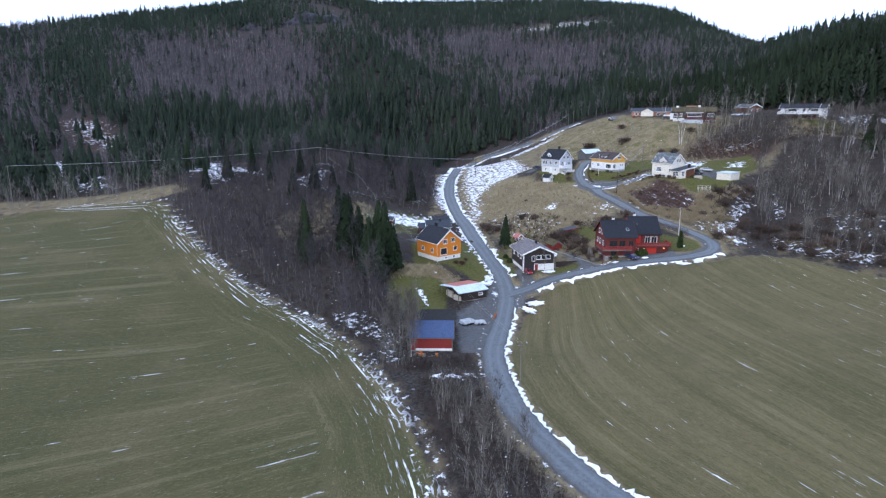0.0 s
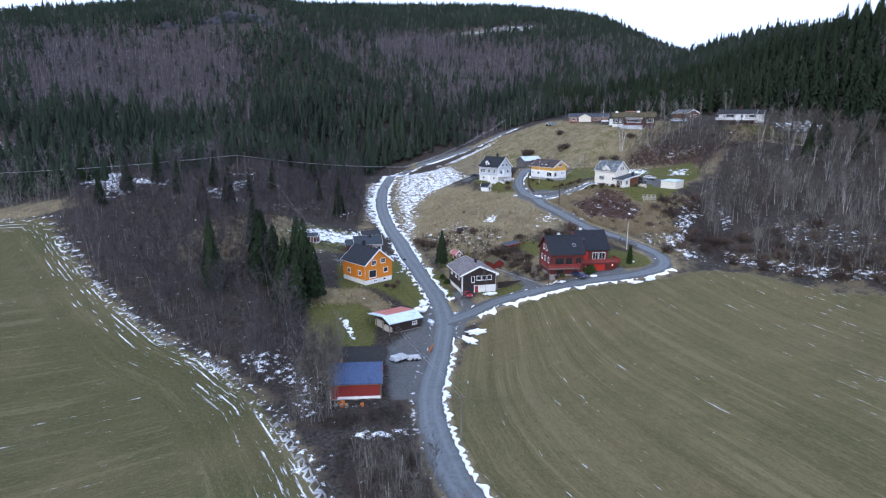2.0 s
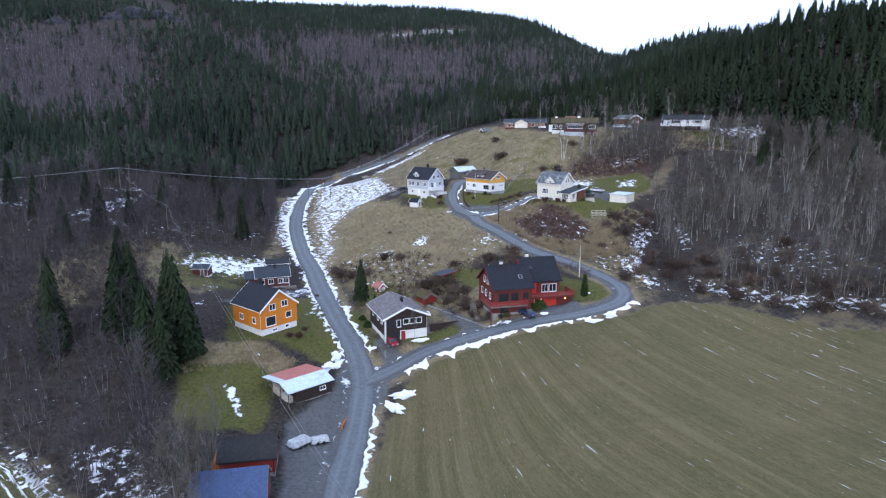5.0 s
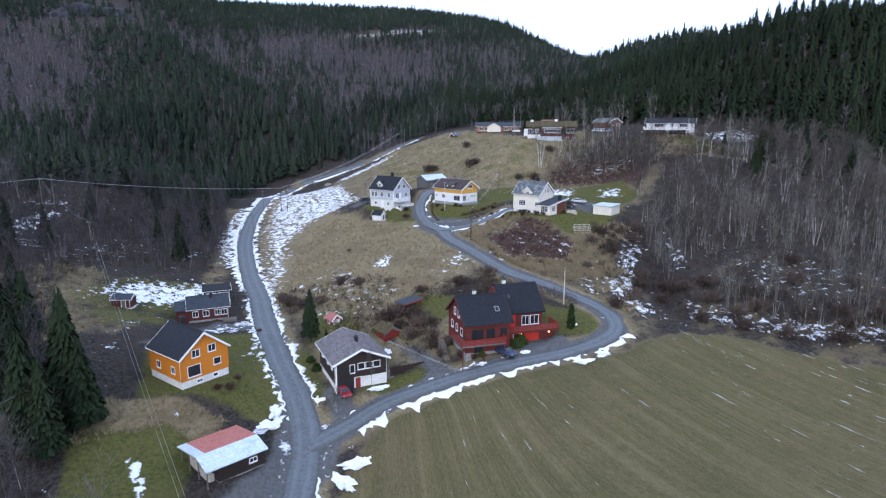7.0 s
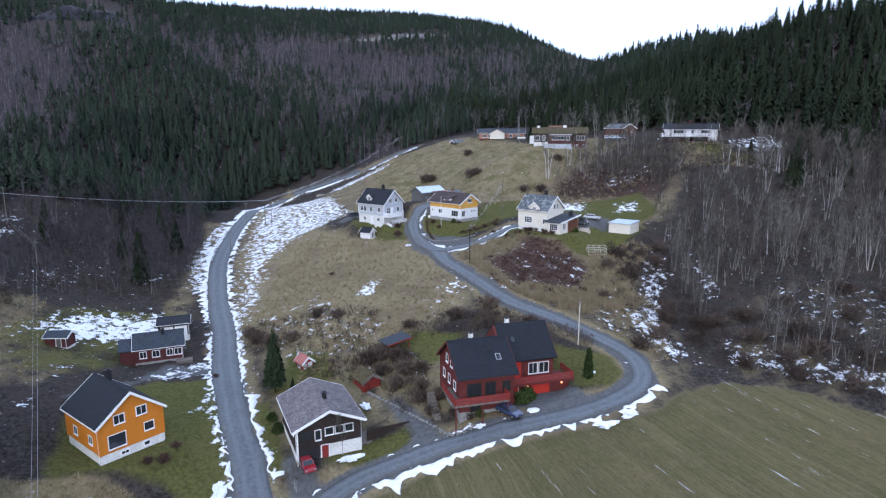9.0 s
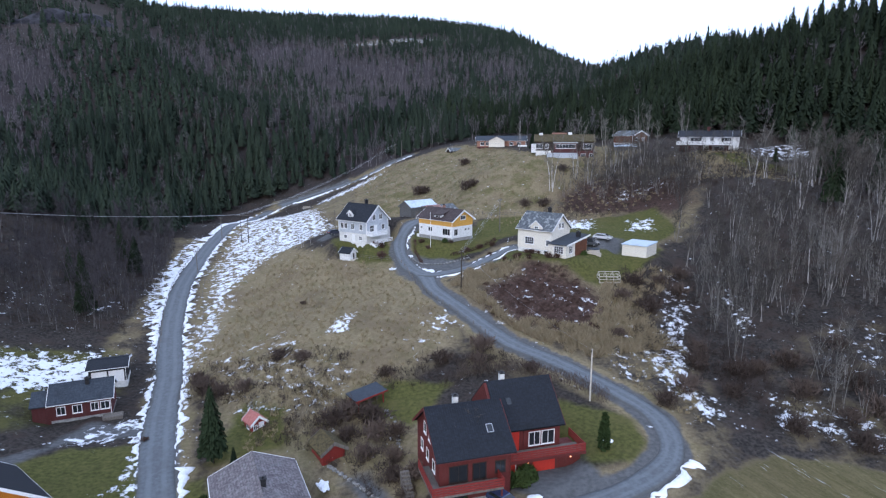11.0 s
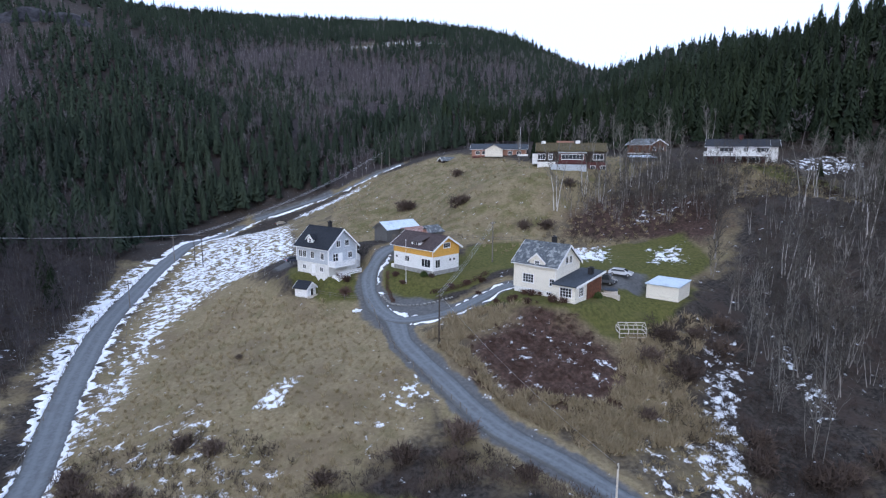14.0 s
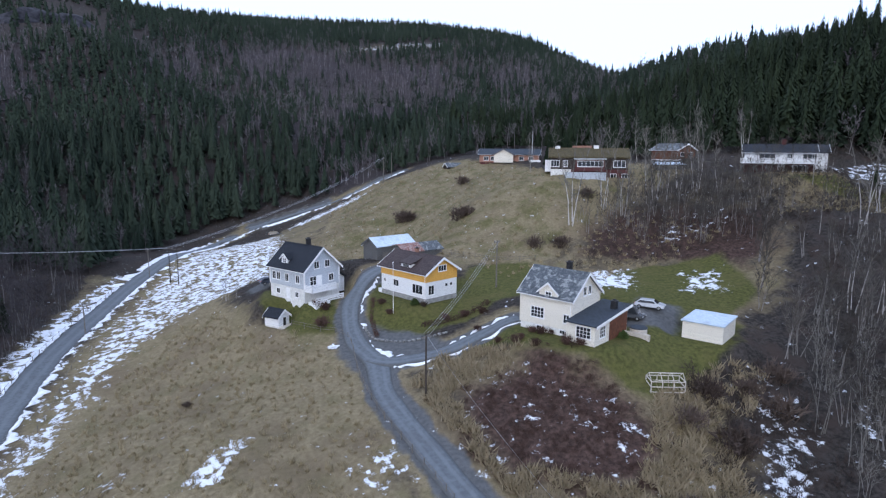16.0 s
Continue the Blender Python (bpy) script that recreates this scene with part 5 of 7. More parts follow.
rd = np.stack([rd[:, 0], rd[:, 1], rng.uniform(0.9, 2.0, len(rd)), rng.integers(0, 4, len(rd))], 1)
planted("tall_grass", tuft, rd, [M_REED], "tall bleached grass leaning round the heath", "grass", 28)
bush_parts = [[("tangle", raw_mesh("tangle", b[0], b[1], [M_REDSHRUB]))] for b in garden]
dark_parts = [[("tangle", raw_mesh("tangle", b[0], b[1], [M_WILD]))] for b in garden]
for x, y, s in [(86, 243, 0.7), (88.5, 241.5, 0.6), (81, 244, 0.6), (83.5, 241, 0.5), (92.5, 237, 0.85), (90, 238.5, 0.8), (56, 270, 0.9), (54.5, 271, 0.8), (66, 266, 0.7), (67, 263, 0.6), (76, 258, 0.7), (79, 257, 0.8),
                (86.9, 241.9, 0.75), (88.7, 236.6, 0.8), (90.5, 235.7, 0.75), (82.6, 240.8, 0.7), (84.6, 237.7, 0.65), (79.6, 250.4, 0.6), (55.3, 265.8, 1.1), (101, 262, 0.9), (99, 259, 0.8), (96, 262, 0.7), (6, 180, 0.8), (4, 179, 0.7), (7, 183, 0.6), (82, 256, 0.7), (10, 208, 0.5)]:
    tree_thing("shrub", random.choice(bush_parts), x, y, s, random.uniform(0, 6.28), "rounded leafless red-brown garden shrub", "shrub", "garden shrubs")
for x, y, s in [(38, 202, 1.8), (41, 203, 2.0), (36, 199, 1.4), (44, 201, 1.9), (47, 196, 1.6), (45, 187, 1.5), (48, 186, 1.4), (46, 183, 1.2), (81.7, 344, 2.6), (83.5, 342.5, 2.0), (91.3, 310.5, 2.2), (93, 309.5, 1.7), (105, 361, 2.0), (119, 295, 1.6), (101, 282, 1.5), (35, 252, 0.6), (66, 214, 1.9), (58, 212, 1.6), (44, 197, 1.7), (42, 193, 1.5), (46, 191, 1.3), (40, 198, 1.5), (110, 226, 1.6),
                (64, 210, 1.4), (72, 205, 1.3), (48, 211, 1.2), (51, 178, 0.8), (49, 180, 0.9), (106, 280, 1.7), (73, 262, 0.6), (116, 228, 1.7), (102.5, 218, 2.1), (104, 226, 1.9), (99, 222, 1.7), (94.6, 193.7, 1.9), (88.7, 190.6, 1.7), (101, 200, 1.8), (104, 204, 1.7), (106, 196, 2.0), (101, 191, 1.6),
                (92, 211, 1.3), (112, 222, 2.0), (104, 181, 1.5), (110, 175, 1.7), (116, 169, 1.6), (123, 163, 1.8), (131, 158, 1.7), (139, 153, 1.9), (148, 150, 1.7), (157, 147, 1.8), (113, 180, 1.6), (128, 166, 1.6), (112, 188, 1.9), (118, 180, 2.1), (124, 174, 1.8), (121, 186, 1.7), (130, 170, 2.0), (136, 166, 1.9), (116, 196, 2.0), (127, 196, 1.8), (133, 186, 2.1), (142, 178, 1.9), (139, 194, 2.0), (148, 164, 2.1), (110, 196, 1.6), (126, 182, 1.4), (145, 188, 1.8), (15.5, 225, 1.5), (17, 221, 1.7), (20, 218, 1.5), (30, 224, 1.4), (34, 221, 1.3), (24, 217, 1.4)]:
    tree_thing("shrub", random.choice(dark_parts), x, y, s, random.uniform(0, 6.28), "wide tangled leafless brown bush", "shrub", "wild bushes")


def hedge(line, wide, tall, mat, label):
    """A clipped leafless hedge: a dense tangle of short sticks along a line."""
    c = spline(line, 0.22)
    v, f, w = [], [], []
    for x, y in c:
        z = float(land(x, y))
        for k in range(15):
            p = np.array([x + rng.uniform(-0.5, 0.5) * wide, y + rng.uniform(-0.5, 0.5) * wide, z + rng.uniform(-0.1, 0.75) * tall])
            sliver(v, f, w, p, p + (rng.normal() * 0.22, rng.normal() * 0.22, tall * rng.uniform(0.15, 0.4)), 0.05, rng, 0)
    return tagged(new("hedge", raw_mesh("hedge", np.array(v), np.array(f), [mat])), label, "hedge", kind="stuff")


low = [bush_shape(rng, 1.0, 24, 0.55, 0.03) for i in range(4)]
hs = scatter(HEATH[0], 1.15, rng)
hs = np.stack([hs[:, 0] + rng.normal(size=len(hs)) * 1.2, hs[:, 1] + rng.normal(size=len(hs)) * 1.2, rng.uniform(0.35, 0.9, len(hs)), rng.integers(0, 4, len(hs))], 1)
planted("heath_scrub", low, hs, [M_REDSHRUB], "low reddish brown bramble and heather scrub", "scrub", 29)
hedge([(60, 207), (66, 206.5), (72, 203.5), (77, 198.5), (79.5, 193)], 2.4, 2.3, M_WILD, "clipped leafless brown hedge above the red house")
hedge([(72, 257.5), (76, 256.5), (80, 257), (84, 259)], 1.1, 1.0, M_REDSHRUB, "low red-brown hedge before the yellow house")
hedge([(64.2, 258), (64, 264), (64.8, 269)], 0.8, 0.7, M_REDSHRUB, "low red-brown planting along the drive")
column = [("leaves", raw_mesh("leaves", *leafy_shape(rng, 0.5, 3.5, 1100, 0.11)[:2], [M_HEDGE]))]
mound = [("leaves", raw_mesh("leaves", *leafy_shape(rng, 1.2, 1.5, 800, 0.16)[:2], [M_HEDGE]))]
tree_thing("juniper", column, 73.6, 182.6, 1.45, 0, "narrow upright evergreen juniper on the lawn", "shrub", "evergreens")
for x, y, s in [(60.6, 180.2, 1.0), (61.8, 181, 1.1), (59.4, 180.6, 0.9), (52.5, 177.8, 0.6), (57, 281, 1.0), (57.6, 283, 1.2), (71.5, 263, 0.6), (33, 190, 0.7), (21.5, 188, 0.8), (98, 237.5, 0.6), (20.5, 191, 0.7)]:
    tree_thing("evergreen_bush", mound, x, y, s, random.uniform(0, 6.28), "dense rounded evergreen garden bush", "shrub", "evergreens")


# ---- building kit ----
def part(name, bm, mat, parent, label=""):
    me = bpy.data.meshes.new(name)
    bmesh.ops.recalc_face_normals(bm, faces=bm.faces)
    bm.to_mesh(me)
    bm.free()
    me.materials.append(mat)
    ob = new(name, me)
    ob.parent = parent
    return tagged(ob, label)


def block(bm, x0, x1, y0, y1, z0, z1):
    v = [bm.verts.new(p) for p in ((x0, y0, z0), (x1, y0, z0), (x1, y1, z0), (x0, y1, z0), (x0, y0, z1), (x1, y0, z1), (x1, y1, z1), (x0, y1, z1))]
    for f in ((0, 3, 2, 1), (4, 5, 6, 7), (0, 1, 5, 4), (1, 2, 6, 5), (2, 3, 7, 6), (3, 0, 4, 7)):
        bm.faces.new([v[i] for i in f])


def boxes(*list_of):
    bm = bmesh.new()
    for b in list_of:
        block(bm, *b)
    return bm


def prism(points, x0, x1):
    """A side view of (y, z) points drawn out along x."""
    bm = bmesh.new()
    a = [bm.verts.new((x0, y, z)) for y, z in points]
    b = [bm.verts.new((x1, y, z)) for y, z in points]
    bm.faces.new(a[::-1])
    bm.faces.new(b)
    n = len(points)
    for i in range(n):
        bm.faces.new((a[i], a[(i + 1) % n], b[(i + 1) % n], b[i]))
    return bm


def rod(p, q, r, sides=8, r2=None):
    bm = bmesh.new()
    p, q = Vector(p), Vector(q)
    m = Matrix.Translation((p + q) / 2) @ (q - p).to_track_quat("Z", "Y").to_matrix().to_4x4()
    bmesh.ops.create_cone(bm, cap_ends=True, segments=sides, radius1=r, radius2=r if r2 is None else r2, depth=(q - p).length, matrix=m)
    return bm


def thing(name, x, y, z, yaw, label, category, group=""):
    root = new(name)
    root.matrix_world = pose(x, y, z, 0, 0, yaw)
    return tagged(root, label, category, group)


def on_wall(side, L, W):
    """Turns a wall's own metres (along, out, up) into the house's: sides x+ x- y+ y-."""
    if side == "x+":
        return Matrix(((0, 1, 0, L / 2), (1, 0, 0, 0), (0, 0, 1, 0), (0, 0, 0, 1)))
    if side == "x-":
        return Matrix(((0, -1, 0, -L / 2), (1, 0, 0, 0), (0, 0, 1, 0), (0, 0, 0, 1)))
    if side == "y+":
        return Matrix(((1, 0, 0, 0), (0, 1, 0, W / 2), (0, 0, 1, 0), (0, 0, 0, 1)))
    return Matrix(((1, 0, 0, 0), (0, -1, 0, -W / 2), (0, 0, 1, 0), (0, 0, 0, 1)))


def ring(x0, x1, z0, z1, t, y0, y1):
    """A rectangular casing in one piece."""
    bm = bmesh.new()
    loops = []
    for y in (y0, y1):
        loops.append([bm.verts.new((x, y, z)) for x, z in ((x0, z0), (x1, z0), (x1, z1), (x0, z1))])
        loops.append([bm.verts.new((x, y, z)) for x, z in ((x0 + t, z0 + t), (x1 - t, z0 + t), (x1 - t, z1 - t), (x0 + t, z1 - t))])
    o0, i0, o1, i1 = loops
    for k in range(4):
        j = (k + 1) % 4
        bm.faces.new((o0[k], o0[j], i0[j], i0[k]))
        bm.faces.new((o1[k], i1[k], i1[j], o1[j]))
        bm.faces.new((o0[k], o1[k], o1[j], o0[j]))
        bm.faces.new((i0[k], i0[j], i1[j], i1[k]))
    return bm


def window(root, side, L, W, at, sill, w, h, bars=(1, 0), frame_mat=None, out=0.0):
    """A window set on a wall: casing with glazing bars, sill and panes of glass."""
    m = on_wall(side, L, W)
    t = 0.11
    bm = ring(at - w / 2 - t, at + w / 2 + t, sill - t, sill + h + t, t, out - 0.03, out + 0.06)
    bm.transform(m)
    win = part("window", bm, frame_mat or M_TRIM, root)
    for i in range(bars[0]):
        c = at - w / 2 + w * (i + 1) / (bars[0] + 1)
        bm = boxes((c - 0.035, c + 0.035, out - 0.03, out + 0.045, sill, sill + h))
        bm.transform(m)
        part("mullion", bm, frame_mat or M_TRIM, win)
    for i in range(bars[1]):
        c = sill + h * (i + 1) / (bars[1] + 1)
        bm = boxes((at - w / 2, at + w / 2, out - 0.03, out + 0.04, c - 0.03, c + 0.03))
        bm.transform(m)
        part("glazing_bar", bm, frame_mat or M_TRIM, win)
    n = bars[0] + 1
    for i in range(n):
        c0, c1 = at - w / 2 + w * i / n + 0.02, at - w / 2 + w * (i + 1) / n - 0.02
        bm = boxes((c0, c1, out - 0.02, out + 0.015, sill + 0.01, sill + h - 0.01))
        bm.transform(m)
        part("pane", bm, M_GLASS, win)
    bm = boxes((at - w / 2 - 0.16, at + w / 2 + 0.16, out, out + 0.13, sill - t - 0.05, sill - t - 0.005))
    bm.transform(m)
    part("sill", bm, frame_mat or M_TRIM, win)
    return win


def door(root, side, L, W, at, sill, w, h, mat, label="", frame_mat=None):
    m = on_wall(side, L, W)
    bm = boxes((at - w / 2, at + w / 2, -0.02, 0.05, sill, sill + h), (at - w / 2 + 0.12, at + w / 2 - 0.12, 0.04, 0.065, sill + 0.15, sill + h * 0.45), (at - w / 2 + 0.12, at + w / 2 - 0.12, 0.04, 0.065, sill + h * 0.52, sill + h - 0.15))
    bm.transform(m)
    d = part("door", bm, mat, root, label)
    bm = boxes((at - w / 2 - 0.1, at - w / 2, -0.02, 0.07, sill, sill + h + 0.1), (at + w / 2, at + w / 2 + 0.1, -0.02, 0.07, sill, sill + h + 0.1), (at - w / 2, at + w / 2, -0.02, 0.07, sill + h, sill + h + 0.1))
    bm.transform(m)
    part("door_frame", bm, frame_mat or M_TRIM, d)
    bm = boxes((at + w / 2 - 0.16, at + w / 2 - 0.12, 0.05, 0.12, sill + h * 0.47, sill + h * 0.52))
    bm.transform(m)
    part("handle", bm, M_STEEL, d)
    return d


def gable_house(name, label, category, x, y, z, yaw, L, W, eave, ridge, wall, roof, over=0.45, foot=0.6, foot_mat=None, trim=None, upper=None, split=0.0, roof2=None, group="", gutters=True, thick=0.18):
    """A house with a pitched roof: ridge along its own x. upper: another cladding above split."""
    root = thing(name, x, y, z, yaw, label, category, group)
    part("foundation", boxes((-L / 2 + 0.03, L / 2 - 0.03, -W / 2 + 0.03, W / 2 - 0.03, -3.0, foot)), foot_mat or M_CONCRETE, root)
    pitch = (ridge - eave) / (W / 2)
    if upper:
        part("wall", boxes((-L / 2, L / 2, -W / 2, W / 2, foot, split)), wall, root)
        part("upper_wall", prism([(-W / 2 - 0.05, split), (W / 2 + 0.05, split), (W / 2 + 0.05, eave), (0, ridge), (-W / 2 - 0.05, eave)], -L / 2 - 0.05, L / 2 + 0.05), upper, root)
    else:
        part("wall", prism([(-W / 2, foot), (W / 2, foot), (W / 2, eave), (0, ridge), (-W / 2, eave)], -L / 2, L / 2), wall, root)
    for sgn, mat in ((-1, roof), (1, roof2 or roof)):
        ye = sgn * (W / 2 + over)
        ze = eave - over * pitch
        pts = [(0, ridge + 0.02), (0, ridge + 0.02 + thick), (ye, ze + 0.02 + thick), (ye, ze + 0.02)]
        part("roof_slope", prism(pts if sgn < 0 else pts[::-1], -L / 2 - over, L / 2 + over), mat, root)
        for end in (-1, 1):
            xe = end * (L / 2 + over)
            pts = [(0, ridge - 0.2), (0, ridge + 0.06 + thick), (ye, ze + 0.06 + thick), (ye, ze - 0.2)]
            part("bargeboard", prism(pts if sgn < 0 else pts[::-1], min(xe, xe + end * 0.05), max(xe, xe + end * 0.05)), trim or M_TRIM, root)
        if gutters:
            part("gutter", boxes((-L / 2 - over, L / 2 + over, min(ye, ye + sgn * 0.1), max(ye, ye + sgn * 0.1), ze - 0.03, ze + 0.07)), trim or M_TRIM, root)
            part("downpipe", rod((L / 2 - 0.15, sgn * (W / 2 + 0.07), 0), (L / 2 - 0.15, sgn * (W / 2 + 0.07), ze), 0.05), trim or M_TRIM, root)
    part("ridge_cap", prism([(-0.18, ridge + thick - 0.05), (0, ridge + thick + 0.1), (0.18, ridge + thick - 0.05)], -L / 2 - over, L / 2 + over), roof, root)
    return root


def corner_boards(root, L, W, z0, z1, mat):
    for sx in (-1, 1):
        for sy in (-1, 1):
            x, y = sx * L / 2, sy * W / 2
            part("corner_board", boxes((x - 0.09, x + 0.09, y - 0.09, y + 0.09, z0, z1)), mat, root)


def chimney(root, x, y, z0, z1, mat, s=0.35):
    c = part("chimney", boxes((x - s, x + s, y - s, y + s, z0, z1)), mat, root)
    part("chimney_cap", boxes((x - s - 0.1, x + s + 0.1, y - s - 0.1, y + s + 0.1, z1, z1 + 0.1), (x - s * 0.5, x + s * 0.5, y - s * 0.5, y + s * 0.5, z1 + 0.1, z1 + 0.3)), M_DARK, c)


def dormer(root, side, x, W, eave, ridge, w, wall, roof, base=0.0, reach=0.2):
    """A small gabled dormer on a roof slope, its window facing out."""
    sgn = -1 if side == "y-" else 1
    pitch = (ridge - eave) / (W / 2)
    yf = sgn * (W / 2 - reach)
    zf = ridge - abs(yf) * pitch + base
    top = zf + 1.15
    peak = top + 0.38 * w
    bm = prism([(x - w / 2, zf - 0.2), (x + w / 2, zf - 0.2), (x + w / 2, top), (x, peak), (x - w / 2, top)], 0, 1)
    depth = max(0.6, abs(yf) - (ridge - peak) / pitch)
    bm.transform(Matrix(((0, 1, 0, 0), (-sgn * depth, 0, 0, yf), (0, 0, 1, 0), (0, 0, 0, 1))))
    d = part("dormer", bm, wall, root)
    bm = bmesh.new()
    for s in (-1, 1):
        q = prism([(x, peak + 0.02), (x, peak + 0.16), (x + s * (w / 2 + 0.3), top - 0.22), (x + s * (w / 2 + 0.3), top - 0.36)], -0.25 / max(depth, 0.1), 1)
        q.transform(Matrix(((0, 1, 0, 0), (-sgn * depth, 0, 0, yf), (0, 0, 1, 0), (0, 0, 0, 1))))
        tmp = bpy.data.meshes.new("slope")
        q.to_mesh(tmp)
        q.free()
        bm.from_mesh(tmp)
        bpy.data.meshes.remove(tmp)
    part("dormer_roof", bm, roof, d)
    yo = yf + sgn * 0.27
    bm = bmesh.new()
    for s in (-1, 1):
        vs = [bm.verts.new(p) for p in ((x, yo, peak - 0.12), (x, yo, peak + 0.2), (x + s * (w / 2 + 0.32), yo, top - 0.2), (x + s * (w / 2 + 0.32), yo, top - 0.44))]
        f = bm.faces.new(vs)
        r = bmesh.ops.extrude_face_region(bm, geom=[f])
        bmesh.ops.translate(bm, vec=(0, sgn * 0.05, 0), verts=[e for e in r["geom"] if isinstance(e, bmesh.types.BMVert)])
    part("dormer_bargeboard", bm, M_TRIM, d)
    ww, wh = min(0.9, w * 0.45), 0.85
    window(root, side, 1, 2 * abs(yf), x, top - wh - 0.1, ww, wh, (1, 1))
    return d


def skylight(root, x, yc, W, eave, ridge, w=0.7, h=1.0, side=-1):
    pitch = (ridge - eave) / (W / 2)
    z = ridge - yc * pitch + 0.2
    a = math.atan(pitch)
    m = Matrix.Translation((x, side * yc, z)) @ Matrix.Rotation(-side * a, 4, "X")
    bm = boxes((-w / 2 - 0.08, -w / 2, -h / 2, h / 2, -0.05, 0.1), (w / 2, w / 2 + 0.08, -h / 2, h / 2, -0.05, 0.1), (-w / 2 - 0.08, w / 2 + 0.08, h / 2, h / 2 + 0.08, -0.05, 0.1), (-w / 2 - 0.08, w / 2 + 0.08, -h / 2 - 0.08, -h / 2, -0.05, 0.1))
    bm.transform(m)
    s = part("skylight", bm, M_STEEL, root)
    bm = boxes((-w / 2, w / 2, -h / 2, h / 2, -0.03, 0.06))
    bm.transform(m)
    part("pane", bm, M_GLASS, s)


def railing(root, x0, x1, y0, y1, z, h, mat, posts=6, boards=3, name="railing"):
    """A straight balcony rail of posts and boards between two corners."""
    r = None
    n = max(2, posts)
    dx, dy = x1 - x0, y1 - y0
    r = part(name, boxes((min(x0, x1) - 0.05, max(x0, x1) + 0.05, min(y0, y1) - 0.05, max(y0, y1) + 0.05, z + h, z + h + 0.06)), mat, root)
    for i in range(n):
        px, py = x0 + dx * i / (n - 1), y0 + dy * i / (n - 1)
        part("rail_post", boxes((px - 0.05, px + 0.05, py - 0.05, py + 0.05, z, z + h)), mat, r)
    for i in range(boards):
        zc = z + 0.12 + (h - 0.2) * i / max(1, boards - 1)
        hh = min(0.16, (h - 0.1) / boards * 0.42)
        part("rail_board", boxes((min(x0, x1) - 0.035, max(x0, x1) + 0.035, min(y0, y1) - 0.035, max(y0, y1) + 0.035, zc - hh, zc + hh)), mat, r)
    return r


def local_z(x, y):
    return float(land(x, y))


# ---- the lower farm ----
h = gable_house("house", "orange wooden house with charcoal tiled roof and white cellar wall", "house", -1.3, 185.3, 6.0, -52, 10.4, 9.0, 5.6, 9.1, M_ORANGE, M_SLATE, foot=1.2)
for at, sill, w, hh, bars in ((-2.1, 1.75, 2.3, 1.9, (0, 0)), (2.4, 2.6, 1.3, 1.15, (0, 0)), (-1.6, 5.1, 1.35, 1.2, (1, 0)), (1.5, 5.3, 1.35, 1.2, (1, 0)), (-1.2, 0.35, 1.0, 0.4, (1, 0)), (1.9, 0.4, 0.8, 0.5, (0, 0))):
    window(h, "x+", 10.4, 9.0, at, sill, w, hh, bars)
for at in (-2.2, 2.6):
    window(h, "y-", 10.4, 9.0, at, 2.3, 1.1, 1.15, (1, 0))
for at in (-3.2, 0.0, 3.0):
    window(h, "y+", 10.4, 9.0, at, 2.3, 1.2, 1.15, (1, 0))
corner_boards(h, 10.42, 9.02, 1.2, 5.6, M_ORANGE)
chimney(h, -2.2, 0.6, 8.0, 10.3, M_DARK)
part("porch", boxes((-6.9, -5.2, -3.4, -0.6, -1.0, 3.0)), M_ORANGE, h)
part("porch_roof", prism([(-3.7, 3.0), (-0.4, 3.0), (-0.4, 3.5), (-3.7, 3.1)], -7.2, -5.2), M_SLATE, h)

h = gable_house("house", "dark brown cabin with old grey tiled roof and white cellar", "house", 28.1, 184.1, 3.2, -80, 12.0, 9.7, 5.3, 7.4, M_BROWN, M_GREYTILE, over=0.7, foot=0.2, foot_mat=M_GREYWALL)
part("cellar_wall", boxes((4.0, 6.06, -1.4, 4.9, -1.5, 2.0), (-5.9, 6.0, -4.9, -4.7, -1.5, 1.0)), M_CONCRETE, h, "white cellar wall")
for at in (0.0, 1.5, 3.0):
    window(h, "x+", 12, 9.7, at, 3.5, 1.15, 1.1, (0, 0))
window(h, "x+", 12, 9.7, -1.7, 3.0, 0.8, 1.5, (0, 0))
door(h, "x+", 12.12, 9.7, -0.7, 0.0, 1.0, 2.0, M_RED, "red cellar door")
# No hollow is cut: flat dark sheets paint the shade of a recessed porch.
part("porch_shade", boxes((5.9, 6.02, -4.7, -2.4, 2.3, 4.6), (5.9, 6.02, -4.7, -1.6, -0.5, 2.0)), M_DARK, h, "dark sheets for the shade of a recessed porch")
railing(h, 6.1, 6.1, -4.75, -2.2, 2.1, 1.0, M_BROWN, 4, 3, "porch_rail")
part("corner_post", boxes((6.0, 6.2, -4.85, -4.65, -1.5, 4.7)), M_TRIM, h)
for at in (-3.5, 0.5, 3.5):
    window(h, "y-", 12, 9.7, at, 3.4, 1.2, 1.1, (1, 0))
    window(h, "y+", 12, 9.7, at, 3.4, 1.2, 1.1, (1, 0))
chimney(h, 2.0, 0.3, 6.6, 8.4, M_DARK, 0.3)
part("deck", boxes((1.0, 5.0, 4.85, 7.4, -0.6, 0.25)), M_WOOD, h)

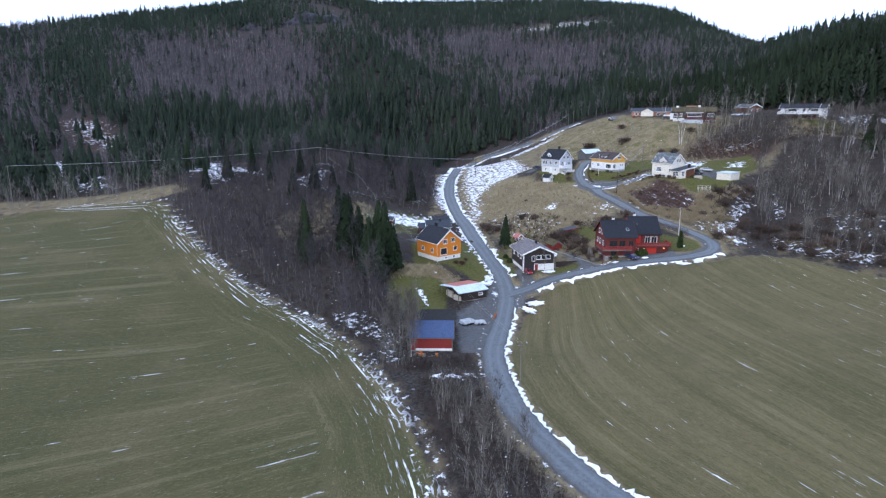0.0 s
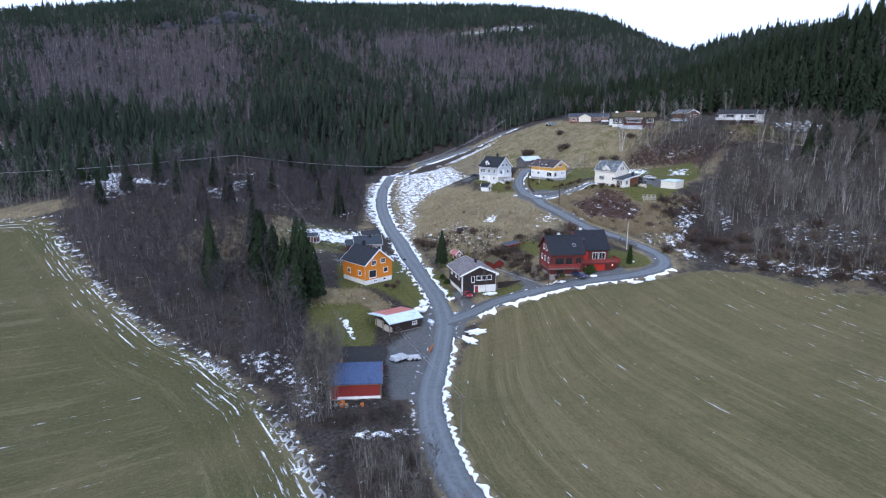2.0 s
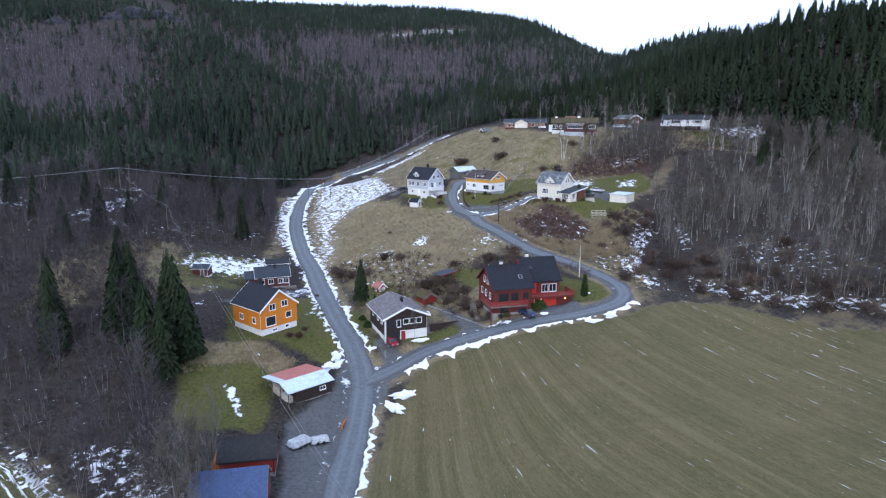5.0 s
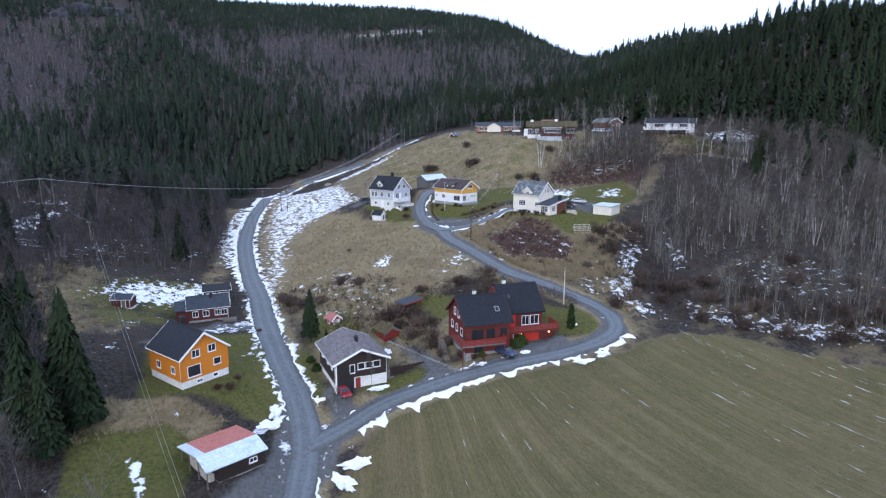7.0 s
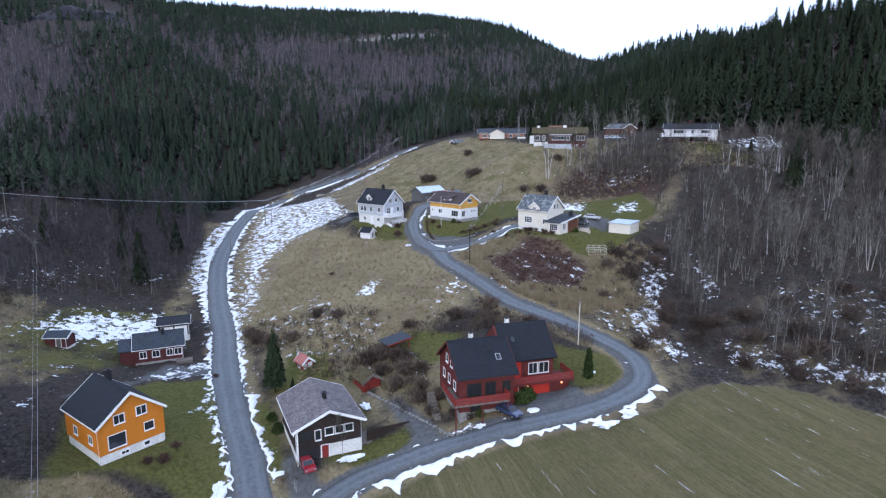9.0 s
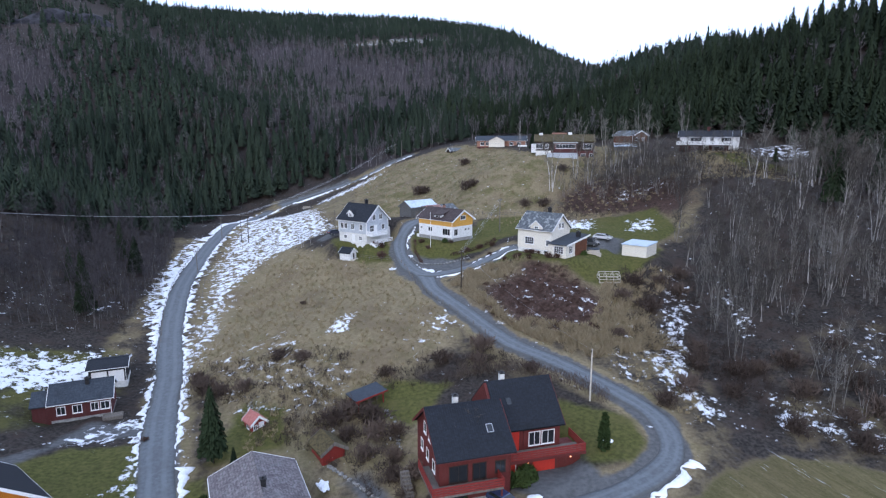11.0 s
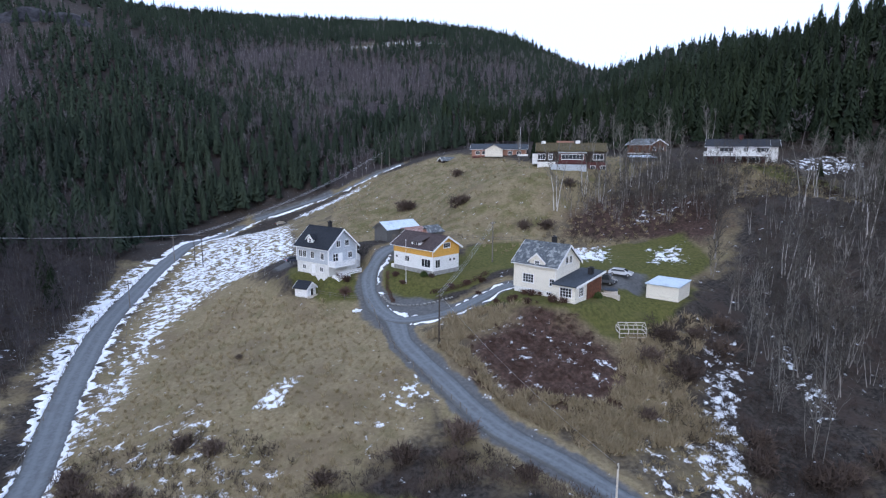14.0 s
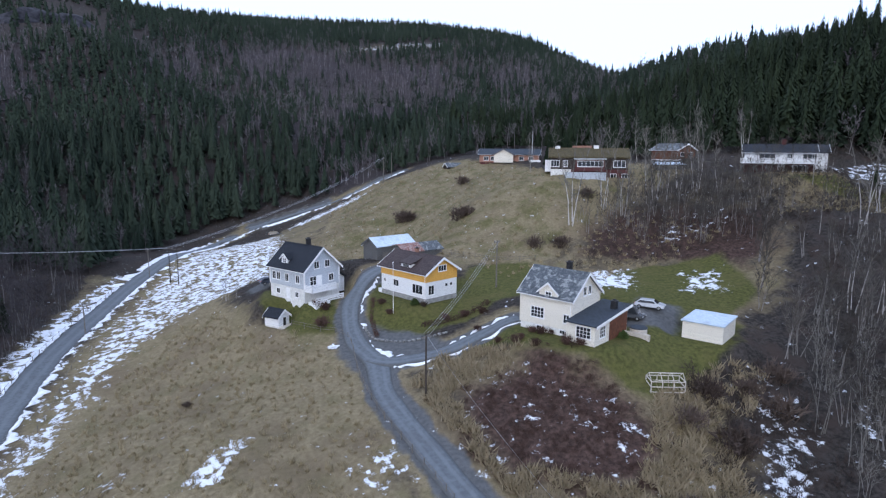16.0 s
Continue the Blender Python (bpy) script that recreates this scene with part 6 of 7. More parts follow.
# the large red house of two wings
h = gable_house("house", "large dark red house with charcoal roofs and red balconies", "house", 53.6, 183.6, 7.4, 2, 9.2, 11.0, 6.2, 10.2, M_DARKRED, M_SLATE, over=0.55, foot=0.4, foot_mat=M_GREYWALL, trim=M_DARKRED)
part("rear_wing", prism([(-0.1, 0.0), (9.6, 0.0), (9.6, 6.2), (4.75, 10.6), (-0.1, 6.2)], 4.62, 14.0), M_DARKRED, h)
for sgn, y0, y1, z0, z1 in ((-1, 4.75, -0.7, 10.65, 5.65), (1, 4.75, 10.2, 10.65, 5.65)):
    pts = [(y0, z0), (y0, z0 + 0.18), (y1, z1 + 0.18), (y1, z1)]
    part("wing_roof", prism(pts if sgn < 0 else pts[::-1], 4.66 if sgn > 0 else 5.0, 14.5), M_SLATE, h)
    part("bargeboard", prism([(y0, z0 - 0.15), (y0, z0 + 0.2), (y1, z1 + 0.2), (y1, z1 - 0.15)], 14.5, 14.55), M_DARKRED, h)
skylight(h, 2.6, 3.2, 11.0, 6.2, 10.2)
bm = boxes((-0.35, 0.35, -0.5, 0.5, -0.05, 0.1))
bm.transform(Matrix.Translation((7.4, 2.35, 8.6)) @ Matrix.Rotation(math.atan(0.9), 4, "X"))
part("skylight", bm, M_GLASS, h)
chimney(h, -0.6, 1.2, 9.2, 10.95, M_CONCRETE, 0.33)
chimney(h, 7.6, 5.6, 9.8, 11.45, M_CONCRETE, 0.33)
part("bright_panel", boxes((5.2, 8.0, -0.18, -0.05, 2.6, 5.6)), M_BRIGHTRED, h, "bright red board wall")
part("bay", boxes((8.6, 13.4, -0.2, -0.05, 3.0, 5.3)), M_DARKRED, h)
window(h, "y-", 1, 0.4, 10.2, 3.2, 1.5, 1.8, (1, 0), M_TRIM)
window(h, "y-", 1, 0.4, 12.2, 3.2, 1.7, 1.8, (1, 0), M_TRIM)
for at, sill, w, hh in ((-2.2, 2.9, 2.2, 2.0), (0.5, 2.9, 1.6, 2.0), (3.2, 3.4, 1.2, 1.4), (-2.0, 0.5, 1.6, 1.6)):
    window(h, "y-", 9.2, 11.0, at, sill, w, hh, (1, 0), M_BROWN)
for at, sill in ((-3.0, 3.3), (0.0, 3.3), (2.8, 3.3), (-1.2, 6.4), (1.2, 6.4)):
    window(h, "x-", 9.2, 11.0, at, sill, 1.0, 1.3, (0, 0), M_TRIM)
part("balcony_floor", boxes((-6.0, 2.9, -7.6, -5.5, 2.3, 2.6), (-6.0, -4.6, -5.5, -0.5, 2.3, 2.6)), M_WOOD, h)
railing(h, -6.0, 2.9, -7.55, -7.55, 2.5, 1.15, M_RED, 8, 4, "balcony_rail")
railing(h, -5.95, -5.95, -7.55, -0.5, 2.5, 1.15, M_RED, 6, 4, "balcony_rail")
railing(h, 2.9, 2.9, -7.5, -5.55, 2.5, 1.15, M_RED, 3, 4, "balcony_rail")
for x in (-5.8, -1.5, 2.7):
    part("balcony_post", boxes((x - 0.09, x + 0.09, -7.5, -7.32, -2.5, 2.4)), M_DARKRED, h)
part("terrace_floor", boxes((4.7, 16.6, -2.6, -0.05, 2.3, 2.6)), M_WOOD, h)
railing(h, 4.8, 16.6, -2.55, -2.55, 2.55, 1.1, M_RED, 10, 4, "terrace_rail")
railing(h, 16.55, 16.55, -2.5, 2.0, 2.55, 1.1, M_RED, 4, 4, "terrace_rail")
part("garage_wall", boxes((4.7, 16.4, -1.6, 2.0, -2.0, 2.3)), M_DARKRED, h)
part("garage_door", boxes((9.4, 12.6, -1.68, -1.58, -0.3, 2.0)), M_BRIGHTRED, h, "bright red garage door")
door(h, "y-", 1, 3.2, 6.4, -0.2, 1.0, 2.1, M_BRIGHTRED, "bright red front door")
for x in (8.6, 14.9):
    lamp = part("wall_lamp", boxes((x - 0.08, x + 0.08, -1.78, -1.6, 1.5, 1.8)), M_LAMP, h, "lit orange wall lamp")
chimney_pot = part("flat_roof_edge", boxes((4.65, 16.7, -2.7, -2.6, 2.2, 2.62)), M_DARKRED, h)
for i in range(9):
    part("stair_step", boxes((-7.8, -6.7, 1.6 - 0.5 * i, 2.1 - 0.5 * i, -1.6 - 0.28 * i, 0.9 - 0.28 * i)), M_WOOD, h)

h = gable_house("house", "small maroon house with grey roof and white windows", "house", -2.0, 221.2, 5.8, 9, 8.8, 6.4, 3.3, 5.3, M_MAROON, M_BLUESLATE, over=0.4, foot=0.4, foot_mat=M_GREYWALL)
for at, w in ((-2.9, 1.1), (-0.6, 1.2), (1.9, 1.0), (3.4, 1.2)):
    window(h, "y-", 8.8, 6.4, at, 1.3, w, 1.2, (1, 0))
chimney(h, 0.8, -0.6, 4.6, 6.0, M_DARK, 0.28)
part("lean_to", prism([(-2.8, -0.5), (2.8, -0.5), (2.8, 2.9), (0, 4.3), (-2.8, 2.9)], -7.0, -4.4), M_MAROON, h)
part("lean_to_roof", prism([(-3.1, 2.85), (0, 4.4), (3.1, 2.85), (3.1, 3.02), (0, 4.6), (-3.1, 3.02)], -7.3, -4.38), M_BLUESLATE, h)
part("deck", boxes((3.0, 6.0, -5.0, -3.2, -0.6, 0.3)), M_WOOD, h)

h = gable_house("garage", "black garage with two white doors", "garage", -1.2, 233.5, 6.9, 8, 6.2, 6.0, 2.9, 3.6, M_BLACK, M_SLATE, over=0.4, foot=0.2)
for at in (-1.4, 1.4):
    door(h, "y-", 6.2, 6.0, at, 0.1, 2.3, 2.1, M_TRIM, "white garage door")

h = gable_house("shed", "small maroon shed with dark flat roof", "shed", -20.5, 223.5, 9.0, -12, 4.2, 3.0, 2.3, 3.0, M_MAROON, M_BLUESLATE, over=0.3, foot=0.2)
door(h, "y-", 4.2, 3.0, 0.5, 0.2, 0.9, 1.9, M_WOOD, "grey plank door")

# barns beside the road
h = gable_house("barn", "red barn with blue sheet-metal roof", "barn", -2.5, 131.2, -2.6, -1, 9.4, 6.6, 3.5, 6.0, M_RED, M_BLUETIN, over=0.35, foot=0.3, foot_mat=M_GREYWALL, trim=M_WOOD)
part("white_plinth", boxes((-3.6, 4.6, -3.42, -3.34, 0.25, 0.75)), M_TRIM, h)
door(h, "x+", 9.4, 6.6, 0.0, 0.2, 2.4, 2.4, M_RED, "red plank barn door", M_RED)
window(h, "x+", 9.4, 6.6, 0.0, 3.6, 0.8, 0.7)
corner_boards(h, 9.44, 6.64, 0.3, 3.4, M_WOOD)
part("loading_ramp", prism([(-5.6, -1.4), (-3.3, -1.4), (-3.3, 0.2), (-5.6, -0.8)], 1.0, 3.6), M_WOOD, h)
h = gable_house("barn", "old red shed with black felt roof", "barn", -1.2, 142.1, -2.7, -2, 8.1, 5.6, 2.9, 5.1, M_RED, M_BLACK, over=0.35, foot=0.3, foot_mat=M_GREYWALL, trim=M_BLACK)
part("side_shed", boxes((-5.2, -4.05, -2.2, 1.6, -1.0, 2.2)), M_ORANGEPAINT, h)
door(h, "x+", 8.1, 5.6, -1.0, 0.2, 1.6, 2.0, M_RED, "red plank door", M_RED)
h = thing("garage", 6.5, 164.0, -0.5, 30, "dark garage with red and pale blue sheet roof", "garage")
part("foundation", boxes((-3.6, 3.6, -4.7, 4.7, -1.5, 0.2)), M_GREYWALL, h)
part("wall", prism([(-4.8, 0.2), (4.8, 0.2), (4.8, 2.6), (-1.8, 3.6), (-4.8, 2.75)], -3.7, 3.7), M_BROWN, h)
part("roof_slope", prism([(-1.8, 3.62), (5.2, 2.56), (5.2, 2.7), (-1.8, 3.78)], -4.1, 4.1), M_REDTIN, h, "red sheet-metal roof")
part("roof_slope", prism([(-5.3, 2.6), (-1.8, 3.62), (-1.8, 3.8), (-5.3, 2.76)], -5.6, 4.1), M_PALETIN, h, "pale blue sheet-metal roof")
part("canopy", prism([(-1.8, 3.6), (5.2, 2.54), (5.2, 2.68), (-1.8, 3.76)], -5.6, -4.12), M_PALETIN, h)
for y in (-4.6, -1.6, 1.6, 4.6):
    part("canopy_post", boxes((-5.3, -5.15, y - 0.07, y + 0.07, -1.2, 2.7)), M_WOOD, h)
part("stored_timber", boxes((-4.6, -3.8, -3.6, -0.6, -0.4, 1.1), (-4.5, -3.8, 0.4, 3.4, -0.4, 1.5)), M_PALEWOOD, h)
window(h, "y-", 7.4, 9.6, 1.8, 1.3, 1.1, 0.6, (1, 0))
door(h, "x+", 7.4, 9.6, 0.0, 0.0, 2.6, 2.2, M_BROWN, "brown plank garage door")

# small garden houses
h = gable_house("playhouse", "small red playhouse with red roof and white trim", "playhouse", 26.4, 206.4, 6.2, -62, 2.6, 2.4, 1.7, 2.7, M_RED, M_REDTIN, over=0.3, foot=0.2, gutters=False)
door(h, "x+", 2.6, 2.4, 0.4, 0.2, 0.7, 1.4, M_TRIM, "white door")
window(h, "x+", 2.6, 2.4, -0.6, 0.7, 0.5, 0.6)
window(h, "y-", 2.6, 2.4, 0.0, 0.7, 0.7, 0.6)
h = gable_house("shed", "red garden shed with a turf roof", "shed", 37.0, 196.0, 5.6, -70, 4.0, 3.4, 2.1, 3.2, M_RED, M_TURF, over=0.45, foot=0.2, gutters=False, thick=0.3, trim=M_WOOD)
door(h, "x+", 4.0, 3.4, -0.5, 0.2, 0.9, 1.8, M_RED, "red plank door", M_RED)
h = thing("garden_shelter", 43.8, 205.2, 8.7, 20, "open red shelter with sloping dark blue roof", "shelter")
for x in (-2.2, 2.2):
    for y in (-1.5, 1.5):
        part("post", boxes((x - 0.08, x + 0.08, y - 0.08, y + 0.08, -1.2, 2.3 + 0.12 * x)), M_RED, h)
part("back_wall", boxes((-2.3, 2.3, 1.45, 1.55, -1.2, 2.0)), M_RED, h)
bm = boxes((-2.8, 2.8, -2.0, 2.0, -0.08, 0.08))
bm.transform(Matrix.Translation((0, 0, 2.45)) @ Matrix.Rotation(-0.13, 4, "Y"))
part("roof", bm, M_BLUESLATE, h)
bm = boxes((-2.85, 2.85, -2.05, -1.98, -0.16, 0.1))
bm.transform(Matrix.Translation((0, 0, 2.45)) @ Matrix.Rotation(-0.13, 4, "Y"))
part("fascia", bm, M_RED, h)
part("bench", boxes((-1.8, 1.8, 0.9, 1.4, -0.9, 0.45)), M_WOOD, h)

# ---- the upper farm ----
h = gable_house("house", "pale grey two-storey house with charcoal roof and white balcony", "house", 52.4, 279.4, 23.9, -51, 10.5, 8.4, 6.1, 9.8, M_PALEGREY, M_SLATE, over=0.55, foot=2.4, foot_mat=M_CONCRETE)
dormer(h, "y-", -1.2, 8.4, 6.1, 9.8, 1.9, M_WHITE, M_SLATE, reach=0.5)
for at, sill in ((-1.3, 6.1), (1.3, 6.1), (2.2, 3.3)):
    window(h, "x+", 10.5, 8.4, at, sill, 1.1, 1.25, (1, 0))
window(h, "x+", 10.5, 8.4, -2.2, 3.0, 1.4, 1.6, (1, 1))
door(h, "x+", 10.5, 8.4, -0.7, 2.5, 0.9, 2.1, M_TRIM, "white glazed balcony door")
for at in (-4.0, -2.6, 0.0, 3.2):
    window(h, "y-", 10.5, 8.4, at, 3.4, 1.0, 1.4, (1, 0))
for at in (-2.8, 2.9):
    window(h, "y-", 10.5, 8.4, at, 0.7, 0.9, 0.9, (1, 0))
door(h, "y-", 10.5, 8.4, 0.3, 0.0, 0.9, 2.0, M_TRIM, "white cellar door")
corner_boards(h, 10.54, 8.44, 2.4, 6.0, M_TRIM)
part("balcony_floor", boxes((5.25, 7.4, -4.2, 1.6, 2.0, 2.3)), M_TRIM, h)
railing(h, 7.35, 7.35, -4.15, 1.6, 2.2, 1.05, M_WHITE, 6, 4, "balcony_rail")
railing(h, 5.3, 7.35, -4.15, -4.15, 2.2, 1.05, M_WHITE, 3, 4, "balcony_rail")
part("stair_side", boxes((6.4, 8.6, -4.4, -1.0, -0.8, 0.35)), M_WHITE, h)
railing(h, 8.5, 8.5, -4.3, 2.4, 0.3, 0.9, M_WHITE, 6, 3, "deck_rail")
chimney(h, 0.8, 0.5, 9.0, 11.1, M_DARK, 0.35)
part("annex", prism([(3.9, 0), (7.4, 0), (7.4, 2.9), (5.6, 4.1), (3.9, 2.9)], -0.5, 3.2), M_WHITE, h)
part("annex_roof", prism([(3.7, 2.8), (5.6, 4.2), (7.8, 2.75), (7.8, 2.92), (5.6, 4.4), (3.7, 2.98)], -0.9, 3.6), M_SLATE, h)

h = gable_house("playhouse", "small white playhouse with charcoal roof on a deck", "playhouse", 47.3, 272.2, 20.0, -42, 3.4, 2.8, 1.9, 3.0, M_WHITE, M_SLATE, over=0.3, foot=0.2, gutters=False)
# Solid door in dark colour, standing for the shade inside an open doorway.
door(h, "x+", 3.4, 2.8, 0.1, 0.2, 0.7, 1.5, M_DARK, "closed door coloured dark for the shade of an open doorway")
part("deck", boxes((1.7, 3.6, -1.6, 1.8, -0.9, 0.18)), M_PALEWOOD, h)

h = gable_house("house", "yellow and white house with brown tiled roof", "house", 73.4, 269.8, 25.3, -58, 12.4, 7.8, 5.4, 7.7, M_WHITE, M_BROWNTILE, over=0.6, foot=0.7, foot_mat=M_GREYWALL, upper=M_YELLOW, split=3.7)
bm = boxes((-1.4, 1.4, -0.7, 0.7, 0, 1.0))
bm.transform(Matrix.Translation((0.6, -2.9, 5.35)))
d = part("dormer", bm, M_WHITE, h)
part("dormer_roof", prism([(-3.95, 6.35), (-3.95, 6.5), (-0.7, 7.5), (-0.7, 7.35)], -1.0, 2.2), M_BROWNTILE, d)
window(h, "y-", 12.4, 7.22, 0.6, 5.5, 1.6, 0.75, (2, 0))
for at, w, sill, hh in ((-1.9, 1.4, 1.9, 1.1), (4.0, 2.6, 1.4, 1.6), (-5.2, 0.6, 2.3, 0.6)):
    window(h, "y-", 12.4, 7.8, at, sill, w, hh, (2, 0) if w > 2 else (1, 0))
window(h, "x+", 12.4, 7.8, -2.6, 1.4, 1.3, 1.6, (1, 0))
window(h, "x+", 12.4, 7.8, 1.2, 2.4, 0.6, 0.5, (0, 0))
window(h, "x+", 12.4, 7.8, 2.4, 2.4, 0.6, 0.5, (0, 0))
window(h, "x+", 12.5, 7.8, 0.1, 5.4, 1.9, 0.95, (2, 0))
part("entrance_stair", boxes((-7.2, -6.2, -3.9, -1.8, -1.0, 0.6)), M_TRIM, h)
chimney(h, -1.0, 0.5, 7.2, 8.6, M_BRICK, 0.3)

h = gable_house("barn", "weathered grey plank barn with pale blue metal roof", "barn", 71.0, 294.3, 27.2, 28, 10.2, 5.3, 4.2, 5.7, M_OLDGREY, M_PALETIN, over=0.35, foot=0.3, foot_mat=M_STONE, trim=M_OLDGREY, gutters=False)
door(h, "x-", 10.2, 5.3, 0.0, 0.2, 1.8, 2.2, M_OLDGREY, "grey plank barn door", M_OLDGREY)
part("rear_shed", prism([(-7.2, -0.5), (-2.65, -0.5), (-2.65, 4.0), (-4.8, 4.4), (-7.2, 3.0)], -1.0, 9.5), M_OLDGREY, h)
part("rusty_roof", prism([(-7.5, 2.95), (-4.8, 4.5), (-2.6, 4.1), (-2.6, 4.25), (-4.8, 4.68), (-7.5, 3.1)], -1.3, 4.4), M_RUSTTIN, h, "rusty striped metal roof")
part("grey_roof", prism([(-7.5, 2.9), (-4.8, 4.45), (-2.6, 4.05), (-2.6, 4.2), (-4.8, 4.63), (-7.5, 3.05)], 4.45, 10.0), M_LICHEN, h)
for k in range(5):
    part("leaning_board", rod((-5.3 + 0.2 * k, -5.5 + 0.4 * k, -0.3), (-4.0 + 0.4 * k, -3.4, 3.0), 0.08, 4), M_WOOD, h)

h = gable_house("house", "cream wooden house with lichened slate roof", "house", 91.1, 244.8, 25.4, -55, 8.9, 8.1, 5.6, 8.8, M_CREAM, M_LICHEN, over=0.5, foot=0.8, foot_mat=M_CONCRETE)
dormer(h, "y-", 0.6, 8.1, 5.6, 8.8, 3.2, M_CREAM, M_LICHEN, base=-0.3, reach=-0.3)
for at, sill, w, hh, bars in ((-1.4, 1.9, 2.2, 1.5, (3, 2)), (3.6, 1.9, 0.9, 1.2, (1, 1)), (-1.0, 0.15, 0.8, 0.5, (1, 0)), (3.0, 0.15, 0.8, 0.5, (1, 0))):
    window(h, "y-", 8.9, 8.1, at, sill, w, hh, bars)
for at in (-0.5, 0.9):
    window(h, "x+", 8.9, 8.1, at, 5.6, 0.8, 1.2, (1, 0))
window(h, "x-", 8.9, 8.1, 0.0, 2.0, 1.2, 1.3, (1, 1))
corner_boards(h, 8.94, 8.14, 0.8, 5.5, M_CREAM)
chimney(h, 1.0, 0.7, 8.0, 10.0, M_DARK, 0.35)
part("annex_wall", prism([(-5.4, -1.5), (4.4, -1.5), (4.4, 3.9), (-5.4, 2.7)], 4.46, 9.0), M_CREAM, h)
part("annex_roof", prism([(-5.9, 2.7), (-5.9, 2.86), (5.0, 4.15), (5.0, 3.99)], 4.5, 9.5), M_BLUESLATE, h)
part("annex_bargeboard", prism([(-5.9, 2.5), (-5.9, 2.9), (5.0, 4.2), (5.0, 3.8)], 9.5, 9.55), M_TRIM, h)
part("rust_wall", boxes((9.0, 9.08, -1.2, 4.2, -0.6, 3.2)), M_RUSTWALL, h, "rust brown panelled end wall")
window(h, "y-", 1, 10.8, 7.2, 0.8, 2.2, 1.5, (3, 2))
window(h, "x+", 18.0, 1, -3.2, 0.8, 1.5, 1.5, (2, 2))
chimney(h, 8.0, 2.0, 3.6, 4.9, M_DARK, 0.4)

h = thing("garage", 112.3, 237.7, 24.7, -52, "low cream garage with pale blue flat roof", "garage")
part("wall", boxes((-2.9, 2.9, -3.3, 3.3, -1.5, 2.6)), M_CREAM, h)
bm = boxes((-3.1, 3.1, -3.5, 3.5, 2.6, 2.78))
bm.transform(Matrix.Rotation(0.03, 4, "X"))
part("roof", bm, M_PALETIN, h)
door(h, "x-", 5.8, 6.6, 0.0, 0.0, 2.6, 2.1, M_TRIM, "white garage door")

h = thing("greenhouse", 99.2, 228.2, 20.9, -15, "empty pale wooden greenhouse frame", "greenhouse")
for x in (-2.2, -0.75, 0.75, 2.2):
    for y in (-1.2, 1.2):
        part("post", boxes((x - 0.05, x + 0.05, y - 0.05, y + 0.05, -0.8, 1.5)), M_PALEWOOD, h)
    for s in (-1, 1):
        part("rafter", rod((x, s * 1.2, 1.5), (x, 0, 2.3), 0.05, 4), M_PALEWOOD, h)
for y, z in ((-1.2, 1.5), (1.2, 1.5), (0, 2.3), (-1.2, 0.1), (1.2, 0.1), (-1.2, 0.8), (1.2, 0.8)):
    part("beam", boxes((-2.25, 2.25, y - 0.05, y + 0.05, z - 0.05, z + 0.05)), M_PALEWOOD, h)
for x in (-2.2, 2.2):
    for z in (0.1, 0.8, 1.5):
        part("beam", boxes((x - 0.05, x + 0.05, -1.2, 1.2, z - 0.05, z + 0.05)), M_PALEWOOD, h)

# ---- houses along the hilltop ----
h = gable_house("house", "brown hilltop house with turf roof and white panels", "house", 126, 309.4, 47.6, -22, 19.4, 9, 3.2, 5.2, M_BROWN, M_TURF, over=0.6, foot=0.1, gutters=False, thick=0.35, trim=M_WOOD)
part("cellar", boxes((-4.5, 9.7, -4.6, -3.0, -3.6, 0.1)), M_MAROON, h)
part("bay_wall", boxes((-3.5, 3.8, -6.2, -4.5, -0.3, 2.6)), M_MAROON, h)
part("bay_roof", prism([(-6.6, 2.6), (-4.4, 3.0), (-4.4, 3.12), (-6.6, 2.72)], -3.9, 4.2), M_STEEL, h)
part("terrace_wall", boxes((-6.0, 4.2, -7.0, -6.2, -4.0, -0.6)), M_PALEGREY, h, "pale blue-grey boarded terrace wall")
for at, w in ((-8.6, 2.0), (-6.0, 1.0), (7.6, 2.8)):
    window(h, "y-", 19.4, 9, at, 0.8, w, 1.5, (2, 0))
window(h, "y-", 19.4, 12.4, 0.2, 0.9, 6.2, 1.3, (5, 0))
for at in (6.2, 9.0):
    window(h, "y-", 19.4, 9.2, at, -2.4, 1.3, 1.4, (1, 0))
part("side_shed", boxes((-11.2, -9.7, -3.4, 0.0, -0.6, 2.4)), M_WHITE, h)
chimney(h, -8.0, 0.0, 4.5, 6.1, M_TRIM, 0.6)
chimney(h, 2.0, 0.3, 4.5, 6.3, M_TRIM, 0.65)
part("upper_roof_house", boxes((-4.0, 1.0, 2.0, 5.5, 3.0, 6.2)), M_BRICK, h)

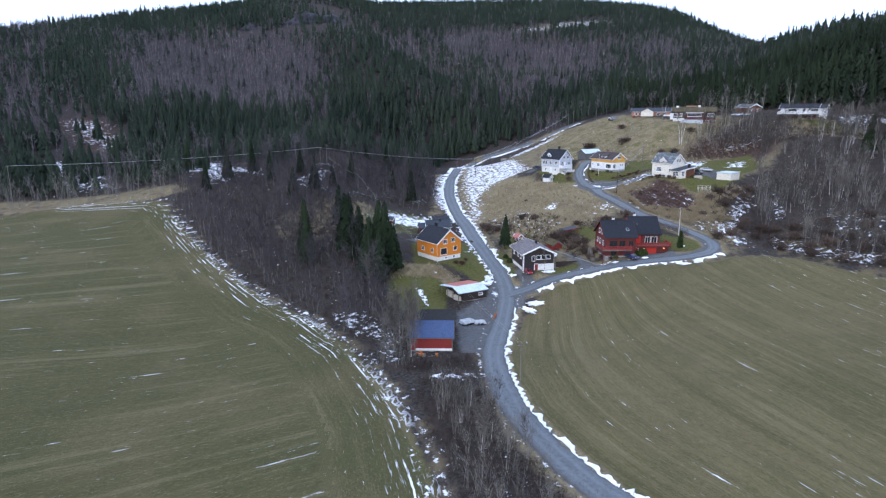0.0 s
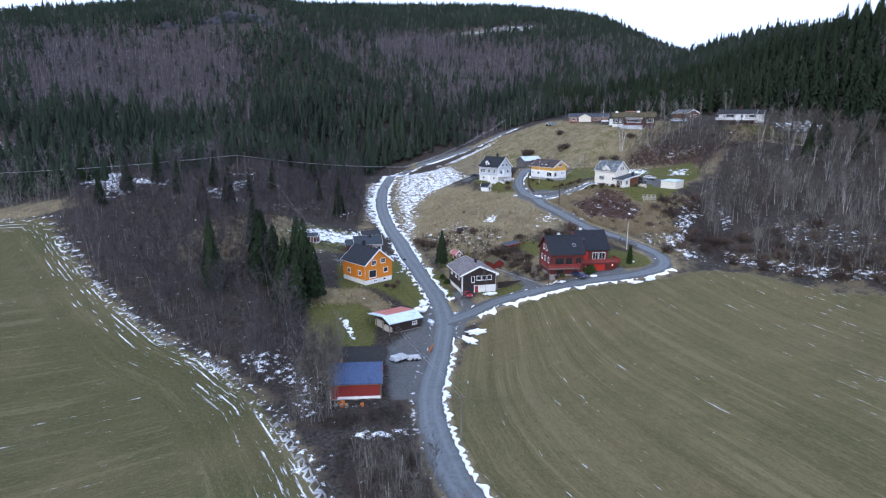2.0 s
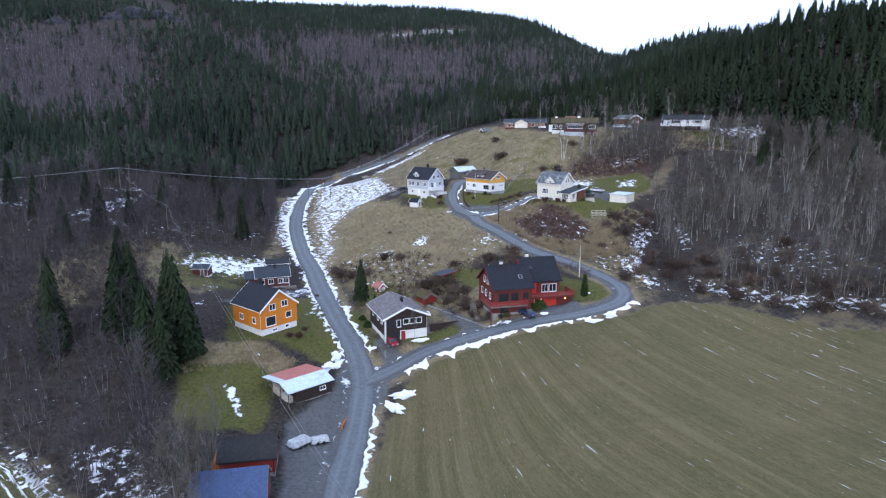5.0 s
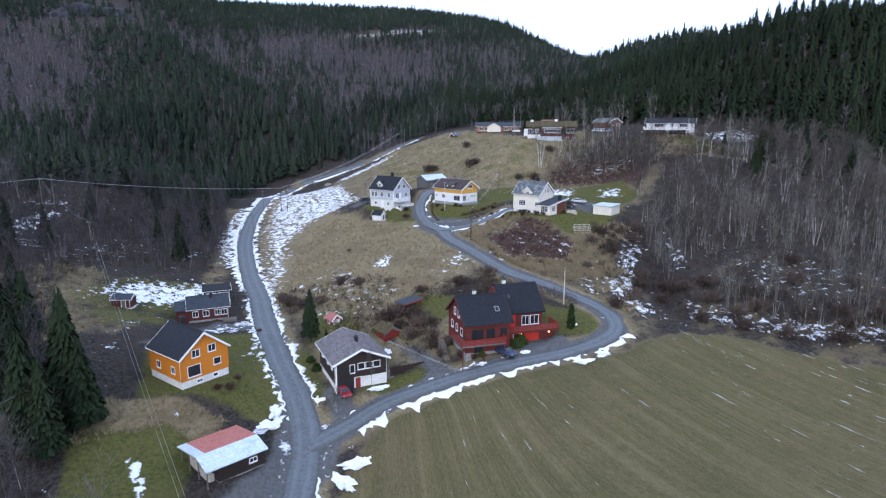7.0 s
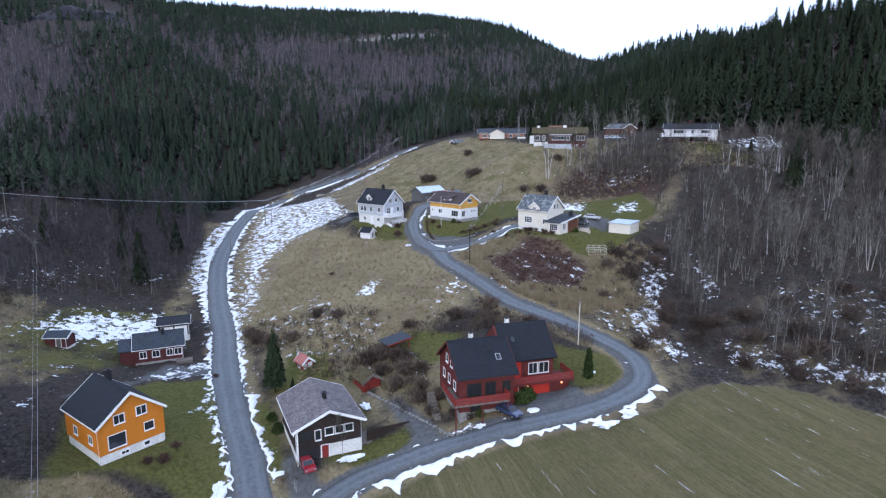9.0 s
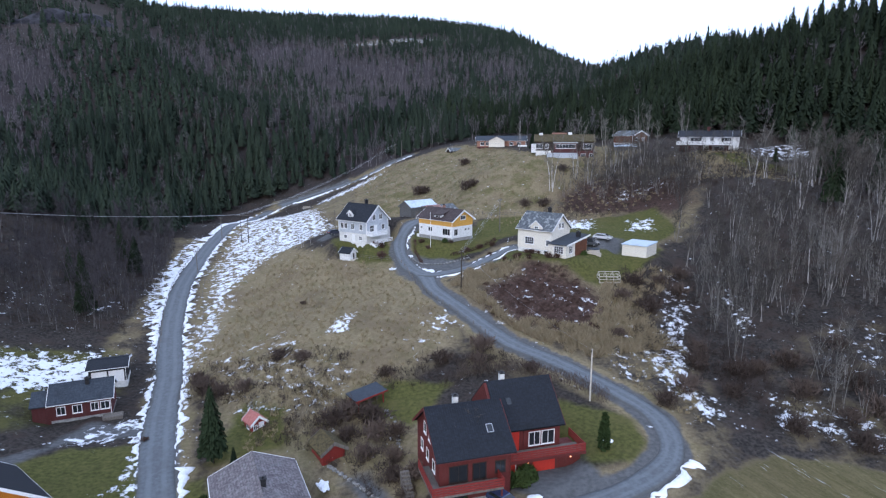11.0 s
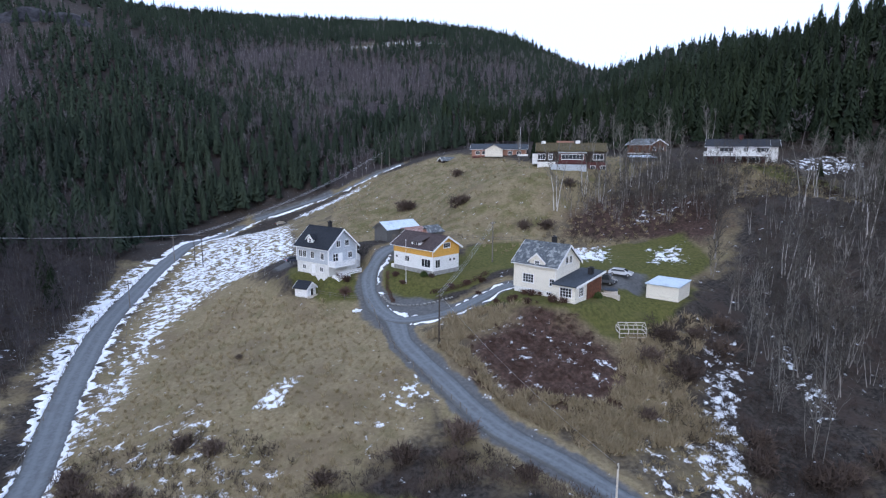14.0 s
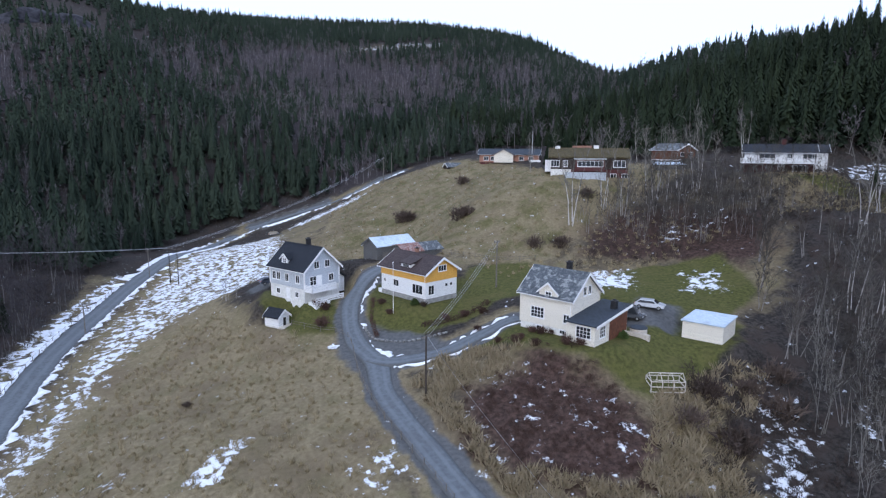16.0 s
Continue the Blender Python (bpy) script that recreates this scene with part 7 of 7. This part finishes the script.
h = gable_house("house", "white hilltop house with black roof and arched terrace", "house", 168.0, 290.5, 47.6, -38, 15, 8.5, 4.9, 6.6, M_WHITE, M_SLATE, over=0.7, foot=2.4, foot_mat=M_MAROON)
part("balcony_floor", boxes((-8.4, 8.6, -6.8, -4.2, 2.1, 2.4)), M_TRIM, h)
railing(h, -8.4, 8.6, -6.75, -6.75, 2.3, 1.0, M_WHITE, 12, 4, "balcony_rail")
# Pale posts and arches made grey: the balcony's shadow put into their colour.
for x in (-8.2, -5.4, -2.6, 0.2, 3.0, 5.8, 8.4):
    part("arch_post", boxes((x - 0.1, x + 0.1, -6.8, -6.6, -2.5, 2.1)), M_OLDGREY, h)
    if x < 8:
        bm = bmesh.new()
        for i in range(8):
            a0, a1 = math.pi * i / 8, math.pi * (i + 1) / 8
            r0, r1, c, zc = 1.26, 1.4, x + 1.4, 0.6
            vs = [bm.verts.new((c - r * math.cos(a), yy, zc + min(1.5, r * math.sin(a)))) for yy in (-6.75, -6.6) for r, a in ((r0, a0), (r1, a0), (r1, a1), (r0, a1))]
            bm.faces.new(vs[:4])
            bm.faces.new(vs[4:][::-1])
        part("arch", bm, M_OLDGREY, h)
for at, w in ((-2.6, 3.4), (2.2, 1.0), (6.4, 2.8)):
    window(h, "y-", 15, 8.5, at, 2.9, w, 1.5, (2, 0))
door(h, "y-", 15, 8.5, 0.6, 0.2, 1.4, 2.0, M_TRIM, "white terrace door")
window(h, "y-", 15, 8.5, 4.4, 0.4, 2.6, 1.3, (2, 0))
part("wing", prism([(-1.5, 0), (7.0, 0), (7.0, 4.6), (2.8, 6.4), (-1.5, 4.8)], 7.52, 10.4), M_WHITE, h)
part("wing_roof", prism([(-2.0, 4.7), (2.8, 6.5), (7.6, 4.6), (7.6, 4.8), (2.8, 6.75), (-2.0, 4.9)], 7.3, 10.9), M_SLATE, h)
for x in (7.24, 10.9):
    part("wing_bargeboard", prism([(-2.0, 4.55), (2.8, 6.35), (7.6, 4.45), (7.6, 4.86), (2.8, 6.8), (-2.0, 4.95)], x, x + 0.06), M_TRIM, h)
chimney(h, 1.0, 0.2, 6.4, 8.0, M_MAROON, 0.5)

h = gable_house("house", "low brick-red hilltop bungalow with pale porch gable", "house", 128, 380, 48.0, -20, 22, 9, 3.2, 5.0, M_BRICK, M_BLUESLATE, over=0.6, foot=0.3, foot_mat=M_MAROON)
part("porch", prism([(-3.5, 0), (3.5, 0), (3.5, 2.8), (0, 4.6), (-3.5, 2.8)], 0, 1), M_CREAM, h).matrix_local = pose(-2, -4.0, 0.2, 0, 0, -90) @ Matrix.Diagonal((3.0, 1, 1, 1))
part("porch_roof", prism([(-4.2, 2.6), (0, 4.75), (4.2, 2.6), (4.2, 2.8), (0, 5.0), (-4.2, 2.8)], 0, 1), M_GREYTILE, h).matrix_local = pose(-2, -3.6, 0.2, 0, 0, -90) @ Matrix.Diagonal((4.0, 1, 1, 1))
for at in (-8.5, -6.0, 4.5, 8.0):
    window(h, "y-", 22, 9, at, 1.0, 1.6, 1.3, (1, 0))
part("white_wall", boxes((7.5, 11.5, -8.0, -7.7, -0.8, 1.2)), M_TRIM, h)
h = gable_house("shed", "brown hilltop garage with pale roof", "garage", 158, 320, 50.0, -70, 9, 8, 3.0, 4.6, M_RUSTWALL, M_LICHEN, over=0.5, foot=0.3)
window(h, "x+", 9, 8, -2.0, 1.2, 1.4, 1.0)
window(h, "x+", 9, 8, 1.8, 1.2, 1.4, 1.0)
h = thing("shed", 147, 305, 46.8, -25, "low shed with pale snowy roof", "shed")
part("wall", boxes((-3.5, 3.5, -2.5, 2.5, -1.5, 2.2)), M_OLDGREY, h)
part("roof", prism([(-3.0, 2.2), (3.0, 2.7), (3.0, 2.9), (-3.0, 2.4)], -4.0, 4.0), M_PALETIN, h)
h = gable_house("cabin", "tiny brown cabin with pale roof at the wood's edge", "cabin", 108, 388, 44, 10, 6, 4.5, 2.3, 3.6, M_BROWN, M_LICHEN, over=0.4, foot=0.2, gutters=False)
window(h, "y-", 6, 4.5, 0.8, 0.9, 1.2, 0.9)


# ---- poles and wires ----
def power_pole(x, y, tall, yaw=0.0, arm=1.6, mat=None, group="power poles"):
    p = thing("power_pole", x, y, local_z(x, y), yaw, "tall weathered wooden power pole with crossarm", "power pole", group)
    part("pole", rod((0, 0, -1), (0, 0, tall), 0.15, 8, 0.1), mat or M_WOOD, p)
    part("crossarm", boxes((-arm / 2, arm / 2, -0.06, 0.06, tall - 0.5, tall - 0.36)), M_WOOD, p)
    for s in (-0.46, 0.0, 0.46):
        part("insulator", rod((s * arm, 0, tall - 0.36), (s * arm, 0, tall - 0.12), 0.05, 6), M_DARK, p)
    return Vector((x, y, local_z(x, y) + tall - 0.15))


def wire(a, b, sag, r=0.016):
    bm = bmesh.new()
    n = 14
    last = None
    for i in range(n + 1):
        s = i / n
        p = Vector(a).lerp(Vector(b), s) - Vector((0, 0, 4 * sag * s * (1 - s)))
        ring = [bm.verts.new(p + Vector((r * math.cos(t), r * math.sin(t) * 0.5, r * math.sin(t)))) for t in (0, 2.094, 4.189)]
        if last:
            for k in range(3):
                bm.faces.new((last[k], last[(k + 1) % 3], ring[(k + 1) % 3], ring[k]))
        last = ring
    return bm


def line_of(name, tops, sag, offs=(0.0,), mat=None, r=0.016):
    root = tagged(new(name), "thin overhead cables strung between the poles", "cable")
    for a, b in zip(tops, tops[1:]):
        for o in offs:
            side = Vector((b.y - a.y, a.x - b.x, 0)).normalized() * o
            part("wire", wire(a + side, b + side, sag, r), mat or M_STEEL, root)
    return root


P1 = power_pole(14.9, 107.7, 9.0, 10)
P2 = power_pole(77.4, 194.0, 8.5, 40, 0.6, M_PALEWOOD)
P3 = power_pole(68.5, 236.7, 9.0, 30, mat=M_TRUNK)
P4 = power_pole(87.5, 266, 9.0, 30)
P5 = power_pole(-37, 262, 9.0, 0)
P6 = power_pole(-60, 297, 10.5, -30, 2.2)
P7 = power_pole(-57.5, 300, 11.5, -30, 2.2)
P8 = power_pole(15.5, 336, 10.0, 20, 2.4, M_TRUNK)
P9 = power_pole(18.0, 334, 10.0, 20, 2.4, M_TRUNK)
P10 = power_pole(84, 412, 11, 60, 3.0)
power_pole(88, 416, 11, 60, 3.0)
power_pole(8.0, 345, 8.0)
power_pole(5.5, 300, 7.0)
P15 = power_pole(-180, 250, 16)
line_of("power_line", [P15, P6, P8], 1.5, (-0.5, 0.5), r=0.03)
line_of("power_line", [P8, P10], 3.0, (-0.9, 0.0, 0.9), r=0.025)
line_of("power_line", [P6, P5, P1], 2.0, (-0.3, 0.3))
line_of("power_line", [P3, P4], 0.8, (-0.4, 0.0, 0.4))
line_of("power_line", [P2, P3], 1.2)

f = thing("flagpole", 67.6, 262.6, local_z(67.6, 262.6), 0, "slender white flagpole without a flag", "flagpole")
part("pole", rod((0, 0, -0.5), (0, 0, 9.0), 0.06, 8, 0.035), M_TRIM, f)
part("knob", rod((0, 0, 9.0), (0, 0, 9.16), 0.09, 8), M_TRIM, f)
f = thing("flagpole", 134, 372, local_z(134, 372), 0, "tall pale flagpole beside the bungalow", "flagpole")
part("pole", rod((0, 0, -0.5), (0, 0, 11.0), 0.07, 8, 0.04), M_TRIM, f)


# ---- fences ----
def fence(line, gap, tall, label, mat, rails=2):
    c = spline(line, gap)
    root = tagged(new("fence"), label, "fence")
    pts = [Vector((x, y, local_z(x, y))) for x, y in c]
    for i, p in enumerate(pts):
        part("post", rod(p - Vector((0, 0, 0.4)), p + Vector((0, 0, tall)), 0.06, 5), mat, root)
    for a, b in zip(pts, pts[1:]):
        for k in range(rails):
            u = Vector((0, 0, tall * (0.9 - 0.4 * k)))
            part("rail", rod(a + u, b + u, 0.03, 4), mat, root)


fence([(50, 268.5), (55, 264), (59.5, 260), (60.4, 247), (62.5, 234), (68, 218)], 2.4, 1.1, "low wooden post fence beside the side road", M_WOOD)
fence([(6.6, 230), (4.6, 250), (1.8, 270), (0.4, 300), (1.6, 332)], 3.2, 1.0, "row of posts along the valley road", M_WOOD, 1)
fence([(76, 300), (84, 288), (92, 279), (99, 276)], 2.6, 1.2, "weathered rail fence above the yellow house", M_WOOD)
fence([(13, 226), (13, 245), (11.5, 265), (9, 285), (8.6, 320)], 3.2, 1.0, "row of posts between road and knoll", M_WOOD, 1)
f = thing("board_fence", 38.5, 181.6, local_z(38.5, 181.6), 12, "dark brown board fence beside the cabin lawn", "fence")
for i in range(22):
    part("board", boxes((-3.6 + 0.33 * i, -3.3 + 0.33 * i, -0.03, 0.03, -0.8, 1.0 + 0.03 * (i % 2))), M_BROWN, f)


# ---- cars ----
def car(x, y, yaw, paint, label, L=4.4, W=1.8, H=1.45, van=False, category="car"):
    root = thing("car", x, y, local_z(x, y) + 0.1, yaw, label, category, "parked cars")
    hood = 0.95
    if van:
        side = [(-L / 2, 0.35), (L / 2, 0.35), (L / 2, 0.85), (L / 2 - 0.7, 1.05), (L / 2 - 1.3, H * 0.98), (-L / 2 + 0.1, H), (-L / 2, 0.9)]
    else:
        side = [(-L / 2, 0.35), (L / 2, 0.35), (L / 2, 0.72), (L / 2 - 0.15, 0.82), (L / 2 - 1.05, hood), (L / 2 - 1.75, H), (-L / 2 + 0.75, H * 0.98), (-L / 2 + 0.1, hood), (-L / 2, 0.8)]
    bm = bmesh.new()
    rows = []
    for w, shrink in ((-W / 2, 0), (W / 2, 0)):
        rows.append([bm.verts.new((px, w * (0.82 if pz > 1.0 else 1.0), pz)) for px, pz in side])
    bm.faces.new(rows[0][::-1])
    bm.faces.new(rows[1])
    for i in range(len(side)):
        j = (i + 1) % len(side)
        bm.faces.new((rows[0][i], rows[0][j], rows[1][j], rows[1][i]))
    bmesh.ops.bevel(bm, geom=list(bm.edges), offset=0.06, segments=2, affect="EDGES")
    part("body", bm, paint, root)
    a, b = (L / 2 - 1.72, -L / 2 + 0.8) if not van else (L / 2 - 1.35, -L / 2 + 0.25)
    for s in (-1, 1):
        g = bmesh.new()
        top, low = H - 0.1, 1.0
        q = [(a + 0.45, low), (a, top), (b, top), (b - 0.35 if not van else b, low)]
        vs = [g.verts.new((px, s * (W / 2 * (0.83 if pz > 1.1 else 0.96) + 0.02), pz)) for px, pz in q]
        g.faces.new(vs)
        r = bmesh.ops.extrude_face_region(g, geom=list(g.faces))
        bmesh.ops.translate(g, vec=(0, s * 0.02, 0), verts=[e for e in r["geom"] if isinstance(e, bmesh.types.BMVert)])
        part("side_window", g, M_GLASS, root)
    for x0, x1, z0, z1 in ((L / 2 - 1.0, L / 2 - 1.66, hood + 0.03, H - 0.08), (-L / 2 + 0.12, -L / 2 + 0.7, hood + 0.03, H - 0.1)):
        g = bmesh.new()
        if van and x0 < 0:
            x1 = x0 = -L / 2 - 0.01
        vs = [g.verts.new(p) for p in ((x0, -W * 0.4, z0 + 0.02), (x0, W * 0.4, z0 + 0.02), (x1, W * 0.37, z1 + 0.03), (x1, -W * 0.37, z1 + 0.03))]
        g.faces.new(vs)
        r = bmesh.ops.extrude_face_region(g, geom=list(g.faces))
        bmesh.ops.translate(g, vec=(0.02 if x0 > 0 else -0.02, 0, 0.02), verts=[e for e in r["geom"] if isinstance(e, bmesh.types.BMVert)])
        part("windscreen", g, M_GLASS, root)
    for wx in (-L / 2 + 0.8, L / 2 - 0.8):
        for s in (-1, 1):
            w = part("wheel", rod((wx, s * (W / 2 - 0.2), 0.32), (wx, s * (W / 2 + 0.02), 0.32), 0.33, 16), M_TYRE, root)
            part("rim", rod((wx, s * (W / 2), 0.32), (wx, s * (W / 2 + 0.035), 0.32), 0.2, 12), M_STEEL, w)
    for s in (-1, 1):
        part("headlight", boxes((L / 2 - 0.1, L / 2 + 0.02, s * W * 0.36 - 0.17, s * W * 0.36 + 0.17, 0.6, 0.76)), M_STEEL, root)
        part("tail_light", boxes((-L / 2 - 0.02, -L / 2 + 0.1, s * W * 0.38 - 0.12, s * W * 0.38 + 0.12, 0.65, 0.9)), M_BRIGHTRED, root)
    return root


car(56.9, 176.6, -62, gloss("blue_paint", (0.03, 0.05, 0.12), 0.25, 1.0), "dark blue estate car parked in the drive")
car(25.7, 176.4, -75, gloss("red_paint", (0.3, 0.02, 0.03), 0.25, 1.0), "small red hatchback parked by the cabin", 3.8)
car(102.8, 244.6, -50, gloss("grey_paint", (0.06, 0.065, 0.075), 0.25, 1.0), "dark grey van parked beside the house", 5.0, 1.95, 2.0, True, "van")
car(107, 245.5, -42, gloss("silver_paint", (0.55, 0.58, 0.62), 0.25, 1.0), "silver estate car beside the garage", 4.6)
car(40.5, 399, -10, gloss("black_paint", (0.012, 0.012, 0.014), 0.3, 1.0), "black pickup standing on the valley road", 5.2, 1.95, 1.7)
car(45.2, 289.5, 20, gloss("navy_paint", (0.02, 0.025, 0.05), 0.3, 1.0), "dark car beside the grey house", 4.4)

# ---- yard clutter ----
t = thing("pool_tub", 101.3, 239.0, local_z(101.3, 239), -50, "round covered hot tub in a wooden surround", "hot tub")
part("tub", rod((0, 0, -0.5), (0, 0, 0.9), 1.25, 20), M_PALEWOOD, t)
part("cover", rod((0, 0, 0.9), (0, 0, 1.02), 1.3, 20), M_BLUESLATE, t)
part("platform", boxes((-1.6, 2.2, -1.7, -1.2, -1.0, 0.5)), M_PALEWOOD, t)
for x, y, yaw, s in ((6.2, 148.2, 35, 1.0), (9.6, 149.0, 10, 0.8)):
    t = thing("trailer", x, y, local_z(x, y), yaw, "low trailer under a crumpled pale tarpaulin", "trailer", "covered trailers")
    bm = bmesh.new()
    bmesh.ops.create_grid(bm, x_segments=10, y_segments=8, size=1.0)
    rr = random.Random(int(x))
    for v in bm.verts:
        e = max(abs(v.co.x), abs(v.co.y))
        v.co = Vector((v.co.x * 2.0 * s, v.co.y * 1.2 * s, (1.15 if e < 0.9 else 0.55) * s + rr.uniform(-0.12, 0.12)))
    r = bmesh.ops.extrude_face_region(bm, geom=list(bm.faces))
    bmesh.ops.translate(bm, vec=(0, 0, -0.12), verts=[e for e in r["geom"] if isinstance(e, bmesh.types.BMVert)])
    part("tarpaulin", bm, M_TARP, t)
    part("bed", boxes((-1.9 * s, 1.9 * s, -1.1 * s, 1.1 * s, 0.4, 0.6)), M_DARK, t)
    for sx in (-0.5, 0.5):
        for sy in (-1, 1):
            part("wheel", rod((sx, sy * 0.95 * s, 0.28), (sx, sy * 1.2 * s, 0.28), 0.3, 12), M_TYRE, t)
t = thing("board_stack", 14.2, 153.5, local_z(14.2, 153.5), 70, "orange-red boards leaning beside the road", "boards")
for k in range(5):
    part("board", rod((-1.2 + 0.4 * k, 0.5, -0.2), (-1.0 + 0.4 * k, -0.1, 1.5), 0.12, 4), M_ORANGEPAINT, t)
for x, y in ((-4.5, 124.8), (-2.0, 125.2), (-5.5, 126.0)):
    t = thing("scrap_pile", x, y, local_z(x, y), random.uniform(0, 90), "heap of rusty scrap and crates by the barn", "scrap", "scrap beside the barn")
    for k in range(6):
        a, b, c = random.uniform(-1, 1), random.uniform(-0.7, 0.7), random.uniform(0.2, 0.6)
        part("crate", boxes((a - c / 2, a + c / 2, b - c / 2, b + c / 2, -0.3, c)), random.choice((M_ORANGEPAINT, M_DARK, M_STEEL, M_WOOD)), t)
for x, y, s in ((61, 176.5, 0.8), (75, 184, 0.6)):
    t = thing("snow_heap", x, y, local_z(x, y), 0, "small heap of old snow", "snow", "snow heaps")
    bm = bmesh.new()
    bmesh.ops.create_icosphere(bm, subdivisions=3, radius=1.0)
    for v in bm.verts:
        n = 1 + 0.3 * noise.noise(v.co * 2 + Vector((x, y, 0)))
        v.co = Vector((v.co.x * s * 1.3 * n, v.co.y * s * n, v.co.z * s * 0.4 * n))
    part("mound", bm, M_SNOW, t)


def snow_heap(x, y, sx, sy, tall, yaw=0.0):
    t = thing("snow_heap", x, y, local_z(x, y), yaw, "ploughed heap of dirty old snow by the road", "snow", "snow heaps")
    bm = bmesh.new()
    bmesh.ops.create_icosphere(bm, subdivisions=4, radius=1.0)
    for v in bm.verts:
        n = 1 + 0.75 * noise.noise(v.co * 1.7 + Vector((x, y, 0))) + 0.4 * noise.noise(v.co * 4.5 + Vector((x, y, 0)))
        v.co = Vector((v.co.x * sx * n, v.co.y * sy * n, v.co.z * tall * n))
    part("mound", bm, M_SNOW, t)


for h in ((26.6, 160.6, 2.6, 1.1, 0.5, 15), (23.5, 157.5, 1.2, 2.6, 0.45, 20), (12.5, 172.5, 2.6, 1.5, 0.55, 40), (13.6, 176, 1.0, 2.2, 0.5, 0), (32, 177.2, 1.8, 0.6, 0.35, 10), (70, 169.6, 1.8, 0.8, 0.4, 10), (57, 258.5, 0.8, 1.0, 0.35, 0), (75, 171.5, 1.6, 0.8, 0.4, 25), (36, 190, 0.7, 1.4, 0.3, 0), (52, 176, 0.9, 0.5, 0.3, 0)):
    snow_heap(*h)


# ---- the rock face high on the mountain ----
def rock_face(line, tall, deep):
    c = spline(line, 3.0)
    v, n, m = [], len(c), 9
    for i, (x, y) in enumerate(c):
        for k in range(m):
            s = k / (m - 1)
            q = Vector((x * 0.06, y * 0.06, s * 2.5))
            j = noise.noise(q * 3) * 3.5 + noise.noise(q * 9) * 1.5
            fade = math.sin(math.pi * min(1, max(0, i / (n - 1)))) ** 0.5
            v.append((x + 0.3 * j, y + deep * s + j, local_z(x, y) - 2 + (tall + 2) * min(1, s * 1.5) * fade * (0.75 + 0.5 * noise.noise(Vector((x * 0.05, y * 0.05, 3))))))
    i = np.arange(n * m).reshape(n, m)
    f = np.stack([i[:-1, :-1], i[1:, :-1], i[1:, 1:], i[:-1, 1:]], -1).reshape(-1, 4)
    me = raw_mesh("cliff", np.array(v), f, [M_CLIFF])
    return tagged(new("cliff", me), "dark bare rock face with streaks of snow", "cliff", kind="structure")


rock_face([(-176, 652), (-150, 668), (-128, 682), (-98, 690)], 15, 14)
rock_face([(-215, 640), (-195, 648), (-180, 655)], 9, 10)


# ---- stone wall and garden edging, stone by stone ----
def stones(line, gap, size, label):
    c = spline(line, gap)
    root = tagged(new("stone_wall"), label, "wall")
    shapes = []
    for k in range(4):
        bm = bmesh.new()
        bmesh.ops.create_icosphere(bm, subdivisions=1, radius=1.0)
        rr = random.Random(k)
        for v in bm.verts:
            v.co *= rr.uniform(0.75, 1.15)
            v.co.z *= 0.7
        me = bpy.data.meshes.new("stone")
        bm.to_mesh(me)
        bm.free()
        me.materials.append(M_STONE)
        shapes.append(me)
    for i, (x, y) in enumerate(c):
        s = new("stone", shapes[i % 4])
        k = size * random.uniform(0.7, 1.2)
        s.matrix_world = Matrix.LocRotScale((x, y, local_z(x, y) + 0.1), Euler((0, 0, random.uniform(0, 6))), (k, k, k))
        s.parent = root


stones([(37, 193), (40, 188.5), (44.5, 181), (47.5, 176), (51, 176.4)], 0.75, 0.42, "low wall of loose grey garden stones")
stones([(62.5, 262), (64, 257.5), (69, 254), (75, 253)], 0.7, 0.4, "grey stone edging along the gravel drive")
stones([(46.5, 202), (47.5, 198), (47, 194)], 0.9, 0.4, "pale stepping stones down the garden")
